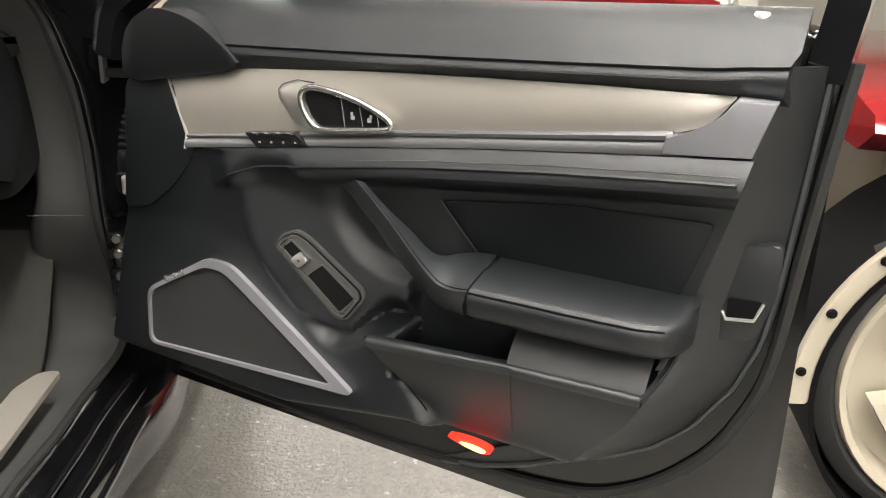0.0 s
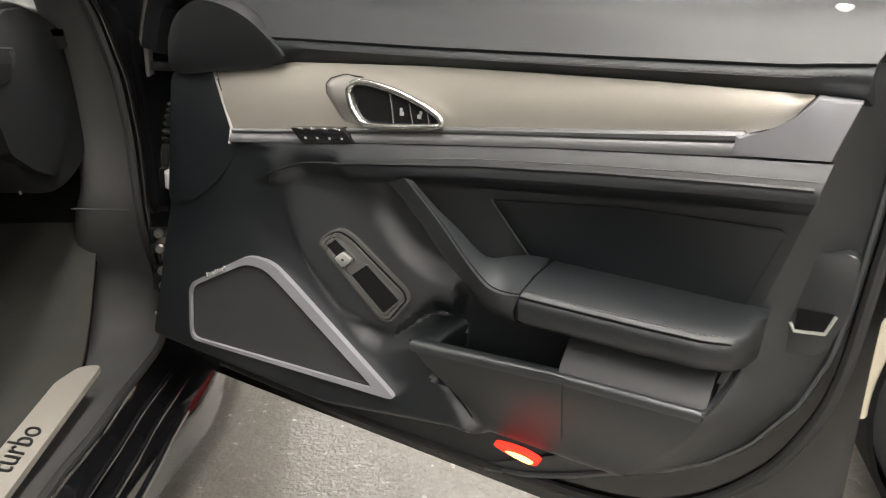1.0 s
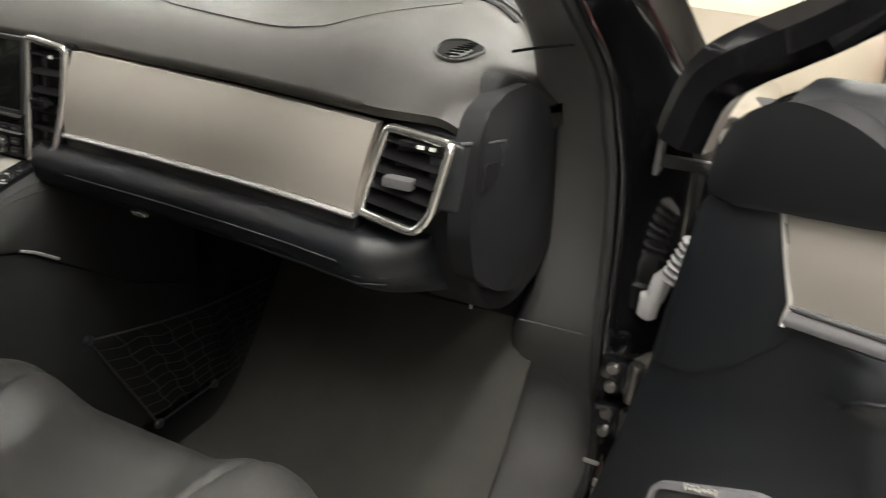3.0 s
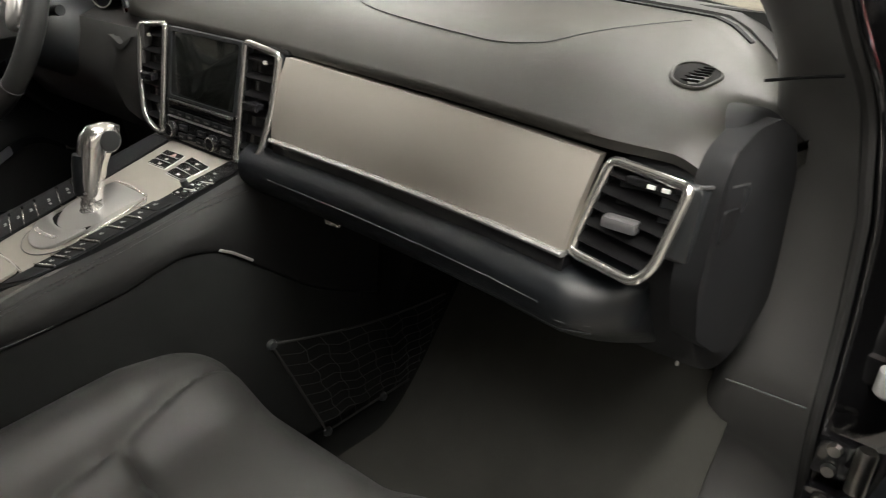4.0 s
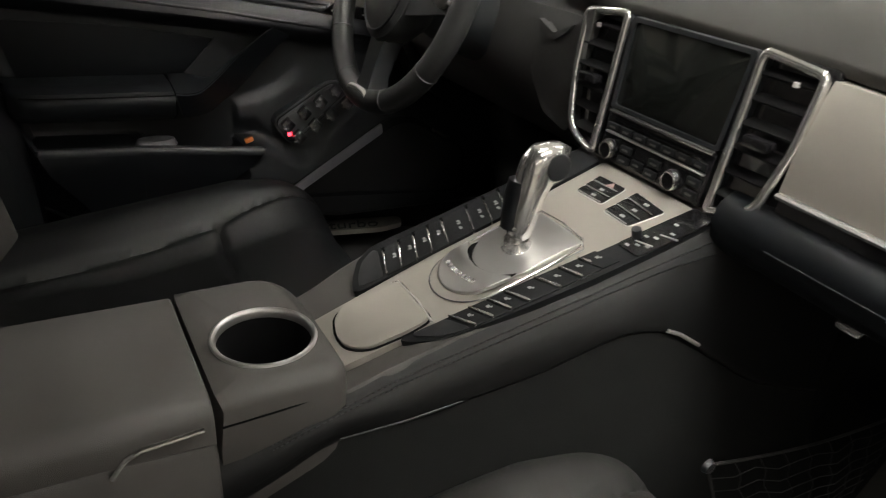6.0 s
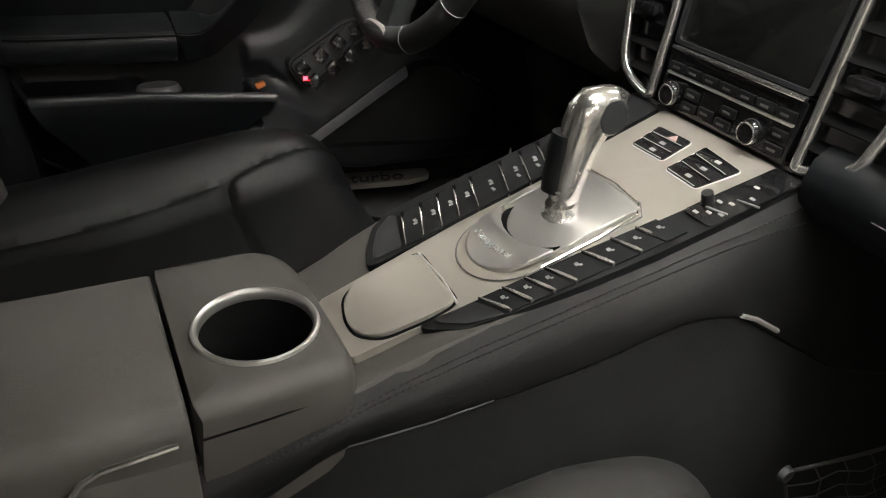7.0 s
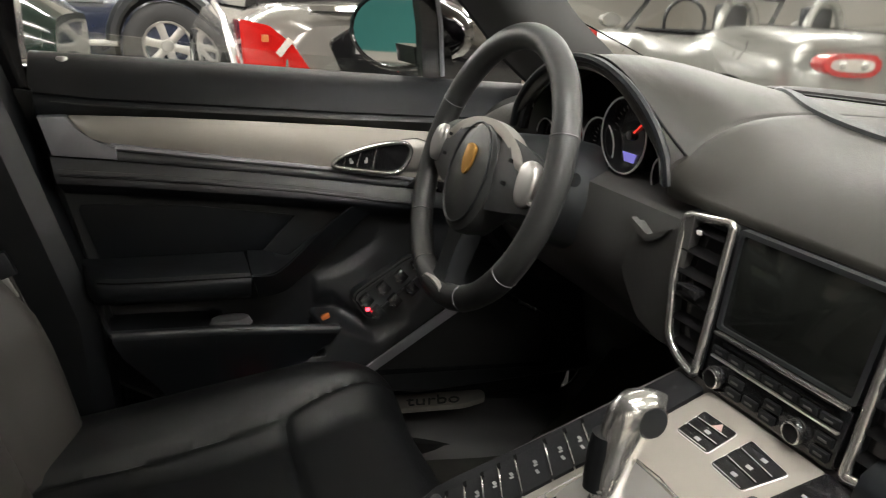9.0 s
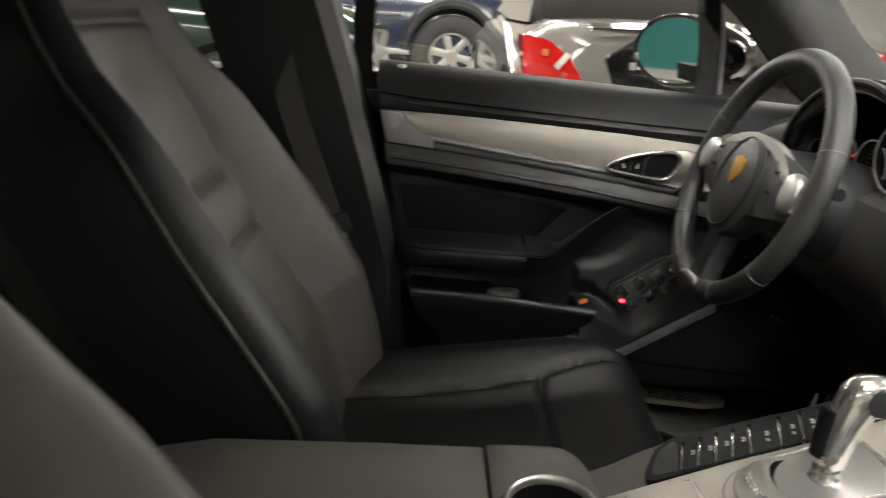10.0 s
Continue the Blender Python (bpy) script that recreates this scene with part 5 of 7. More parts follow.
for x, z in ((-0.034, 0.746), (-0.034, 0.735), (-0.014, 0.737), (0.008, 0.746), (0.006, 0.735), (0.060, 0.747), (0.060, 0.735)):
    kb = part("key", box((x, sy(0, z - DZ) - 0.0062, z - DZ), (0.016, 0.004, 0.008), 0.001), MATT, radio)
    part("key_mark", box((x, sy(0, z - DZ) - 0.0087, z - DZ), (0.008, 0.0006, 0.002)), THREAD, kb, smooth=0)

# driver's side of the dash: binnacle, lower cover
part("lower_cover", loft([[Vector((x, y, z)) for y, z in ((0.06, 0.85), (0.0, 0.83), (-0.01, 0.78), (0.0, 0.72), (0.05, 0.66), (0.20, 0.61), (0.25, 0.68), (0.2, 0.85))] for x in (-0.62, -0.45, -0.30, -0.16)]), KNEE, dash, "grey soft cover below the instruments", smooth=60)
part("knee_panel", prism(rounded([(-0.222, 0.817), (-0.193, 0.803), (-0.161, 0.820), (-0.131, 0.848), (-0.140, 0.76), (-0.150, 0.700), (-0.200, 0.712), (-0.236, 0.752), (-0.231, 0.785)], 0.008), lambda a, b, d: Vector((a, 0.0 - d, b)), -0.02, 0.012, 0.006), KNEE, dash, "grey knee panel")
part("knee_trim", prism(rounded([(-0.226, 0.818), (-0.195, 0.8065), (-0.161, 0.822), (-0.172, 0.811), (-0.192, 0.7985), (-0.212, 0.803)], 0.003), lambda a, b, d: Vector((a, 0.0 - d, b)), 0.008, 0.0155, 0.002), KNEE, dash, "grey corner piece")


def hood(a, b):
    """Arched hood over the instruments, running out into the dash top."""
    y = 0.002 + 0.36 * b
    x = -0.372 + (2 * a - 1) * (0.178 + 0.010 * sstep(0.0, 0.06, b))
    tuck = 0.003 * sstep(0.975, 1.0, abs(2 * a - 1)) * sstep(0.02, 0.08, b)
    return Vector((x, y, base_z(x, y) + 0.0004 - tuck + hood_rise(x, y)))


part("instrument_hood", sheet(lambda a, v: hood(a, v ** 2.2), 80, 64, (0, 0.0, -0.010)), LEATHER_G, dash, "arched leather instrument hood")
band = curve([(-0.50, 0.430, 0), (-0.42, 0.345, 0), (-0.33, 0.265, 0), (-0.25, 0.205, 0), (-0.19, 0.176, 0), (-0.10, 0.168, 0), (0.0, 0.168, 0), (0.12, 0.172, 0)], 8)
surf = lambda x, y: base_z(x, y) + 0.0015 + hood_rise(x, y)
part("dash_band", loft([[Vector((p.x, p.y + dy, surf(p.x, p.y + dy) + dz)) for dy, dz in ((-0.001, -0.004), (0.0, 0.0028), (0.012, 0.0040), (0.022, 0.0028), (0.023, -0.004))] for p in band]), PLASTIC, dash, "dark recessed band across the dash top")
# Same leather as the hood, blackened for the shadow on its edge.
part("hood_edge", tube([hood(i / 40, 0) for i in range(41)], 0.0055, 8), LEATHER, dash)
part("hood_groove", tube([hood(i / 40, 0.035) + Vector((0, 0, 0.0006)) for i in range(41)], 0.0016, 6), DARK, dash)
part("hood_inner", tube([Vector((-0.372 + (hood(i / 40, 0).x + 0.372) * 0.93, 0.012, 0.860 + (hood(i / 40, 0).z - 0.860) * 0.93 - 0.001)) for i in range(41)], 0.008, 8), PIANO, dash)
part("instrument_face", prism([(hood(i / 40, 0.25).x, hood(i / 40, 0.25).z - 0.006) for i in range(41)] + [(-0.24, 0.78), (-0.5, 0.78)], lambda a, b, d: Vector((a, 0.075 + d, b)), 0, 0.02), DARK, dash, "dark instrument face")
for gx, gy, gz, gr in ((-0.315, 0.040, 0.887, 0.045), (-0.376, 0.047, 0.864, 0.036), (-0.448, 0.050, 0.862, 0.034), (-0.236, 0.047, 0.853, 0.028), (-0.515, 0.050, 0.852, 0.026)):
    mg = Matrix.Translation((gx, gy, gz)) @ Matrix.Rotation(radians(90), 4, "X")
    gauge = part("gauge", lathe([(gr, -0.02), (gr, 0.012), (gr - 0.003, 0.014), (gr - 0.005, 0.0), (0.0, 0.0)], 36, mg), PIANO, dash, "round dark gauge")
    part("gauge_ring", tube([Vector((gx + (gr - 0.001) * math.cos(q), gy - 0.0135, gz + (gr - 0.001) * math.sin(q))) for q in [2 * math.pi * j / 36 for j in range(36)]], 0.0010, 5, closed=True), SATIN, gauge)
    part("needle", box((0, 0, 0), (0.0012, 0.001, gr * 0.5), 0.0, Matrix.Translation((gx, gy - 0.002, gz)) @ Matrix.Rotation(radians(50), 4, "Y") @ Matrix.Translation((0, 0, gr * 0.3))), NEEDLE, gauge, smooth=0)
    part("needle_hub", lathe([(0.0, 0.006), (gr * 0.12, 0.005), (gr * 0.14, 0.0), (0.0, 0.0)], 14, Matrix.Translation((gx, gy, gz)) @ Matrix.Rotation(radians(90), 4, "X")), PLASTIC, gauge)
    ticks = join(*[box((0, 0, gr * 0.76), (0.0010, 0.0008, 0.004), 0.0, Matrix.Translation((gx, gy - 0.001, gz)) @ Matrix.Rotation(radians(-125 + 12.5 * k), 4, "Y")) for k in range(21)])
    part("dial_mark", ticks, THREAD, gauge, smooth=0)
    if gr >= 0.04:
        part("gauge_display", prism([(gx - gr * 0.30, gz - gr * 0.46), (gx + gr * 0.30, gz - gr * 0.46), (gx + gr * 0.2, gz - gr * 0.70), (gx - gr * 0.2, gz - gr * 0.70)], lambda a, b, d: Vector((a, gy - 0.001 - d, b)), 0, 0.001), BLUEGLOW, gauge, "lit blue readout", smooth=0)

# ---- steering wheel ----
sw_m = Matrix.Translation((-0.397, -0.111, 0.839)) @ Matrix.Rotation(radians(90 - 18.5), 4, "X")
wheel = thing("steering_wheel", "black leather three-spoke steering wheel with gold badge", "steering wheel", sw_m)
RR = 0.1625
part("rim", tube([Vector((RR * math.cos(q), RR * math.sin(q), 0)) for q in [2 * math.pi * j / 72 for j in range(72)]], 0.0158, 14, flat=1.0, closed=True), LEATHER_R, wheel, "stitched black leather rim")
for q in (0.40, math.pi - 0.40, -0.62, math.pi + 0.62, -1.15, -1.99):
    part("rim_joint", tube([Vector((RR * math.cos(q), RR * math.sin(q), 0)) + Vector((math.cos(q) * math.cos(p), math.sin(q) * math.cos(p), math.sin(p))) * 0.0161 for p in [2 * math.pi * j / 16 for j in range(16)]], 0.0007, 5, closed=True), STRIP, wheel)
part("hub", lathe([(0.0, 0.012), (0.052, 0.010), (0.064, 0.004), (0.068, -0.006), (0.064, -0.03), (0.045, -0.05), (0.0, -0.05)], 40, Matrix.Diagonal((0.93, 1.04, 1, 1)) @ Matrix.Translation((0, -0.016, 0.010))), LEATHER_R, wheel, "round leather airbag cover")
part("hub_ring", tube([Vector((0.050 * math.cos(q), 0.062 * math.sin(q) - 0.012, 0.0205)) for q in [2 * math.pi * j / 40 for j in range(40)]], 0.0015, 5, closed=True), SOFT, wheel)
crest = [(-0.013, 0.016), (0.0, 0.020), (0.013, 0.016), (0.013, -0.004), (0.008, -0.014), (0.0, -0.020), (-0.008, -0.014), (-0.013, -0.004)]
part("badge", prism(rounded(crest, 0.003), lambda a, b, d: Vector((a, b + 0.004, 0.022 + d)), 0, 0.003, 0.001), GOLD, wheel, "small gold shield badge")
for sgn in (-1, 1):
    sp = part("spoke", loft([[Vector((sgn * x, y0, z - 0.004)), Vector((sgn * x, (y0 + y1) / 2, z)), Vector((sgn * x, y1, z - 0.004)), Vector((sgn * x, y1 - 0.004, z - 0.02)), Vector((sgn * x, y0 + 0.004, z - 0.02))] for x, y0, y1, z in ((0.040, -0.045, 0.046, 0.014), (0.07, -0.040, 0.046, 0.016), (0.10, -0.034, 0.042, 0.014), (0.13, -0.026, 0.034, 0.010), (0.155, -0.024, 0.026, 0.002))]), PLASTIC, wheel, "broad dark side spoke", smooth=60)
    pd = [(p.x, p.y) for p in curve([(sgn * 0.110, 0.020, 0), (sgn * 0.124, 0.031, 0), (sgn * 0.141, 0.024, 0), (sgn * 0.146, 0.000, 0), (sgn * 0.132, -0.020, 0), (sgn * 0.115, -0.010, 0)], 4, True)]
    part("shift_paddle", loft([[Vector((sgn * 0.128 + (a - sgn * 0.128) * k, 0.004 + (b - 0.004) * k, z)) for a, b in pd] for z, k in ((0.004, 1.0), (0.012, 1.0), (0.0155, 0.93), (0.0175, 0.75), (0.0185, 0.45), (0.0188, 0.1))]), SILK, sp, "bright shift paddle", smooth=80)
    for yy in (0.022, -0.004):
        part("spoke_mark", box((sgn * 0.088, yy, 0.0165), (0.008, 0.004, 0.0016)), DARK, sp, smooth=0)
    part("spoke_joint", box((sgn * 0.140, -0.012, 0.0075), (0.022, 0.004, 0.006), 0.001), SATIN, sp)
cres_o = [(0.124 * math.cos(q), 0.070 * math.sin(q) - 0.012) for q in [radians(24 + 132 * k / 24) for k in range(25)]]
cres_i = [(0.106 * math.cos(q), 0.058 * math.sin(q) - 0.012) for q in [radians(24 + 132 * k / 24) for k in range(25)]]
part("hub_crescent", prism(cres_o + list(reversed(cres_i)), lambda a, b, d: Vector((a, b, d)), -0.002, 0.013, 0.003), BRUSH, wheel, "silver crescent above the hub")
part("lower_spoke", loft([[Vector((sg * w, y, z)) for sg, z in ((-1, 0.002), (-0.8, 0.008), (0.8, 0.008), (1, 0.002), (1, -0.016), (-1, -0.016))] for y, w in ((-0.055, 0.030), (-0.10, 0.022), (-0.130, 0.020), (-0.155, 0.026))]), LEATHER_S, wheel, "black lower spoke")
part("lower_spoke_tip", tube([Vector((0.026 * math.cos(q) * 1.1, -0.158 + 0.006 * math.sin(q), 0.012)) for q in [math.pi * k / 8 for k in range(9)]], 0.004, 6), SATIN, wheel, "bright clip")
part("column", tube([Vector((0, 0.0, -0.02)), Vector((0, 0, -0.09)), Vector((0, 0, -0.18))], [0.05, 0.066, 0.075], 20), SOFT, wheel, "black column shroud")
for sgn in (-1, 1):
    part("stalk", tube([Vector((sgn * 0.04, 0.01, -0.05)), Vector((sgn * 0.09, 0.022, -0.055)), Vector((sgn * 0.112, 0.025, -0.055))], [0.008, 0.007, 0.008], 10), MATT, wheel, "column stalk")


# ---- centre console ----
CT = math.atan(0.327)
con_m = Matrix.Translation((0.002, -0.028, 0.694)) @ Matrix.Rotation(CT, 4, "X")
console = thing("centre_console", "rising centre console with champagne plate and key rows", "centre console", con_m)
# local: x across, y forward along the slope (0 at the stack), z off the plate
LIFT = [(-0.52, 0.024), (-0.40, 0.014), (-0.356, 0.008), (-0.318, 0.004), (-0.25, 0.0)]
EDGE = [(-0.52, 0.074), (-0.40, 0.072), (-0.356, 0.068), (-0.318, 0.0645), (-0.2565, 0.0675), (-0.193, 0.0752), (-0.1285, 0.0842), (-0.06, 0.0912), (0.0, 0.096), (0.40, 0.100)]
# Paler leather than the flank: lamplight on the shoulders is in the colour.
part("body", loft([[Vector((x, y, z)) for x, z in ((-wl - 0.03, -0.22), (-wl - 0.014, -0.05), (-wl - 0.004, -0.010), (-wl, -0.002), (-wl + 0.008, 0.003), (-0.04, -0.004), (0.03, -0.004), (lerp(EDGE, y) - 0.009, 0.0035 + lerp(LIFT, y)), (lerp(EDGE, y) - 0.003, 0.0028 + lerp(LIFT, y)), (lerp(EDGE, y), -0.002 + lerp(LIFT, y)), (lerp(EDGE, y) + 0.001, -0.008 + lerp(LIFT, y)), (lerp(EDGE, y) - 0.006, -0.05), (lerp(EDGE, y) - 0.012, -0.22))] for y, wl in ((0.40, 0.118), (0.02, 0.116), (-0.06, 0.116), (-0.13, 0.117), (-0.193, 0.117), (-0.2565, 0.117), (-0.30, 0.110), (-0.33, 0.102), (-0.36, 0.098), (-0.52, 0.094))]), LEATHER_A, console, "leather console shoulders, lightened as lit from above", smooth=50)
pl = rounded([(-0.064, 0.002), (0.067, 0.002), (0.060, -0.08), (0.050, -0.16), (0.0405, -0.235), (0.032, -0.308), (0.028, -0.352), (-0.047, -0.352), (-0.050, -0.30), (-0.053, -0.25), (-0.059, -0.13)], 0.004)
CF = lambda a, b, d: Vector((a, b, d))
part("plate", prism(pl, CF, -0.004, 0.003, 0.001), TRIM, console, "satin champagne console plate")
LK = [(-0.2542, -0.0968, -0.2688), (-0.2360, -0.0972, -0.2524), (-0.2186, -0.0980, -0.2348), (-0.2017, -0.0984, -0.2180), (-0.1850, -0.0988, -0.1995), (-0.1538, -0.1000, -0.1700), (-0.1324, -0.1008, -0.1480), (-0.1130, -0.1012, -0.1290), (-0.0930, -0.1015, -0.1090)]
lr = rounded([(-0.067, 0.0), (-0.105, 0.0), (-0.106, -0.09), (-0.107, -0.127), (-0.109, -0.184), (-0.1115, -0.238), (-0.111, -0.262), (-0.099, -0.282), (-0.075, -0.2975), (-0.0565, -0.305), (-0.052, -0.296), (-0.0535, -0.25), (-0.060, -0.13)], 0.005)
rail = part("rail", prism(lr, CF, -0.004, 0.005, 0.002), MATT, console, "satin black key rail")
part("rail_front", prism(rounded([(-0.0985, -0.258), (-0.104, -0.262), (-0.093, -0.279), (-0.073, -0.2915), (-0.058, -0.297), (-0.0565, -0.272)], 0.004), CF, 0.003, 0.0062, 0.001), PLASTIC, rail)
for (ya, xa, yb), (yc, xc, yd) in zip(LK, LK[1:]):
    g = 0.0007
    kb = part("key", prism([(xa, ya + g), (-0.0545, yb + g), (-0.0545, yd - g), (xc, yc - g)], CF, 0.003, 0.0066, 0.0008), MATT, rail)
    ex, ey = -0.0545 - xa, yb - ya
    edge = [(xa + ex * 0.10, ya + ey * 0.10 + 0.0011), (xa + ex * 0.35, ya + ey * 0.35 + 0.0019), (xa + ex * 0.95, ya + ey * 0.95 + 0.0015), (xa + ex * 0.97, ya + ey * 0.97), (xa + ex * 0.10, ya + ey * 0.10)]
    part("key_edge", prism(edge, CF, 0.005, 0.0084, 0.0006), POLISH, kb, "bright key edge")
    part("key_notch", prism([(xa, ya), (xa + ex * 0.12, ya + ey * 0.12), (xa + ex * 0.12, ya + ey * 0.12 + 0.0032), (xa, ya + 0.0032)], CF, 0.005, 0.0082), DARK, kb, smooth=0)
    my = (ya + yc) / 2
    part("key_mark", join(box((xa * 0.82, my - 0.003, 0.0067), (0.0040, 0.0030, 0.0005)), box((xa * 0.82 + 0.004, my - 0.0045, 0.0067), (0.0022, 0.0036, 0.0005))), ICON, kb, smooth=0)
    if yc > -0.16:
        part("key_mark", box((xa * 0.70, my - 0.007, 0.0067), (0.0050, 0.0026, 0.0005)), ICON, kb, smooth=0)
RK = [(-0.2533, 0.0390, -0.2415, 0.0660), (-0.2341, 0.0410, -0.2247, 0.0680), (-0.2166, 0.0428, -0.2072, 0.0700), (-0.1995, 0.0442, -0.1898, 0.0725), (-0.1689, 0.0474, -0.1601, 0.0755), (-0.1448, 0.0505, -0.1376, 0.0780), (-0.1240, 0.0530, -0.1170, 0.0800), (-0.1050, 0.0550, -0.0985, 0.0820)]
rr_ = rounded([(0.069, 0.0), (0.096, 0.0), (0.0915, -0.0613), (0.0850, -0.1294), (0.0770, -0.1846), (0.0685, -0.2328), (0.0590, -0.2740), (0.0420, -0.2950), (0.0340, -0.3000), (0.0345, -0.292), (0.0405, -0.238), (0.050, -0.160), (0.060, -0.08)], 0.004)
rail2 = part("rail", prism(rr_, CF, -0.004, 0.005, 0.0015), MATT, console, "satin black key rail")
part("rail_tail", prism(rounded([(0.0400, -0.2560), (0.0655, -0.2445), (0.0570, -0.2700), (0.0420, -0.2860), (0.0372, -0.2880)], 0.004), CF, 0.003, 0.0064, 0.001), PLASTIC, rail2)
for (ya, xa, yb, xb), (yc, xc, yd, xd) in zip(RK, RK[1:]):
    g = 0.0006
    kb = part("key", prism([(xa, ya + g), (xb, yb + g), (xd, yd - g), (xc, yc - g)], CF, 0.003, 0.0064, 0.0008), MATT, rail2)
    L = lambda f, d: (xa + (xb - xa) * f, ya + (yb - ya) * f + d)
    k = 1.0 if ya < -0.13 else 0.55
    part("key_edge", prism([L(0.02, 0.0), L(0.02, 0.0008), L(0.35 * k, 0.0022), L(0.72 * k, 0.0017), L(0.80 * k, 0.0026), L(1.0 * k, 0.0018), L(1.0 * k, -0.0004), L(0.80 * k, -0.0006)], CF, 0.005, 0.0086, 0.0006), POLISH, kb, "bright key edge")
    mx, my = (xa + xd) / 2 + 0.001, (ya + yd) / 2 + 0.001
    part("key_mark", join(box((mx - 0.004, my, 0.0065), (0.0034, 0.0030, 0.0005)), box((mx - 0.0015, my + 0.002, 0.0065), (0.0016, 0.0020, 0.0005))), ICON, kb, smooth=0)
climate = part("climate_pad", prism(rounded([(0.070, 0.0), (0.0965, 0.0), (0.092, -0.058), (0.088, -0.085), (0.0605, -0.085), (0.064, -0.05)], 0.004), CF, 0.004, 0.0066, 0.001), PIANO, console, "gloss black climate keys")
part("climate_knob", lathe([(0.0, 0.010), (0.0045, 0.0095), (0.0052, 0.0), (0.0, 0.0)], 16, Matrix.Translation((0.066, -0.066, 0.006))), PLASTIC, climate)
for cx, cy in ((0.0690, -0.0800), (0.0760, -0.0740), (0.0720, -0.0600), (0.0800, -0.0560), (0.0840, -0.0700), (0.0860, -0.0420), (0.0780, -0.0300)):
    part("key_mark", box((cx, cy, 0.0068), (0.0046, 0.0026, 0.0005)), ICON, climate, smooth=0)
for cx, cy in ((0.0705, -0.0690), (0.0800, -0.0480)):
    part("key_edge", box((0, 0, 0), (0.018, 0.0012, 0.0014), 0.0003, Matrix.Translation((cx + 0.008, cy, 0.0070)) @ Matrix.Rotation(0.25, 4, "Z")), SATIN, climate)
# two flush groups of three keys in the plate
HAZ = M("hazard_red_print", (0.42, 0.28, 0.26), 0.6)
for sgn, grp in ((-1, ((-0.0445, -0.0195), (-0.0045, -0.0180), (-0.0020, -0.0525), (-0.0405, -0.0535))), (1, ((0.0080, -0.0150), (0.0535, -0.0205), (0.0450, -0.0595), (0.0080, -0.0580)))):
    kg = part("key_recess", prism(rounded(grp, 0.004), CF, 0.001, 0.0036, 0.0003), DARK, console, "dark recess of three keys")
    A, B, C, Dd = [Vector(p) for p in grp]
    for k in range(3):
        f0, f1 = k / 3 + 0.012, (k + 1) / 3 - 0.012
        p0, p1, p2, p3 = A + (Dd - A) * f0, B + (C - B) * f0, B + (C - B) * f1, A + (Dd - A) * f1
        cc = (p0 + p1 + p2 + p3) / 4
        quad = [cc + (p - cc) * 0.96 for p in (p0, p1, p2, p3)]
        kb = part("key", prism(rounded([(p.x, p.y) for p in quad], 0.0015), CF, 0.002, 0.0047, 0.0006), PIANO, kg)
        part("key_edge", tube([Vector((quad[3].x + 0.002, quad[3].y + 0.0008, 0.0048)), Vector((quad[2].x - 0.002, quad[2].y + 0.0008, 0.0048))], 0.0005, 5), SATIN, kb)
        if sgn < 0 and k == 0:
            part("key_mark", prism([(cc.x - 0.001, cc.y - 0.004), (cc.x + 0.010, cc.y - 0.003), (cc.x + 0.004, cc.y + 0.0045)], CF, 0.0045, 0.0052), HAZ, kb, smooth=0)
        else:
            part("key_mark", box((cc.x + 0.002, cc.y, 0.0049), (0.0058, 0.0034, 0.0005)), ICON, kb, smooth=0)
    part("recess_rim", tube([Vector((a, b, 0.0034)) for a, b in rounded(grp, 0.004)], 0.0006, 5, closed=True), SATIN, kg)

# selector surround: shield, dark slot and domed gate
arc = lambda c, rx, ry, a0, a1, n: [(c[0] + rx * math.cos(radians(a0 + (a1 - a0) * i / n)), c[1] + ry * math.sin(radians(a0 + (a1 - a0) * i / n))) for i in range(n + 1)]
so_ = [(0.044, -0.110), (0.043, -0.150), (0.041, -0.205)] + arc((-0.001, -0.205), 0.041, 0.040, -10, -170, 14) + [(-0.0445, -0.205), (-0.046, -0.150), (-0.040, -0.104), (0.030, -0.100)]
surround = part("selector_plate", prism(so_, CF, 0.002, 0.0042, 0.0008), TRIM, console, "champagne selector surround")
part("surround_groove", tube([Vector((a, b, 0.0040)) for a, b in so_], 0.0007, 5, closed=True), STRIP, surround)
sh_ = [(0.0375, -0.185), (0.035, -0.205)] + arc((-0.002, -0.203), 0.036, 0.032, -8, -172, 14) + [(-0.0385, -0.203), (-0.040, -0.185)] + arc((-0.001, -0.178), 0.037, 0.024, -165, -15, 8)
part("shield", prism(sh_, lambda a, b, d: Vector((a, b, d + 0.004 * sstep(-0.235, -0.20, b))), 0.003, 0.0068, 0.0022, 4), SILK, surround, "satin metal shield", smooth=60)
cr1, cr2 = arc((0.001, -0.172), 0.036, 0.035, -158, -22, 16), arc((0.002, -0.166), 0.036, 0.033, -158, -22, 16)
part("gate_slot", prism(cr1 + list(reversed(cr2)), CF, 0.005, 0.0098), DARK, surround, "dark crescent slot")


def dome(a, b):
    y = -0.200 + 0.094 * b
    w = 0.0375 * math.sqrt(max(0.02, 1 - max(0.0, (-0.168 - y) / 0.036) ** 2))
    x = 0.001 + (2 * a - 1) * w
    return Vector((x, y, 0.0050 + 0.0085 * math.sin(math.pi * (0.10 + 0.72 * b)) - 0.003 * abs(2 * a - 1) ** 3))


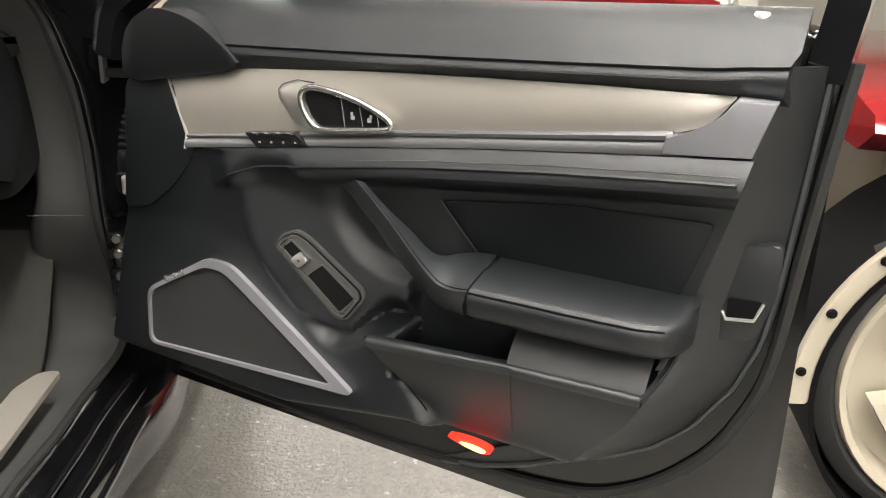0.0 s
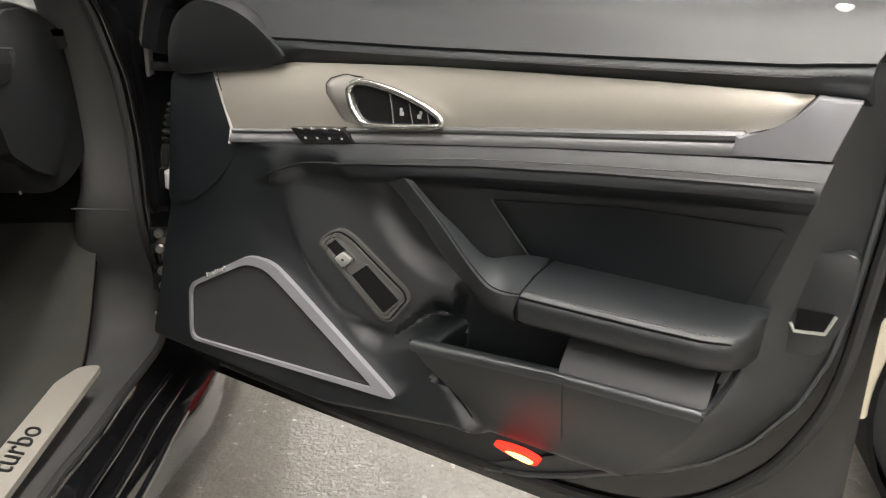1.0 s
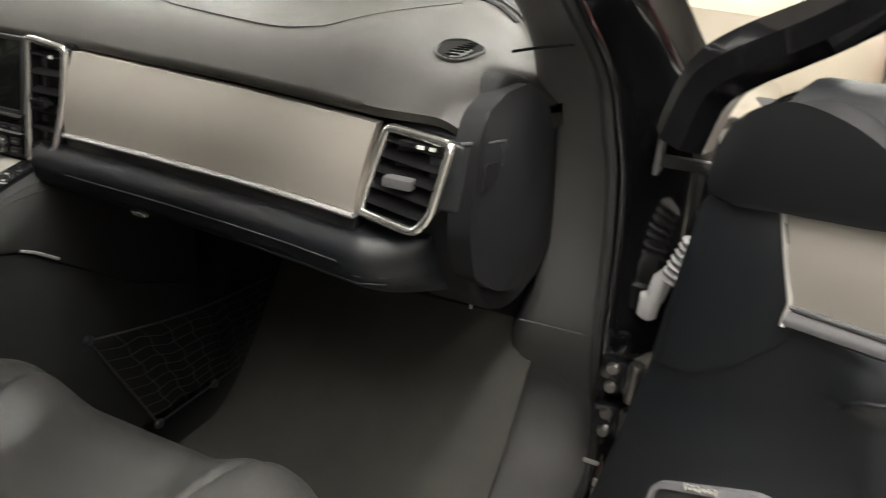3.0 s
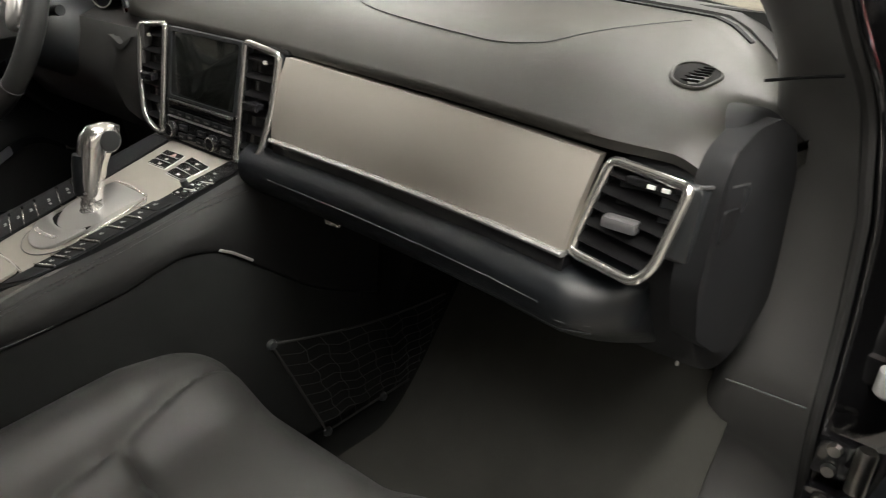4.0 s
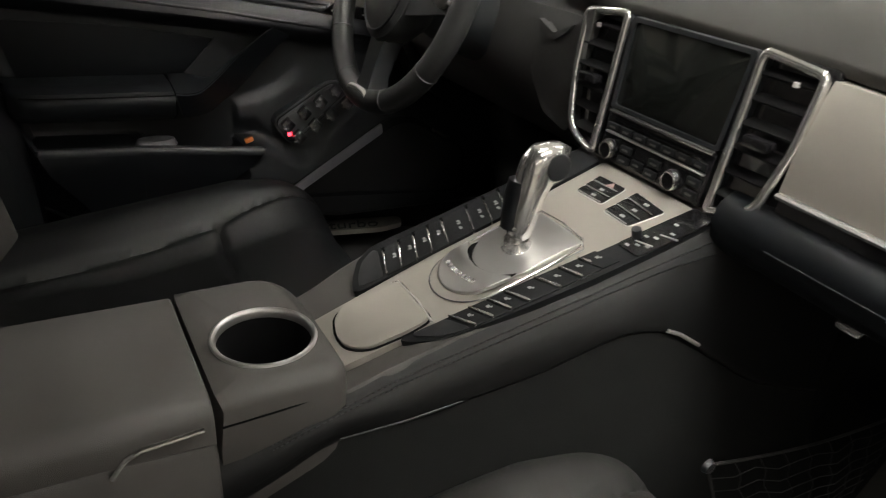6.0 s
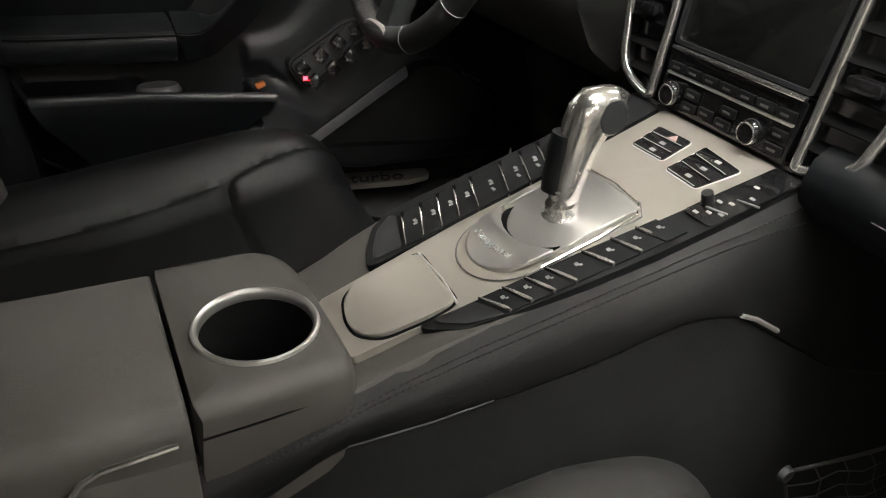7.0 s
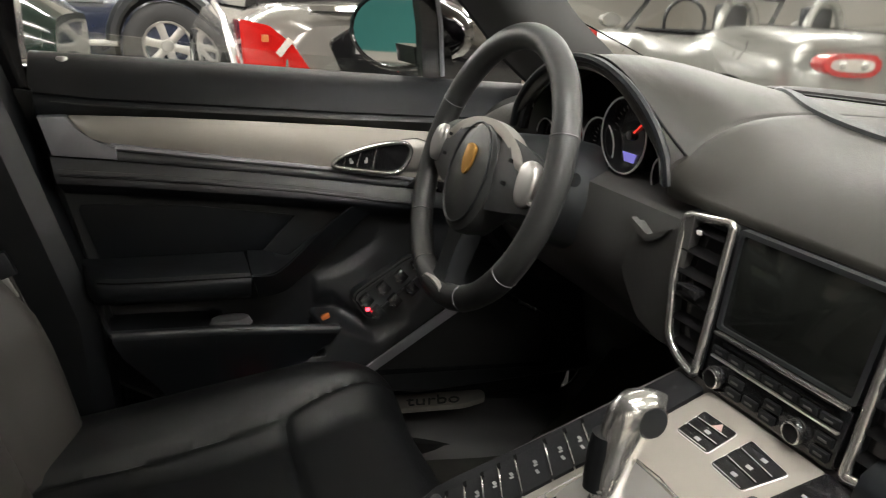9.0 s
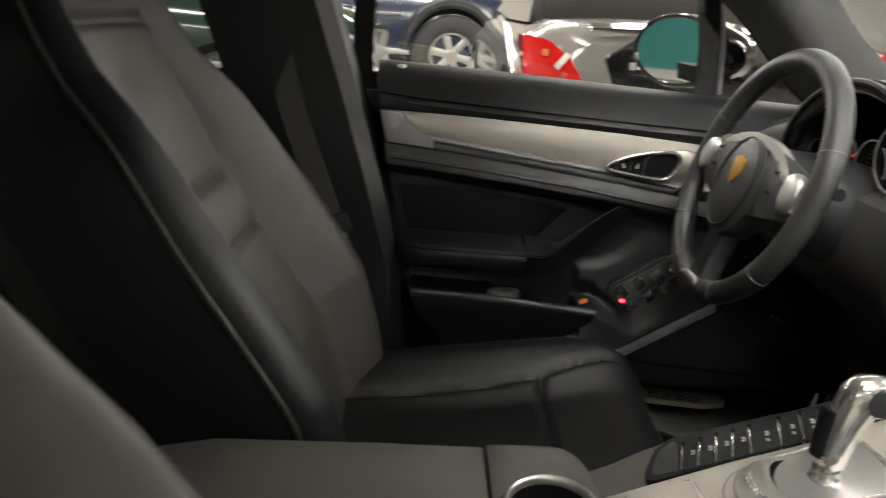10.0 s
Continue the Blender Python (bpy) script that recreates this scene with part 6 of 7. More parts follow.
part("selector_gate", sheet(dome, 20, 20, (0, 0, -0.006)), SILK, surround, "domed satin metal gate", smooth=60)
part("gate_edge", tube([Vector((-0.036, -0.102, 0.0056)), Vector((0.0, -0.1005, 0.0076)), Vector((0.032, -0.1035, 0.0066)), Vector((0.041, -0.112, 0.0056)), Vector((0.0425, -0.15, 0.0054)), Vector((0.041, -0.20, 0.0054))], 0.0012, 6), POLISH, surround)
part("plate_lettering", join(*[box((-0.0225 + 0.0058 * k, -0.2165 - 0.0012 * k + 0.00022 * k * k, 0.0112), (0.0040, 0.0048, 0.0010), 0.0, None) for k in range(8)]), CHROME, surround, "raised lettering", smooth=0)
part("position_light", box((0.034, -0.196, 0.0086), (0.0022, 0.0020, 0.0006)), LED, surround, smooth=0)
lid = rounded([(-0.0425, -0.262), (0.031, -0.264), (0.0325, -0.29), (0.027, -0.327), (0.010, -0.342), (-0.010, -0.343), (-0.036, -0.335), (-0.0450, -0.318), (-0.045, -0.28)], 0.010)
ash = part("ashtray_lid", prism(inset(lid, 0.0018), lambda a, b, d: Vector((a, b, d + 0.0014 * math.sin(math.pi * min(1, max(0, (b + 0.343) / 0.08))))), 0.001, 0.0056, 0.0018, 3), TRIM, console, "champagne ashtray lid", smooth=60)
part("lid_gap", ring_prism(inset(lid, -0.0008), inset(lid, 0.0014), CF, 0.001, 0.0037), DARK, ash)
part("lid_front_edge", tube([Vector((0.0325, -0.2665, 0.0042)), Vector((0.0, -0.2630, 0.0046)), Vector((-0.041, -0.2640, 0.0042))], 0.0011, 6), SATIN, ash)

# selector lever
lv = [(-0.156, 0.006, 0.0120, 0.0125), (-0.155, 0.016, 0.0118, 0.0122), (-0.1535, 0.020, 0.0095, 0.0100), (-0.151, 0.025, 0.0110, 0.0118), (-0.1485, 0.030, 0.0112, 0.0122), (-0.142, 0.044, 0.0125, 0.0140), (-0.132, 0.062, 0.0140, 0.0160), (-0.121, 0.077, 0.0155, 0.0190), (-0.111, 0.087, 0.0155, 0.0215), (-0.1025, 0.0945, 0.0125, 0.0180), (-0.099, 0.0975, 0.004, 0.006)]
LX = 0.004
lever = part("selector_lever", loft([[Vector((LX + math.cos(q) * w, y + math.sin(q) * l, z - 0.45 * math.sin(q) * l)) for q in [2 * math.pi * k / 20 for k in range(20)]] for y, z, w, l in lv]), POLISH, console, "polished metal gear selector", smooth=70)
part("collar", lathe([(0.0150, 0.0), (0.0158, 0.003), (0.0135, 0.006), (0.0125, 0.012), (0.0128, 0.0), (0.0, 0.0)], 24, Matrix.Translation((LX, -0.156, 0.0085)) @ Matrix.Rotation(radians(-8), 4, "X")), CHROME, lever, "chrome lever collar")
part("grip", loft([[Vector((LX - 0.0042 + math.cos(q) * w * 0.96, y - 0.0058 + math.sin(q) * l * 0.93, z + 0.0010 - 0.45 * math.sin(q) * l)) for q in [2 * math.pi * k / 16 for k in range(16)]] for y, z, w, l in ((-0.149, 0.029, 0.0110, 0.0122), (-0.142, 0.044, 0.0125, 0.0140), (-0.132, 0.062, 0.0140, 0.0160), (-0.1265, 0.070, 0.0140, 0.0165))]), LEATHER, lever, "black leather grip")
part("thumb_disc", lathe([(0.0, 0.0), (0.0120, 0.0), (0.0130, 0.0025), (0.0115, 0.0050), (0.0, 0.0056)], 28, Matrix.Translation((LX + 0.0115, -0.1085, 0.0805)) @ Matrix.Rotation(radians(82), 4, "Y")), PLASTIC, lever, "black side disc")
part("disc_ring", tube([Vector((LX + 0.0130, -0.1085 + 0.0132 * math.cos(q), 0.0805 + 0.0132 * math.sin(q))) for q in [2 * math.pi * j / 28 for j in range(28)]], 0.0014, 6, closed=True), POLISH, lever)
part("release_button", lathe([(0.0, 0.005), (0.006, 0.004), (0.0085, 0.0), (0.0, 0.0)], 16, Matrix.Translation((LX - 0.002, -0.1275, 0.0900)) @ Matrix.Rotation(radians(50), 4, "X") @ Matrix.Diagonal((1, 1.6, 1, 1))), SATIN, lever)
part("lever_label", box((0, 0, 0), (0.0010, 0.0080, 0.0060), 0.0, Matrix.Translation((LX + 0.0040, -0.1600, 0.0330)) @ Matrix.Rotation(radians(-50), 4, "Z")), ICON, lever, smooth=0)

# leather flank with its stitching, carpet below: y, x and z of the lower edge
TIP = [(-0.60, 0.082, 0.475), (-0.50, 0.080, 0.512), (-0.44, 0.080, 0.535), (-0.385, 0.080, 0.5575), (-0.325, 0.085, 0.561), (-0.28, 0.090, 0.5685), (-0.21, 0.101, 0.585), (-0.165, 0.110, 0.603), (-0.136, 0.1165, 0.614), (-0.105, 0.1205, 0.6135), (-0.078, 0.1225, 0.605), (-0.030, 0.1215, 0.572), (0.01, 0.121, 0.545), (0.08, 0.120, 0.50), (0.20, 0.118, 0.45)]
CI = con_m.inverted()
tip = curve(TIP, 5)


def flank_rows(p):
    """From the crest of the shoulder outwards and down to the lower edge."""
    yl = (p.x + 0.028) / 0.95
    a = con_m @ Vector((lerp(EDGE, yl) - 0.004, yl, lerp(LIFT, yl) + 0.0035))
    b = con_m @ Vector((lerp(EDGE, yl) + 0.0022, yl, lerp(LIFT, yl) - 0.0035))
    e = Vector((p.y, p.x, p.z))
    a.y = b.y = p.x
    c = b + Vector((e.x - b.x, 0, e.z - b.z)) * 0.25 + Vector((0.005, 0, 0.002))
    d = b + Vector((e.x - b.x, 0, e.z - b.z)) * 0.70 + Vector((0.006, 0, 0.002))
    return [CI @ q for q in (a, b, c, d, e + Vector((-0.001, 0, 0.004)), e, e + Vector((-0.002, 0, -0.004)), e + Vector((-0.05, 0, -0.010)))]


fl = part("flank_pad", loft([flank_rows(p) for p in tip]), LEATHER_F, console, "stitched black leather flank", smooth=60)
fine = curve(TIP[2:12], 12)
for off in (0.35, 0.75):
    pts = [(lambda r: r[1] * (1 - off) + r[2] * off + Vector((0.0006, 0, 0.0006)))(flank_rows(p)) for p in fine]
    st_ = bmesh.new()
    for p, q in zip(pts, pts[1:]):
        d = q - p
        bmesh.ops.create_cube(st_, size=1, matrix=Matrix.Translation((p + q) / 2) @ d.to_track_quat("Y", "Z").to_matrix().to_4x4() @ Matrix.Diagonal((0.0008, d.length * 0.62, 0.0006, 1)))
    tagged(part("flank_stitching", st_, SOFT, fl, "grey stitching", smooth=0), kind="stuff")
part("flank_edge", tube([CI @ Vector((x + 0.0006, y, z)) for y, x, z in TIP[3:6]], 0.0008, 6), SOFT, console)
part("flank_carpet", loft([[CI @ Vector(q) for q in ((p.y - 0.03, p.x, p.z - 0.004), (p.y - 0.003, p.x, p.z - 0.005), (p.y + 0.008, p.x, p.z - 0.06), (0.165, p.x, 0.30), (0.06, p.x, 0.30))] for p in tip]), CARPET, console, "dark carpet below the flank", smooth=60)
part("grille_edge", tube([CI @ Vector((0.1225, -0.088, 0.6095)), CI @ Vector((0.1225, -0.07, 0.601)), CI @ Vector((0.1225, -0.040, 0.581))], 0.0022, 6), SATIN, console, "bright tip of the flank")

# storage net on the footwell wall
net = thing("storage_net", "black cord storage net on the footwell carpet", "net")
NC = [(0.182, -0.062, 0.490), (0.180, 0.034, 0.300), (0.178, 0.297, 0.302), (0.178, 0.30, 0.43)]
nb = lambda a, b: (Vector(NC[0]) * (1 - a) + Vector(NC[3]) * a) * (1 - b) + (Vector(NC[1]) * (1 - a) + Vector(NC[2]) * a) * b + Vector((0.010 * math.sin(math.pi * a) * math.sin(math.pi * b), 0, -0.012 * math.sin(math.pi * a) * (1 - b)))
part("rim_cord", tube([nb(0, k / 8) for k in range(9)] + [nb(k / 12, 1) for k in range(1, 13)], 0.0018, 6), NET, net)
part("top_cord", tube([nb(k / 12, 0) for k in range(13)], 0.0018, 6), NET, net)
for k in range(1, 9):
    part("cord", tube([nb(j / 10, min(1, max(0, k / 9 + 0.03 * math.sin(j * 2.4)))) for j in range(11)], 0.0006, 5), NET, net)
for k in range(1, 9):
    part("cord", tube([nb(min(1, k / 9 + 0.02 * (j % 2)), j / 8) for j in range(9)], 0.0006, 5), NET, net)
for a, b in ((0, 0), (0.0, 1), (0.45, 1), (1, 1)):
    part("clip", lathe([(0.0, 0.006), (0.006, 0.005), (0.008, 0.0), (0.0, 0.0)], 10, Matrix.Translation(nb(a, b)) @ Matrix.Rotation(radians(90), 4, "Y")), PLASTIC, net)

# ---- armrest box behind the console ----
arm = thing("armrest_box", "grey leather armrest box with metal-rimmed cup holder", "armrest", Matrix.Translation((0.006, -0.022, 0.624)))


def arm_ring(y, w, top, r=0.016):
    return [Vector((x, y, z)) for x, z in ((-w - 0.026, -0.20), (-w - 0.019, -0.04), (-w - 0.016, top - r), (-w - 0.016 + r * 0.35, top - r * 0.3), (-w - 0.016 + r, top + 0.002), (w - r, top), (w - r * 0.35, top - r * 0.3), (w, top - r), (w + 0.002, top - 0.034), (w + 0.0, top - 0.036), (w + 0.004, top - 0.042), (w + 0.018, -0.20))]


def cup_top():
    """Front part of the box: a pad with a round hole."""
    bm = bmesh.new()
    n = 48
    cx, cy, r = 0.008, -0.402, 0.0395
    hole = [(cx + r * math.cos(2 * math.pi * i / n), cy + r * math.sin(2 * math.pi * i / n)) for i in range(n)]
    outer = []
    for i in range(n):
        q = 2 * math.pi * i / n
        c, s = math.cos(q), math.sin(q)
        sx = (0.0715 - cx if c > 0 else 0.095 + cx) / max(abs(c), 1e-6)
        syy = (0.052 if s > 0 else 0.0525) / max(abs(s), 1e-6)
        p = (7 if c > 0 else 3.2) if s > 0 else 16
        k = (1 / ((1 / sx) ** p + (1 / syy) ** p)) ** (1 / p)
        outer.append((cx + c * k, cy + s * k))
    yb = cy - 0.0525
    flat = lambda pts: [(x, yb + (y - yb) * 0.15 if y < cy - 0.040 else y) for x, y in pts]
    rings = [[Vector((x, y, -0.075)) for x, y in hole], [Vector((x, y, -0.001)) for x, y in hole], [Vector((x, y, 0)) for x, y in [(cx + (a - cx) * 1.04, cy + (b - cy) * 1.04) for a, b in hole]], [Vector((x, y, 0)) for x, y in flat(inset(outer, 0.014))], [Vector((x, y, -0.004)) for x, y in flat(inset(outer, 0.005))], [Vector((x, y, -0.014)) for x, y in outer], [Vector((x, y, -0.05)) for x, y in flat(inset(outer, -0.001))], [Vector((x, y, -0.2)) for x, y in flat(inset(outer, -0.002))]]
    return loft(rings, True, False)


cupb = part("cup_block", cup_top(), LEATHER_A, arm, "grey leather cup-holder block", smooth=50)
part("block_seam", tube([Vector((0.0718, -0.452, -0.026)), Vector((0.0722, -0.41, -0.024)), Vector((0.0700, -0.372, -0.023)), Vector((0.060, -0.355, -0.022))], 0.0009, 5), DARK, cupb)
part("cup_floor", lathe([(0.0, -0.07), (0.04, -0.07), (0.04, -0.075), (0.0, -0.075)], 32, Matrix.Translation((0.008, -0.402, 0))), DARK, cupb)
part("cup_rim", lathe([(0.0376, -0.006), (0.0376, 0.0000), (0.0386, 0.0016), (0.0402, 0.0026), (0.0416, 0.0020), (0.0424, 0.0), (0.039, -0.006)], 48, Matrix.Translation((0.008, -0.402, 0)), closed=True), SILK, cupb, "satin metal ring")
part("cup_liner", lathe([(0.0385, -0.002), (0.036, -0.07), (0.0375, -0.07), (0.0395, -0.002)], 40, Matrix.Translation((0.008, -0.402, 0)), closed=True), DARK, cupb)
armlid = part("armrest_lid", loft([arm_ring(-0.4575, 0.0735, -0.003, 0.012), arm_ring(-0.460, 0.075, 0.0, 0.016), arm_ring(-0.56, 0.075, 0.004, 0.02), arm_ring(-0.72, 0.075, 0.004, 0.02), arm_ring(-0.80, 0.0735, -0.01, 0.02)]), LEATHER_A, arm, "grey leather armrest lid", smooth=50)
part("lid_handle", tube([Vector((0.0790, -0.466, -0.017)), Vector((0.0790, -0.508, -0.020)), Vector((0.0790, -0.518, -0.025)), Vector((0.080, -0.528, -0.037))], 0.0024, 8), POLISH, armlid, "bright pull bar")


# ---- seats ----
def groove(d, w=0.005):
    return math.exp(-(d / w) ** 2)


def seg_dist(x, y, ax_, ay, bx, by):
    t = max(0, min(1, ((x - ax_) * (bx - ax_) + (y - ay) * (by - ay)) / ((bx - ax_) ** 2 + (by - ay) ** 2)))
    return math.hypot(x - ax_ - t * (bx - ax_), y - ay - t * (by - ay))


def seat(name, m, label, rec=0.0, hide=None, turn=1):
    root = thing(name, label, "car seat", m)
    W, L = 0.25, 0.60

    def cushion(a, b):
        u, v = 2 * a - 1, b
        x, y = W * u, -L * v
        x *= 1 - 0.06 * (1 - v) ** 4
        c = 0.243 - 0.048 * sstep(0.0, -0.35, y)
        hb = lerp([(-0.60, 0.225), (-0.40, 0.248), (-0.135, 0.281), (0.0, 0.270)], y)
        s = sstep(0.085, 0.185, abs(x))
        z = c + (hb - c) * s
        z += 0.006 * (1 - (x / 0.115) ** 2) * (1 if abs(x) < 0.115 and y < -0.18 else 0)
        dx, dy = W * (1 - abs(u)), L * v
        for d, r in ((dx, 0.055), (dy, 0.085)):
            if d < r:
                z -= r * (1 - math.sqrt(max(0.0, 1 - (1 - d / r) ** 2))) * 0.9
        ax1 = abs(x)
        g = min(seg_dist(ax1, y, 0.136, -0.18, 0.118, -0.56), seg_dist(ax1, y, 0.0, -0.185, 0.136, -0.18), seg_dist(ax1, y, 0.136, -0.18, 0.172, -0.02))
        z -= 0.011 * groove(g, 0.006)
        return Vector((x, y, z))
    rows = [[cushion(i / 84, j / 90) for j in range(91)] for i in range(85)]
    bm = bmesh.new()
    g = [[bm.verts.new(p) for p in r] for r in rows]
    for i in range(84):
        for j in range(90):
            bm.faces.new((g[i][j], g[i + 1][j], g[i + 1][j + 1], g[i][j + 1]))
    rim = [g[i][0] for i in range(85)] + [g[84][j] for j in range(1, 91)] + [g[i][90] for i in range(83, -1, -1)] + [g[0][j] for j in range(89, 0, -1)]
    low = [bm.verts.new((v.co.x * 0.97, v.co.y * 0.98 - 0.01, 0.09)) for v in rim]
    for i in range(len(rim)):
        k = (i + 1) % len(rim)
        bm.faces.new((rim[i], low[i], low[k], rim[k]))
    bm.faces.new(low)
    # The passenger cushion takes the paler copy, as lit; the driver's stays black.
    part("seat_cushion", bm, hide or LEATHER_D, root, "black leather cushion with sewn centre panel, passenger's lightened as lit", smooth=70)

    BK = [(0.0, -0.490, 0.20), (0.35, -0.545, 0.36), (0.7, -0.660, 0.55), (1.0, -0.742, 0.71), (1.2, -0.774, 0.83), (1.34, -0.784, 0.92)]
    by, bz = [(t, y - rec) for t, y, z in BK], [(t, z) for t, y, z in BK]
    half = [(0, 0.225), (0.25, 0.248), (0.6, 0.240), (0.85, 0.212), (1.0, 0.185), (1.2, 0.158), (1.34, 0.128)]
    inn = [(0, 0.118), (0.6, 0.132), (0.85, 0.124), (1.0, 0.112), (1.2, 0.098), (1.34, 0.08)]

    def back(a, b):
        return back_at(2 * a - 1, 1.34 * b)

    def back_at(u, t):
        hw = lerp(half, t)
        x = hw * u
        wi = lerp(inn, t) + (0.030 if x * turn > 0 else 0.0)
        f = 0.070 * math.sin(math.pi * min(1.0, 0.25 + t * 0.58)) ** 0.8 * sstep(1.30, 0.85, t) + 0.012
        k = sstep(wi - 0.012, wi + (hw - wi) * 0.62, abs(x))
        d = f * k
        e = hw - abs(x)
        if e < 0.04:
            d -= 0.04 * (1 - math.sqrt(max(0.0, 1 - (1 - e / 0.04) ** 2)))
        if abs(x) < wi:
            q = 1 - (x / wi) ** 6
            for t0, t1 in ((0.05, 0.59), (0.59, 0.73), (0.73, 1.10)):
                if t0 < t < t1:
                    d += 0.014 * q * math.sin(math.pi * (t - t0) / (t1 - t0)) ** 0.7
        g = abs(abs(x) - wi)
        if abs(x) < wi:
            g = min(g, abs(t - 0.59) * 0.53, abs(t - 0.73) * 0.53, abs(t - 1.10) * 0.53)
        d -= 0.009 * groove(g, 0.007)
        if t > 1.27:
            d -= 0.05 * ((t - 1.27) / 0.07) ** 2
        return Vector((x, lerp(by, t) + d * 0.86, lerp(bz, t) + d * 0.42))
    cutu = lambda t: (lerp(inn, t) + 0.030) / lerp(half, t) if t < 1.15 else 0.86 + 0.14 * min(1.0, (t - 1.15) / 0.15)
    # Backrest leather carries the light; the driver's near bolster is blackened as shade.
    part("backrest", sheet(lambda a, b: back_at(turn * (-1 + (1 + cutu(1.34 * b)) * a), 1.34 * b), 76, 220, (0, -0.03, -0.014)), LEATHER_A, root, "padded leather backrest with sewn panels, lightened as lit", smooth=70)
    part("side_bolster", sheet(lambda a, b: back_at(turn * (cutu(1.34 * b) + (1 - cutu(1.34 * b)) * a), 1.34 * b), 20, 220, (0, -0.03, -0.014)), LEATHER_A if hide else LEATHER, root, "leather side bolster, its shade painted black on the driver seat", smooth=70)
    for s in (0, 1):
        ed = [back(s, j / 40) for j in range(41)]
        bm = loft([[p + Vector((0, -0.004, 0)), p + Vector(((0.006 if s else -0.006), -0.05, -0.02)), p + Vector(((0.002 if s else -0.002), -0.13, -0.06)), p + Vector(((-0.03 if s else 0.03), -0.14, -0.065)), p + Vector(((-0.03 if s else 0.03), -0.03, -0.015))] for p in ed])
        # Darker than the backrest: the side's shadow is in the leather colour.
        part("back_side", bm, LEATHER, root, "leather bolster side, painted black as shaded", smooth=60)
        part("piping", tube([p + Vector((0.003 if s else -0.003, 0.0, 0)) for p in ed], 0.0035, 6), LEATHER_G, root)
    # A black patch on the leather gives the opening's darkness; nothing is cut.
    ho = [(p.x, p.y) for p in curve([(-0.05, 1.15, 0), (0.0, 1.14, 0), (0.05, 1.15, 0), (0.055, 1.22, 0), (0.035, 1.27, 0), (-0.035, 1.27, 0), (-0.055, 1.22, 0)], 4, True)]
    part("head_opening", prism(ho, lambda a, b, d: Vector((a, lerp(by, b) + 0.006 + d, lerp(bz, b))), 0, 0.006), DARK, root, "black patch for the shaded opening below the head pad")
    part("back_shell", loft([[Vector((s2, lerp(by, t) - 0.15, lerp(bz, t) - 0.06)) for s2 in (-w, -w * 0.5, 0, w * 0.5, w)] + [Vector((w, lerp(by, t) - 0.11, lerp(bz, t) - 0.045)), Vector((-w, lerp(by, t) - 0.11, lerp(bz, t) - 0.045))] for t, w in ((0, 0.215), (0.4, 0.235), (0.8, 0.20), (1.2, 0.13), (1.34, 0.10))]), PLASTIC, root, "hard back shell", smooth=60)
    part("seat_base", box((0, -0.30, 0.05), (0.46, 0.50, 0.10), 0.02), PLASTIC, root, "plastic seat base")
    return root


seat("passenger_seat", Matrix.Translation((0.335, -0.095, 0.228)), "black leather front passenger seat with sewn panels", 0.078, LEATHER_P, -1)
seat("driver_seat", Matrix.Translation((-0.372, -0.165, 0.235)), "black leather sports driver seat with side bolsters")

# belt of the driver's seat
belt = thing("seat_belt", "dark webbing seat belt hanging by the door pillar", "seat belt")
bp = [(-0.60, -0.835, 1.13), (-0.640, -0.800, 1.03), (-0.650, -0.760, 0.86), (-0.655, -0.70, 0.68), (-0.650, -0.67, 0.58)]
bn = Vector((0.25, 0.95, 0.15)).normalized() * 0.023
part("strap", loft([[p - bn, p + bn, p + bn + Vector((0.0025, 0, 0)), p - bn + Vector((0.0025, 0, 0))] for p in curve(bp, 6)]), WEB, belt)
tongue = part("tongue", box((0, 0, 0), (0.012, 0.055, 0.035), 0.004, Matrix.Translation((-0.648, -0.695, 0.675)) @ Matrix.Rotation(radians(20), 4, "X")), PLASTIC, belt, "black belt tongue")
part("tongue_plate", box((0, 0, 0), (0.006, 0.030, 0.030), 0.002, Matrix.Translation((-0.645, -0.685, 0.645)) @ Matrix.Rotation(radians(20), 4, "X")), SATIN, tongue, "metal plate")
# things in the pocket of the driver's door
tagged(part("glasses_case", lathe([(0.0, 0.0), (0.020, 0.003), (0.026, 0.010), (0.022, 0.020), (0.0, 0.026)], 20, Matrix.Translation((-0.672, -0.395, 0.540)) @ Matrix.Diagonal((0.7, 1.25, 1, 1))), STRIP, None), "small grey rounded case in the door pocket", "case")
tagged(part("orange_tag", box((0, 0, 0), (0.008, 0.015, 0.009), 0.003, Matrix.Translation((-0.668, -0.250, 0.545)) @ Matrix.Rotation(radians(20), 4, "X")), ORANGE, None), "small orange plastic tag in the door pocket", "tag")


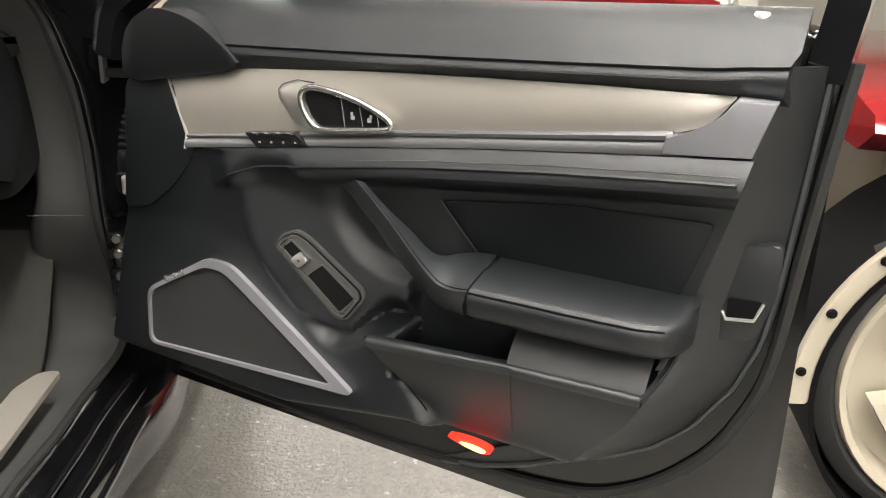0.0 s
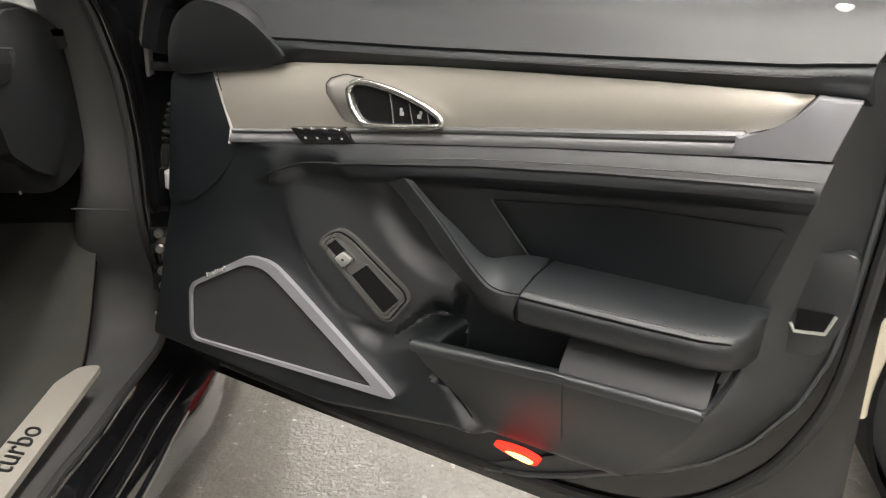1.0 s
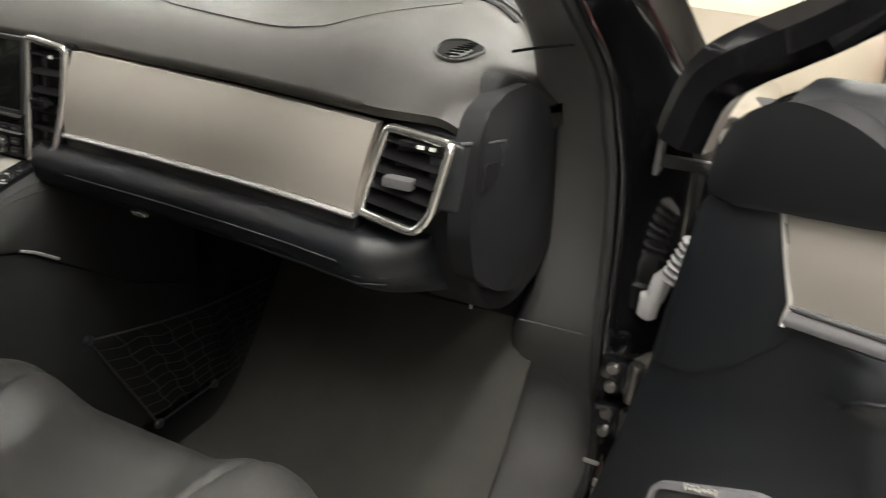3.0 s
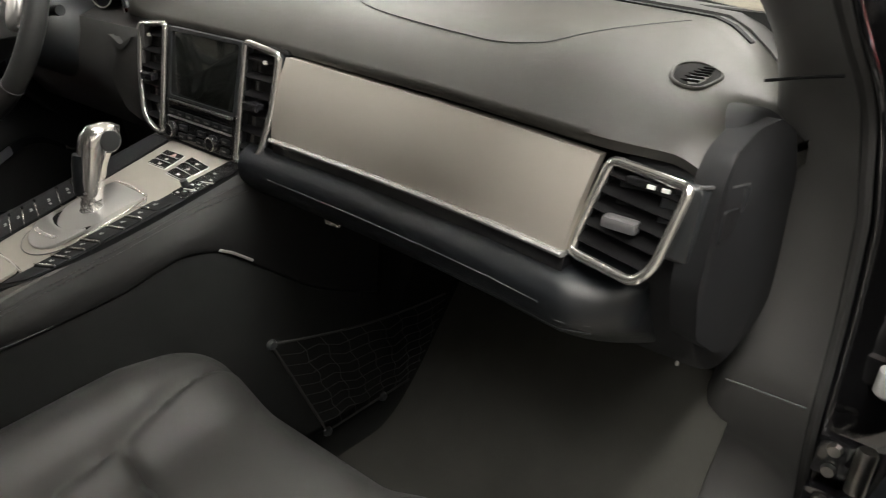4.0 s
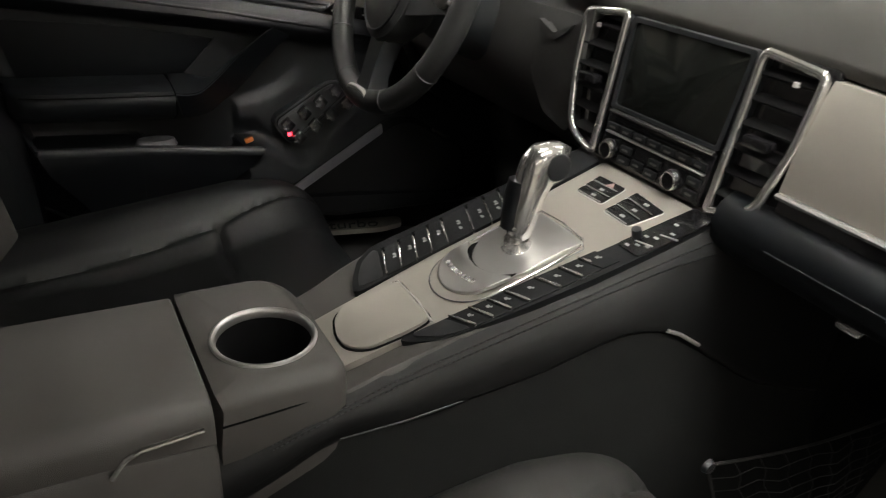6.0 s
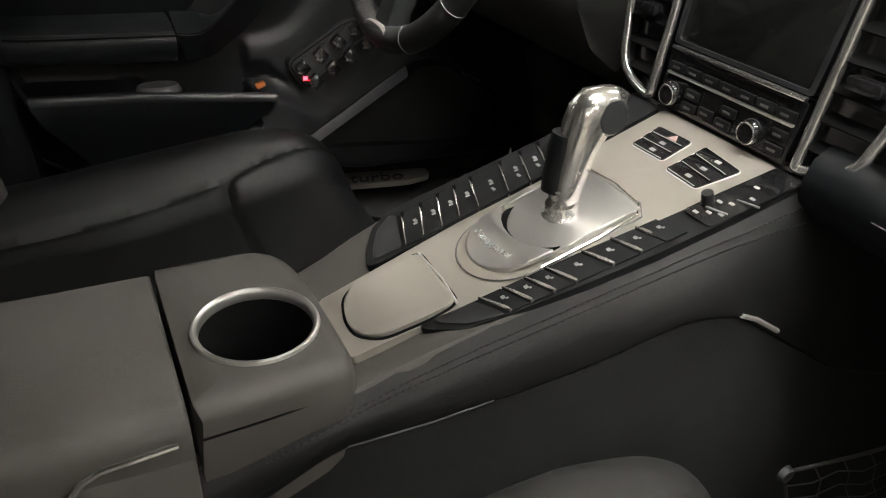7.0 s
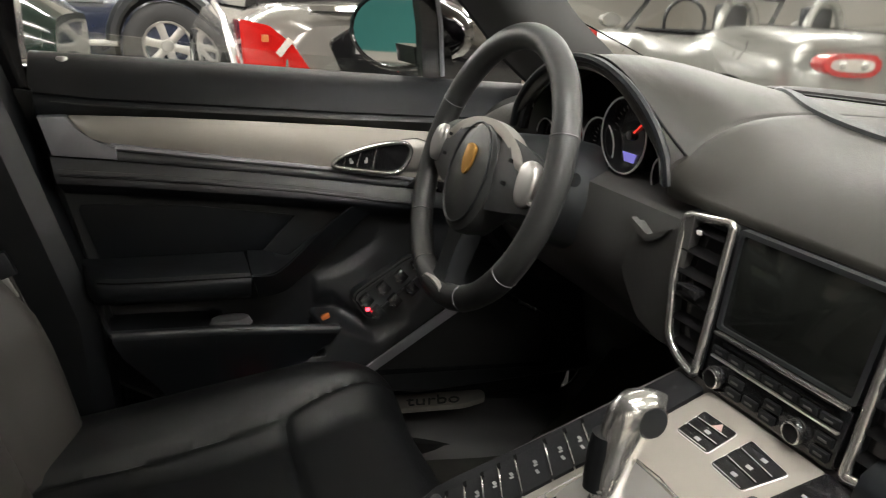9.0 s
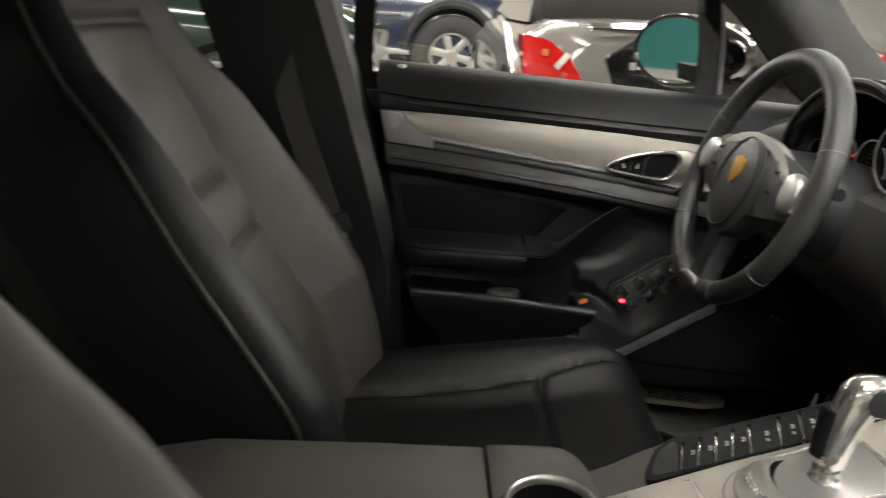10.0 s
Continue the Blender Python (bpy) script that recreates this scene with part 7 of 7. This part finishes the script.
# ---- other cars in the garage ----
def road_wheel(parent, c, r, w, rim_mat, facing, spokes=5, label="alloy wheel", k_=0.70, disc=None):
    """facing: the angle in degrees about z to which the wheel's outer side looks."""
    m = Matrix.Translation(c) @ Matrix.Rotation(radians(facing), 4, "Z") @ Matrix.Rotation(radians(90), 4, "Y")
    whl = part("wheel", lathe([(r * k_, -w / 2), (r * 0.93, -w / 2), (r, -w / 2 + 0.03), (r, w / 2 - 0.03), (r * 0.985, w / 2 - 0.012), (r * 0.93, w / 2), (r * (k_ + 0.04), w / 2 + 0.004), (r * k_, w / 2 - 0.01)], 48, m, closed=True), TYRE, parent, "black rubber tyre")
    part("rim", lathe([(r * k_, -w / 2), (r * (k_ + 0.01), w / 2 - 0.004), (r * (k_ - 0.005), w / 2 + 0.006), (r * (k_ - 0.04), w / 2 + 0.002), (r * (k_ - 0.07), w / 2 - 0.03), (r * (k_ - 0.08), -w / 2)], 48, m, closed=True), rim_mat, whl, label)
    part("rim_disc", lathe([(0.0, w / 2 - 0.055), (r * (k_ - 0.07), w / 2 - 0.06), (r * (k_ - 0.07), w / 2 - 0.075), (0.0, w / 2 - 0.075)], 32, m), disc or DARK, whl)
    for k in range(spokes):
        a = 2 * math.pi * k / spokes + 0.3
        ca, sa = math.cos(a), math.sin(a)
        rr = [(r * 0.10, 0.055, w / 2 - 0.012), (r * 0.25, 0.046, w / 2 - 0.005), (r * 0.45, 0.052, w / 2 - 0.006), (r * 0.655, 0.075, w / 2 - 0.004)]
        bm = loft([[Vector((ca * d - sa * e * hw, sa * d + ca * e * hw, z - dz)) for e, dz in ((-1, 0.035), (-0.85, 0.006), (-0.4, 0.0), (0.4, 0.0), (0.85, 0.006), (1, 0.035))] for d, hw, z in rr])
        bm.transform(m)
        part("spoke", bm, rim_mat, whl)
    part("hub_cap", lathe([(0.0, w / 2 + 0.004), (r * 0.13, w / 2), (r * 0.16, w / 2 - 0.015), (0.0, w / 2 - 0.02)], 24, m), rim_mat, whl)
    return whl


def side_body(length, hood, deck, belt, top, width, cabin):
    """Sections of a car body along its length: local y runs forward from the tail."""
    rows = []
    for i in range(33):
        t = i / 32
        y = length * t
        nose = sstep(0, 0.05, t) * sstep(1, 0.94, t)
        h = lerp([(0, deck - 0.08), (0.04, deck), (cabin[0] - 0.06, deck + 0.02), (cabin[0], belt), (cabin[1], belt), (cabin[1] + 0.04, hood + 0.03), (0.96, hood - 0.08), (1, hood - 0.2)], t)
        w = width / 2 * (0.80 + 0.20 * nose)
        zb = 0.20 + 0.12 * (1 - nose)
        rows.append([Vector((x * w, y, zb + (h - zb) * z)) for x, z in ((-0.92, 0.0), (-0.98, 0.15), (-1.0, 0.5), (-0.99, 0.72), (-0.93, 0.90), (-0.80, 0.975), (-0.4, 1.0), (0.4, 1.0), (0.80, 0.975), (0.93, 0.90), (0.99, 0.72), (1.0, 0.5), (0.98, 0.15), (0.92, 0.0))])
    return loft(rows)


def greenhouse(length, belt, top, width, cabin):
    rows = []
    for t, k in ((cabin[0], 0.0), (cabin[0] + (cabin[1] - cabin[0]) * 0.28, 1.0), (cabin[0] + (cabin[1] - cabin[0]) * 0.62, 1.0), (cabin[1], 0.0)):
        z = belt + (top - belt) * k + 0.005
        w = width / 2 * (0.86 - 0.18 * k)
        rows.append([Vector((-width / 2 * 0.86, length * t, belt - 0.03)), Vector((-w, length * t, z - 0.03)), Vector((-w * 0.8, length * t, z)), Vector((w * 0.8, length * t, z)), Vector((w, length * t, z - 0.03)), Vector((width / 2 * 0.86, length * t, belt - 0.03))])
    return loft(rows)


def parked_car(name, m, paint, rim, label, length, hood, deck, belt, top, width, cabin, r=0.32, roof=True, k_=0.70):
    root = thing(name, label, "car", m)
    part("body", side_body(length, hood, deck, belt, top, width, cabin), paint, root, smooth=50)
    if roof:
        part("cabin", greenhouse(length, belt, top, width, cabin), PIANO, root, "dark glazed cabin", smooth=30)
        part("roof_panel", box((0, length * (cabin[0] + (cabin[1] - cabin[0]) * 0.45), top + 0.004), (width * 0.62, length * (cabin[1] - cabin[0]) * 0.36, 0.03), 0.012), paint, root)
    for s in (-1, 1):
        for t in (0.17, 0.80):
            road_wheel(root, (s * (width / 2 - 0.10), length * t, r), r, 0.22, rim, 0 if s > 0 else 180, 6, "alloy wheel", k_)
            arch = lathe([(r + 0.02, -0.125), (r + 0.075, -0.13), (r + 0.075, 0.128), (r + 0.02, 0.125)], 32, Matrix.Translation((s * (width / 2 - 0.12), length * t, r)) @ Matrix.Rotation(radians(90), 4, "Y"), closed=True)
            part("wheel_arch", arch, DARK, root)
    return root


# silver roadster ahead, tail towards us
rd = parked_car("silver_roadster", Matrix.Translation((-2.5, 3.6, 0)) @ Matrix.Rotation(radians(84), 4, "Z"), SILVER, SATIN, "silver open roadster with red oval tail lamps", 3.95, 0.88, 0.96, 0.90, 1.2, 1.72, (0.30, 0.60), 0.31, roof=False)
for s in (-1, 1):
    o = [(0.16 * math.copysign(abs(math.cos(q)) ** 0.7, math.cos(q)), 0.062 * math.copysign(abs(math.sin(q)) ** 0.8, math.sin(q))) for q in [2 * math.pi * k / 28 for k in range(28)]]
    tl = part("tail_lamp", prism(o, lambda a, b, d: Vector((s * 0.60 + a, 0.02 + 0.30 * max(0.0, abs(s * 0.60 + a) - 0.55) - d, 0.80 + b)), -0.14, 0.075, 0.012), REDLENS, rd, "red oval tail lamp")
    part("lamp_band", prism(scaled(o, 0.72, 0.55), lambda a, b, d: Vector((s * 0.61 + a, 0.02 + 0.30 * max(0.0, abs(s * 0.61 + a) - 0.55) - d, 0.80 + b)), 0.05, 0.080), CLEARLENS, tl, "pale lamp centre")
    for k in (-1, 1):
        part("lamp_bowl", lathe([(0.0, 0.006), (0.020, 0.005), (0.026, 0.0), (0.0, 0.0)], 20, Matrix.Translation((s * 0.61 + 0.055 * k, 0.02 + 0.30 * max(0.0, abs(s * 0.61 + 0.055 * k) - 0.55) - 0.079, 0.80)) @ Matrix.Rotation(radians(90), 4, "X")), CHROME, tl)
    part("roll_hoop", tube([Vector((s * 0.36 + 0.15 * math.cos(q), 1.33, 0.90 + 0.25 * math.sin(q))) for q in [math.pi * k / 10 for k in range(11)]], 0.032, 8), SILVER, rd, "silver roll hoop")
    part("head_rest", box((s * 0.36, 1.42, 0.97), (0.24, 0.09, 0.28), 0.04), LEATHER, rd)
    part("door_mirror", loft([[Vector((s * (0.90 + 0.09 * math.cos(q) * k), 2.15 + dy, 0.96 + 0.06 * math.sin(q) * k)) for q in [2 * math.pi * j / 12 for j in range(12)]] for dy, k in ((0.0, 0.9), (0.02, 1.0), (0.08, 0.85), (0.11, 0.3))]), SILVER, rd)
    part("haunch", loft([[Vector((s * (0.62 + 0.17 * math.cos(q) * k), y, 0.86 + 0.12 * math.sin(q) * k)) for q in [2 * math.pi * j / 14 for j in range(14)]] for y, k in ((0.10, 0.3), (0.30, 0.75), (0.65, 1.0), (1.0, 0.9), (1.35, 0.35))]), SILVER, rd, "rounded rear haunch", smooth=70)
part("screen_frame", tube([Vector((-0.68, 2.36, 0.86)), Vector((-0.60, 2.10, 1.16)), Vector((0.0, 2.04, 1.21)), Vector((0.60, 2.10, 1.16)), Vector((0.68, 2.36, 0.86))], 0.022, 8), PIANO, rd, "windscreen frame")
part("cockpit", box((0, 1.85, 0.905), (1.25, 0.85, 0.02), 0.01), DARK, rd)
part("boot_lid_seam", tube([Vector((-0.45, 1.0, 0.982)), Vector((-0.47, 0.35, 0.980)), Vector((-0.30, 0.14, 0.965)), Vector((0.30, 0.14, 0.965)), Vector((0.47, 0.35, 0.980))], 0.004, 6), DARK, rd)
part("steering_rim", tube([Vector((-0.36 + 0.18 * math.cos(q), 1.98, 0.97 + 0.17 * math.sin(q))) for q in [2 * math.pi * k / 24 for k in range(24)]], 0.014, 8, closed=True), PLASTIC, rd)

# saloon with a red wedge lamp, beside us; grey paints ceiling reflection on black
bs = parked_car("grey_sheen_saloon", Matrix.Translation((-3.06, 0.84, 0)) @ Matrix.Rotation(radians(90), 4, "Z"), GREY, SATIN, "black saloon painted grey as reflecting, with black tail panel and red wedge lamps", 4.6, 0.92, 1.0, 1.0, 1.42, 1.84, (0.20, 0.72), 0.33)
part("tail_panel", prism(rounded([(-0.54, 0.84), (-0.40, 0.93), (0.40, 0.93), (0.54, 0.84), (0.44, 0.62), (-0.44, 0.62)], 0.03), lambda a, b, d: Vector((a, 0.03 - d, b)), -0.15, 0.05, 0.015), GLOSS, bs, "gloss black tail panel")
part("tail_spoiler", loft([[Vector((x, y, z)) for y, z in ((0.0, 0.955), (-0.05, 0.965), (-0.055, 0.975), (0.06, 0.995))] for x in (-0.62, -0.35, 0.0, 0.35, 0.62)]), GLOSS, bs, "black tail spoiler")
part("lettering", join(*[box((-0.40 + 0.035 * k, -0.023, 0.805), (0.026, 0.006, 0.034 - 0.008 * (k % 2))) for k in range(6)]), SATIN, bs, "pale chrome lettering", smooth=0)
for s in (-1, 1):
    wl = part("tail_lamp", prism(rounded([(s * 0.925, 0.930), (s * 0.80, 0.905), (s * 0.70, 0.825), (s * 0.615, 0.70), (s * 0.60, 0.66), (s * 0.91, 0.66)], 0.012), lambda a, b, d: Vector((a, 0.06 + 0.35 * max(0.0, abs(a) - 0.72) - d, b)), -0.16, 0.085, 0.012), REDLENS, bs, "red wedge tail lamp")
    part("lamp_marker", box((s * 0.82, 0.005, 0.85), (0.03, 0.02, 0.03), 0.004), ORANGE, wl)
    # Pale bar painted in as the white reflection streak on the lens.
    part("lamp_streak", box((0, 0, 0), (0.03, 0.012, 0.09), 0.004, Matrix.Translation((s * 0.74, -0.026, 0.815)) @ Matrix.Rotation(radians(s * -40), 4, "Y")), CLEARLENS, wl)
part("antenna", tube([Vector((-0.80, 0.35, 0.98)), Vector((-0.80, 0.34, 1.4))], 0.006, 6), PLASTIC, bs, "thin black aerial")
part("side_chrome", tube([Vector((-0.925, 0.20, 0.70)), Vector((-0.93, 0.7, 0.92)), Vector((-0.92, 1.3, 0.98))], 0.02, 8), CHROME, bs)

# dark blue off-road car, farther off
jp = parked_car("blue_off_road_car", Matrix.Translation((-9.5, -3.6, 0)), BLUE, BRUSH, "dark blue off-road car with chunky tyres", 4.2, 1.22, 1.25, 1.28, 1.9, 1.80, (0.04, 0.70), 0.47, True, 0.56)
part("step_bar", tube([Vector((0.95, 1.2, 0.50)), Vector((0.97, 2.0, 0.50)), Vector((0.95, 2.85, 0.50))], 0.035, 8), STEEL, jp, "side step bar")
part("door_line", box((0.915, 2.0, 0.92), (0.02, 1.5, 0.03), 0.004), STRIP, jp)
part("wing_flare", tube([Vector((0.93, 3.36 + 0.56 * math.cos(q), 0.52 + 0.56 * math.sin(q))) for q in [math.pi * k / 12 for k in range(13)]], 0.07, 8), PLASTIC, jp, "black wing flare")
parked_car("green_car", Matrix.Translation((-5.5, -5.2, 0)) @ Matrix.Rotation(radians(-4), 4, "Z"), GREEN, CHROME, "dark green car with bright chrome trim", 4.3, 1.08, 1.0, 1.06, 1.45, 1.70, (0.24, 0.60), 0.34)

# cream car with its bumper removed, red shell showing
CA = radians(70)
cm = Matrix.Translation((2.312, -0.122, 0)) @ Matrix.Rotation(CA, 4, "Z")
cr = thing("cream_car", "cream car on cream wheels with its bumper removed", "car", cm)
# local: the wheel's centre at x = 0.10, y = 0, the flank looks to -x, the car runs to -y
wz = 0.32
ca_ = lambda r0, x, a: Vector((x, r0 * math.cos(a), wz + r0 * math.sin(a)))
arcs = [radians(-8 + 196 * k / 36) for k in range(37)]
part("wing", loft([[ca_(0.355, 0.02, a), ca_(0.352, -0.02, a), ca_(0.360, -0.03, a), ca_(0.388, -0.03, a), ca_(0.388, -0.012, a)] for a in arcs]), CREAM, cr, "cream wing with bare edge", smooth=60)
for k in range(11):
    part("plug", lathe([(0.0, 0.006), (0.007, 0.005), (0.009, 0.0), (0.0, 0.0)], 12, Matrix.Translation(ca_(0.377, -0.031, radians(2 + 18 * k))) @ Matrix.Rotation(radians(-90), 4, "Y")), DARK, cr, "black plug")
part("arch_liner", lathe([(0.352, -0.02), (0.36, 0.30), (0.35, 0.30), (0.342, -0.02)], 40, Matrix.Translation((0.0, 0, wz)) @ Matrix.Rotation(radians(90), 4, "Y"), closed=True), DARK, cr)
part("shell", loft([[Vector((x, y, z)) for x, z in ((0.10, 0.70), (0.04, 0.74), (0.06, 0.765), (0.22, 0.79 + 0.03 * k), (1.40, 0.79 + 0.03 * k), (1.56, 0.765), (1.5, 0.70))] for y, k in ((0.34, 0.0), (0.0, 0.6), (-0.45, 1.0), (-1.0, 1.2))]), RED, cr, "bare red body shell", smooth=50)
part("body", loft([[Vector((x, y, z)) for x, z in ((-0.02, 0.22), (-0.04, 0.55), (0.0, 0.84), (0.06, 0.88), (1.54, 0.88), (1.6, 0.84), (1.64, 0.55), (1.62, 0.22))] for y in (-0.50, -1.2, -2.4, -3.3)]), CREAM, cr, smooth=50)
part("cabin", loft([[Vector((x, y, z)) for x, z in ((0.06, 0.87), (0.18, h), (1.42, h), (1.54, 0.87))] for y, h in ((-0.55, 0.88), (-1.15, 1.28), (-2.2, 1.30), (-3.0, 0.89))]), PIANO, cr, "dark glazed cabin")
for y in (0.0, -2.5):
    road_wheel(cr, (0.105, y + 0.012, 0.335), 0.335, 0.20, CREAM, 180, 5, "cream painted rim", 0.86, CREAM)
    road_wheel(cr, (1.49, y + 0.012, 0.335), 0.335, 0.20, CREAM, 0, 5, "cream painted rim", 0.86, CREAM)

# red car and cream saloon beyond the open door
rc = parked_car("red_car", Matrix.Translation((2.72, 6.85, 0)) @ Matrix.Rotation(radians(176), 4, "Z"), RED, SATIN, "glossy red coupe with pale clear headlamps", 4.3, 1.00, 0.95, 0.98, 1.35, 1.84, (0.22, 0.62), 0.33)
for s in (-1, 1):
    hl = part("headlamp", prism(rounded([(s * 0.50, 0.80), (s * 0.86, 0.86), (s * 0.88, 0.76), (s * 0.56, 0.70)], 0.03), lambda a, b, d: Vector((a, 4.26 - 0.25 * max(0.0, abs(a) - 0.6) + d, b)), -0.12, 0.02, 0.01), CLEARLENS, rc, "clear headlamp")
    part("lamp_chrome", lathe([(0.0, 0.01), (0.04, 0.008), (0.05, 0.0), (0.0, 0.0)], 20, Matrix.Translation((s * 0.70, 4.262, 0.785)) @ Matrix.Rotation(radians(-90), 4, "X")), CHROME, hl)
parked_car("cream_saloon", Matrix.Translation((0.28, 2.05, 0)) @ Matrix.Rotation(radians(-4), 4, "Z"), CREAM, SATIN, "glossy cream saloon standing ahead", 4.2, 0.86, 0.88, 0.90, 1.30, 1.75, (0.32, 0.64), 0.32)

# road wheels of our own car
own = thing("car_wheels", "four alloy road wheels under the black car", "wheels")
for wx, wy, fc in ((0.80, 1.02, 0), (-0.80, 1.02, 180), (0.80, -2.15, 0), (-0.80, -2.15, 180)):
    road_wheel(own, (wx, wy, 0.355), 0.355, 0.25, SATIN, fc, 5)
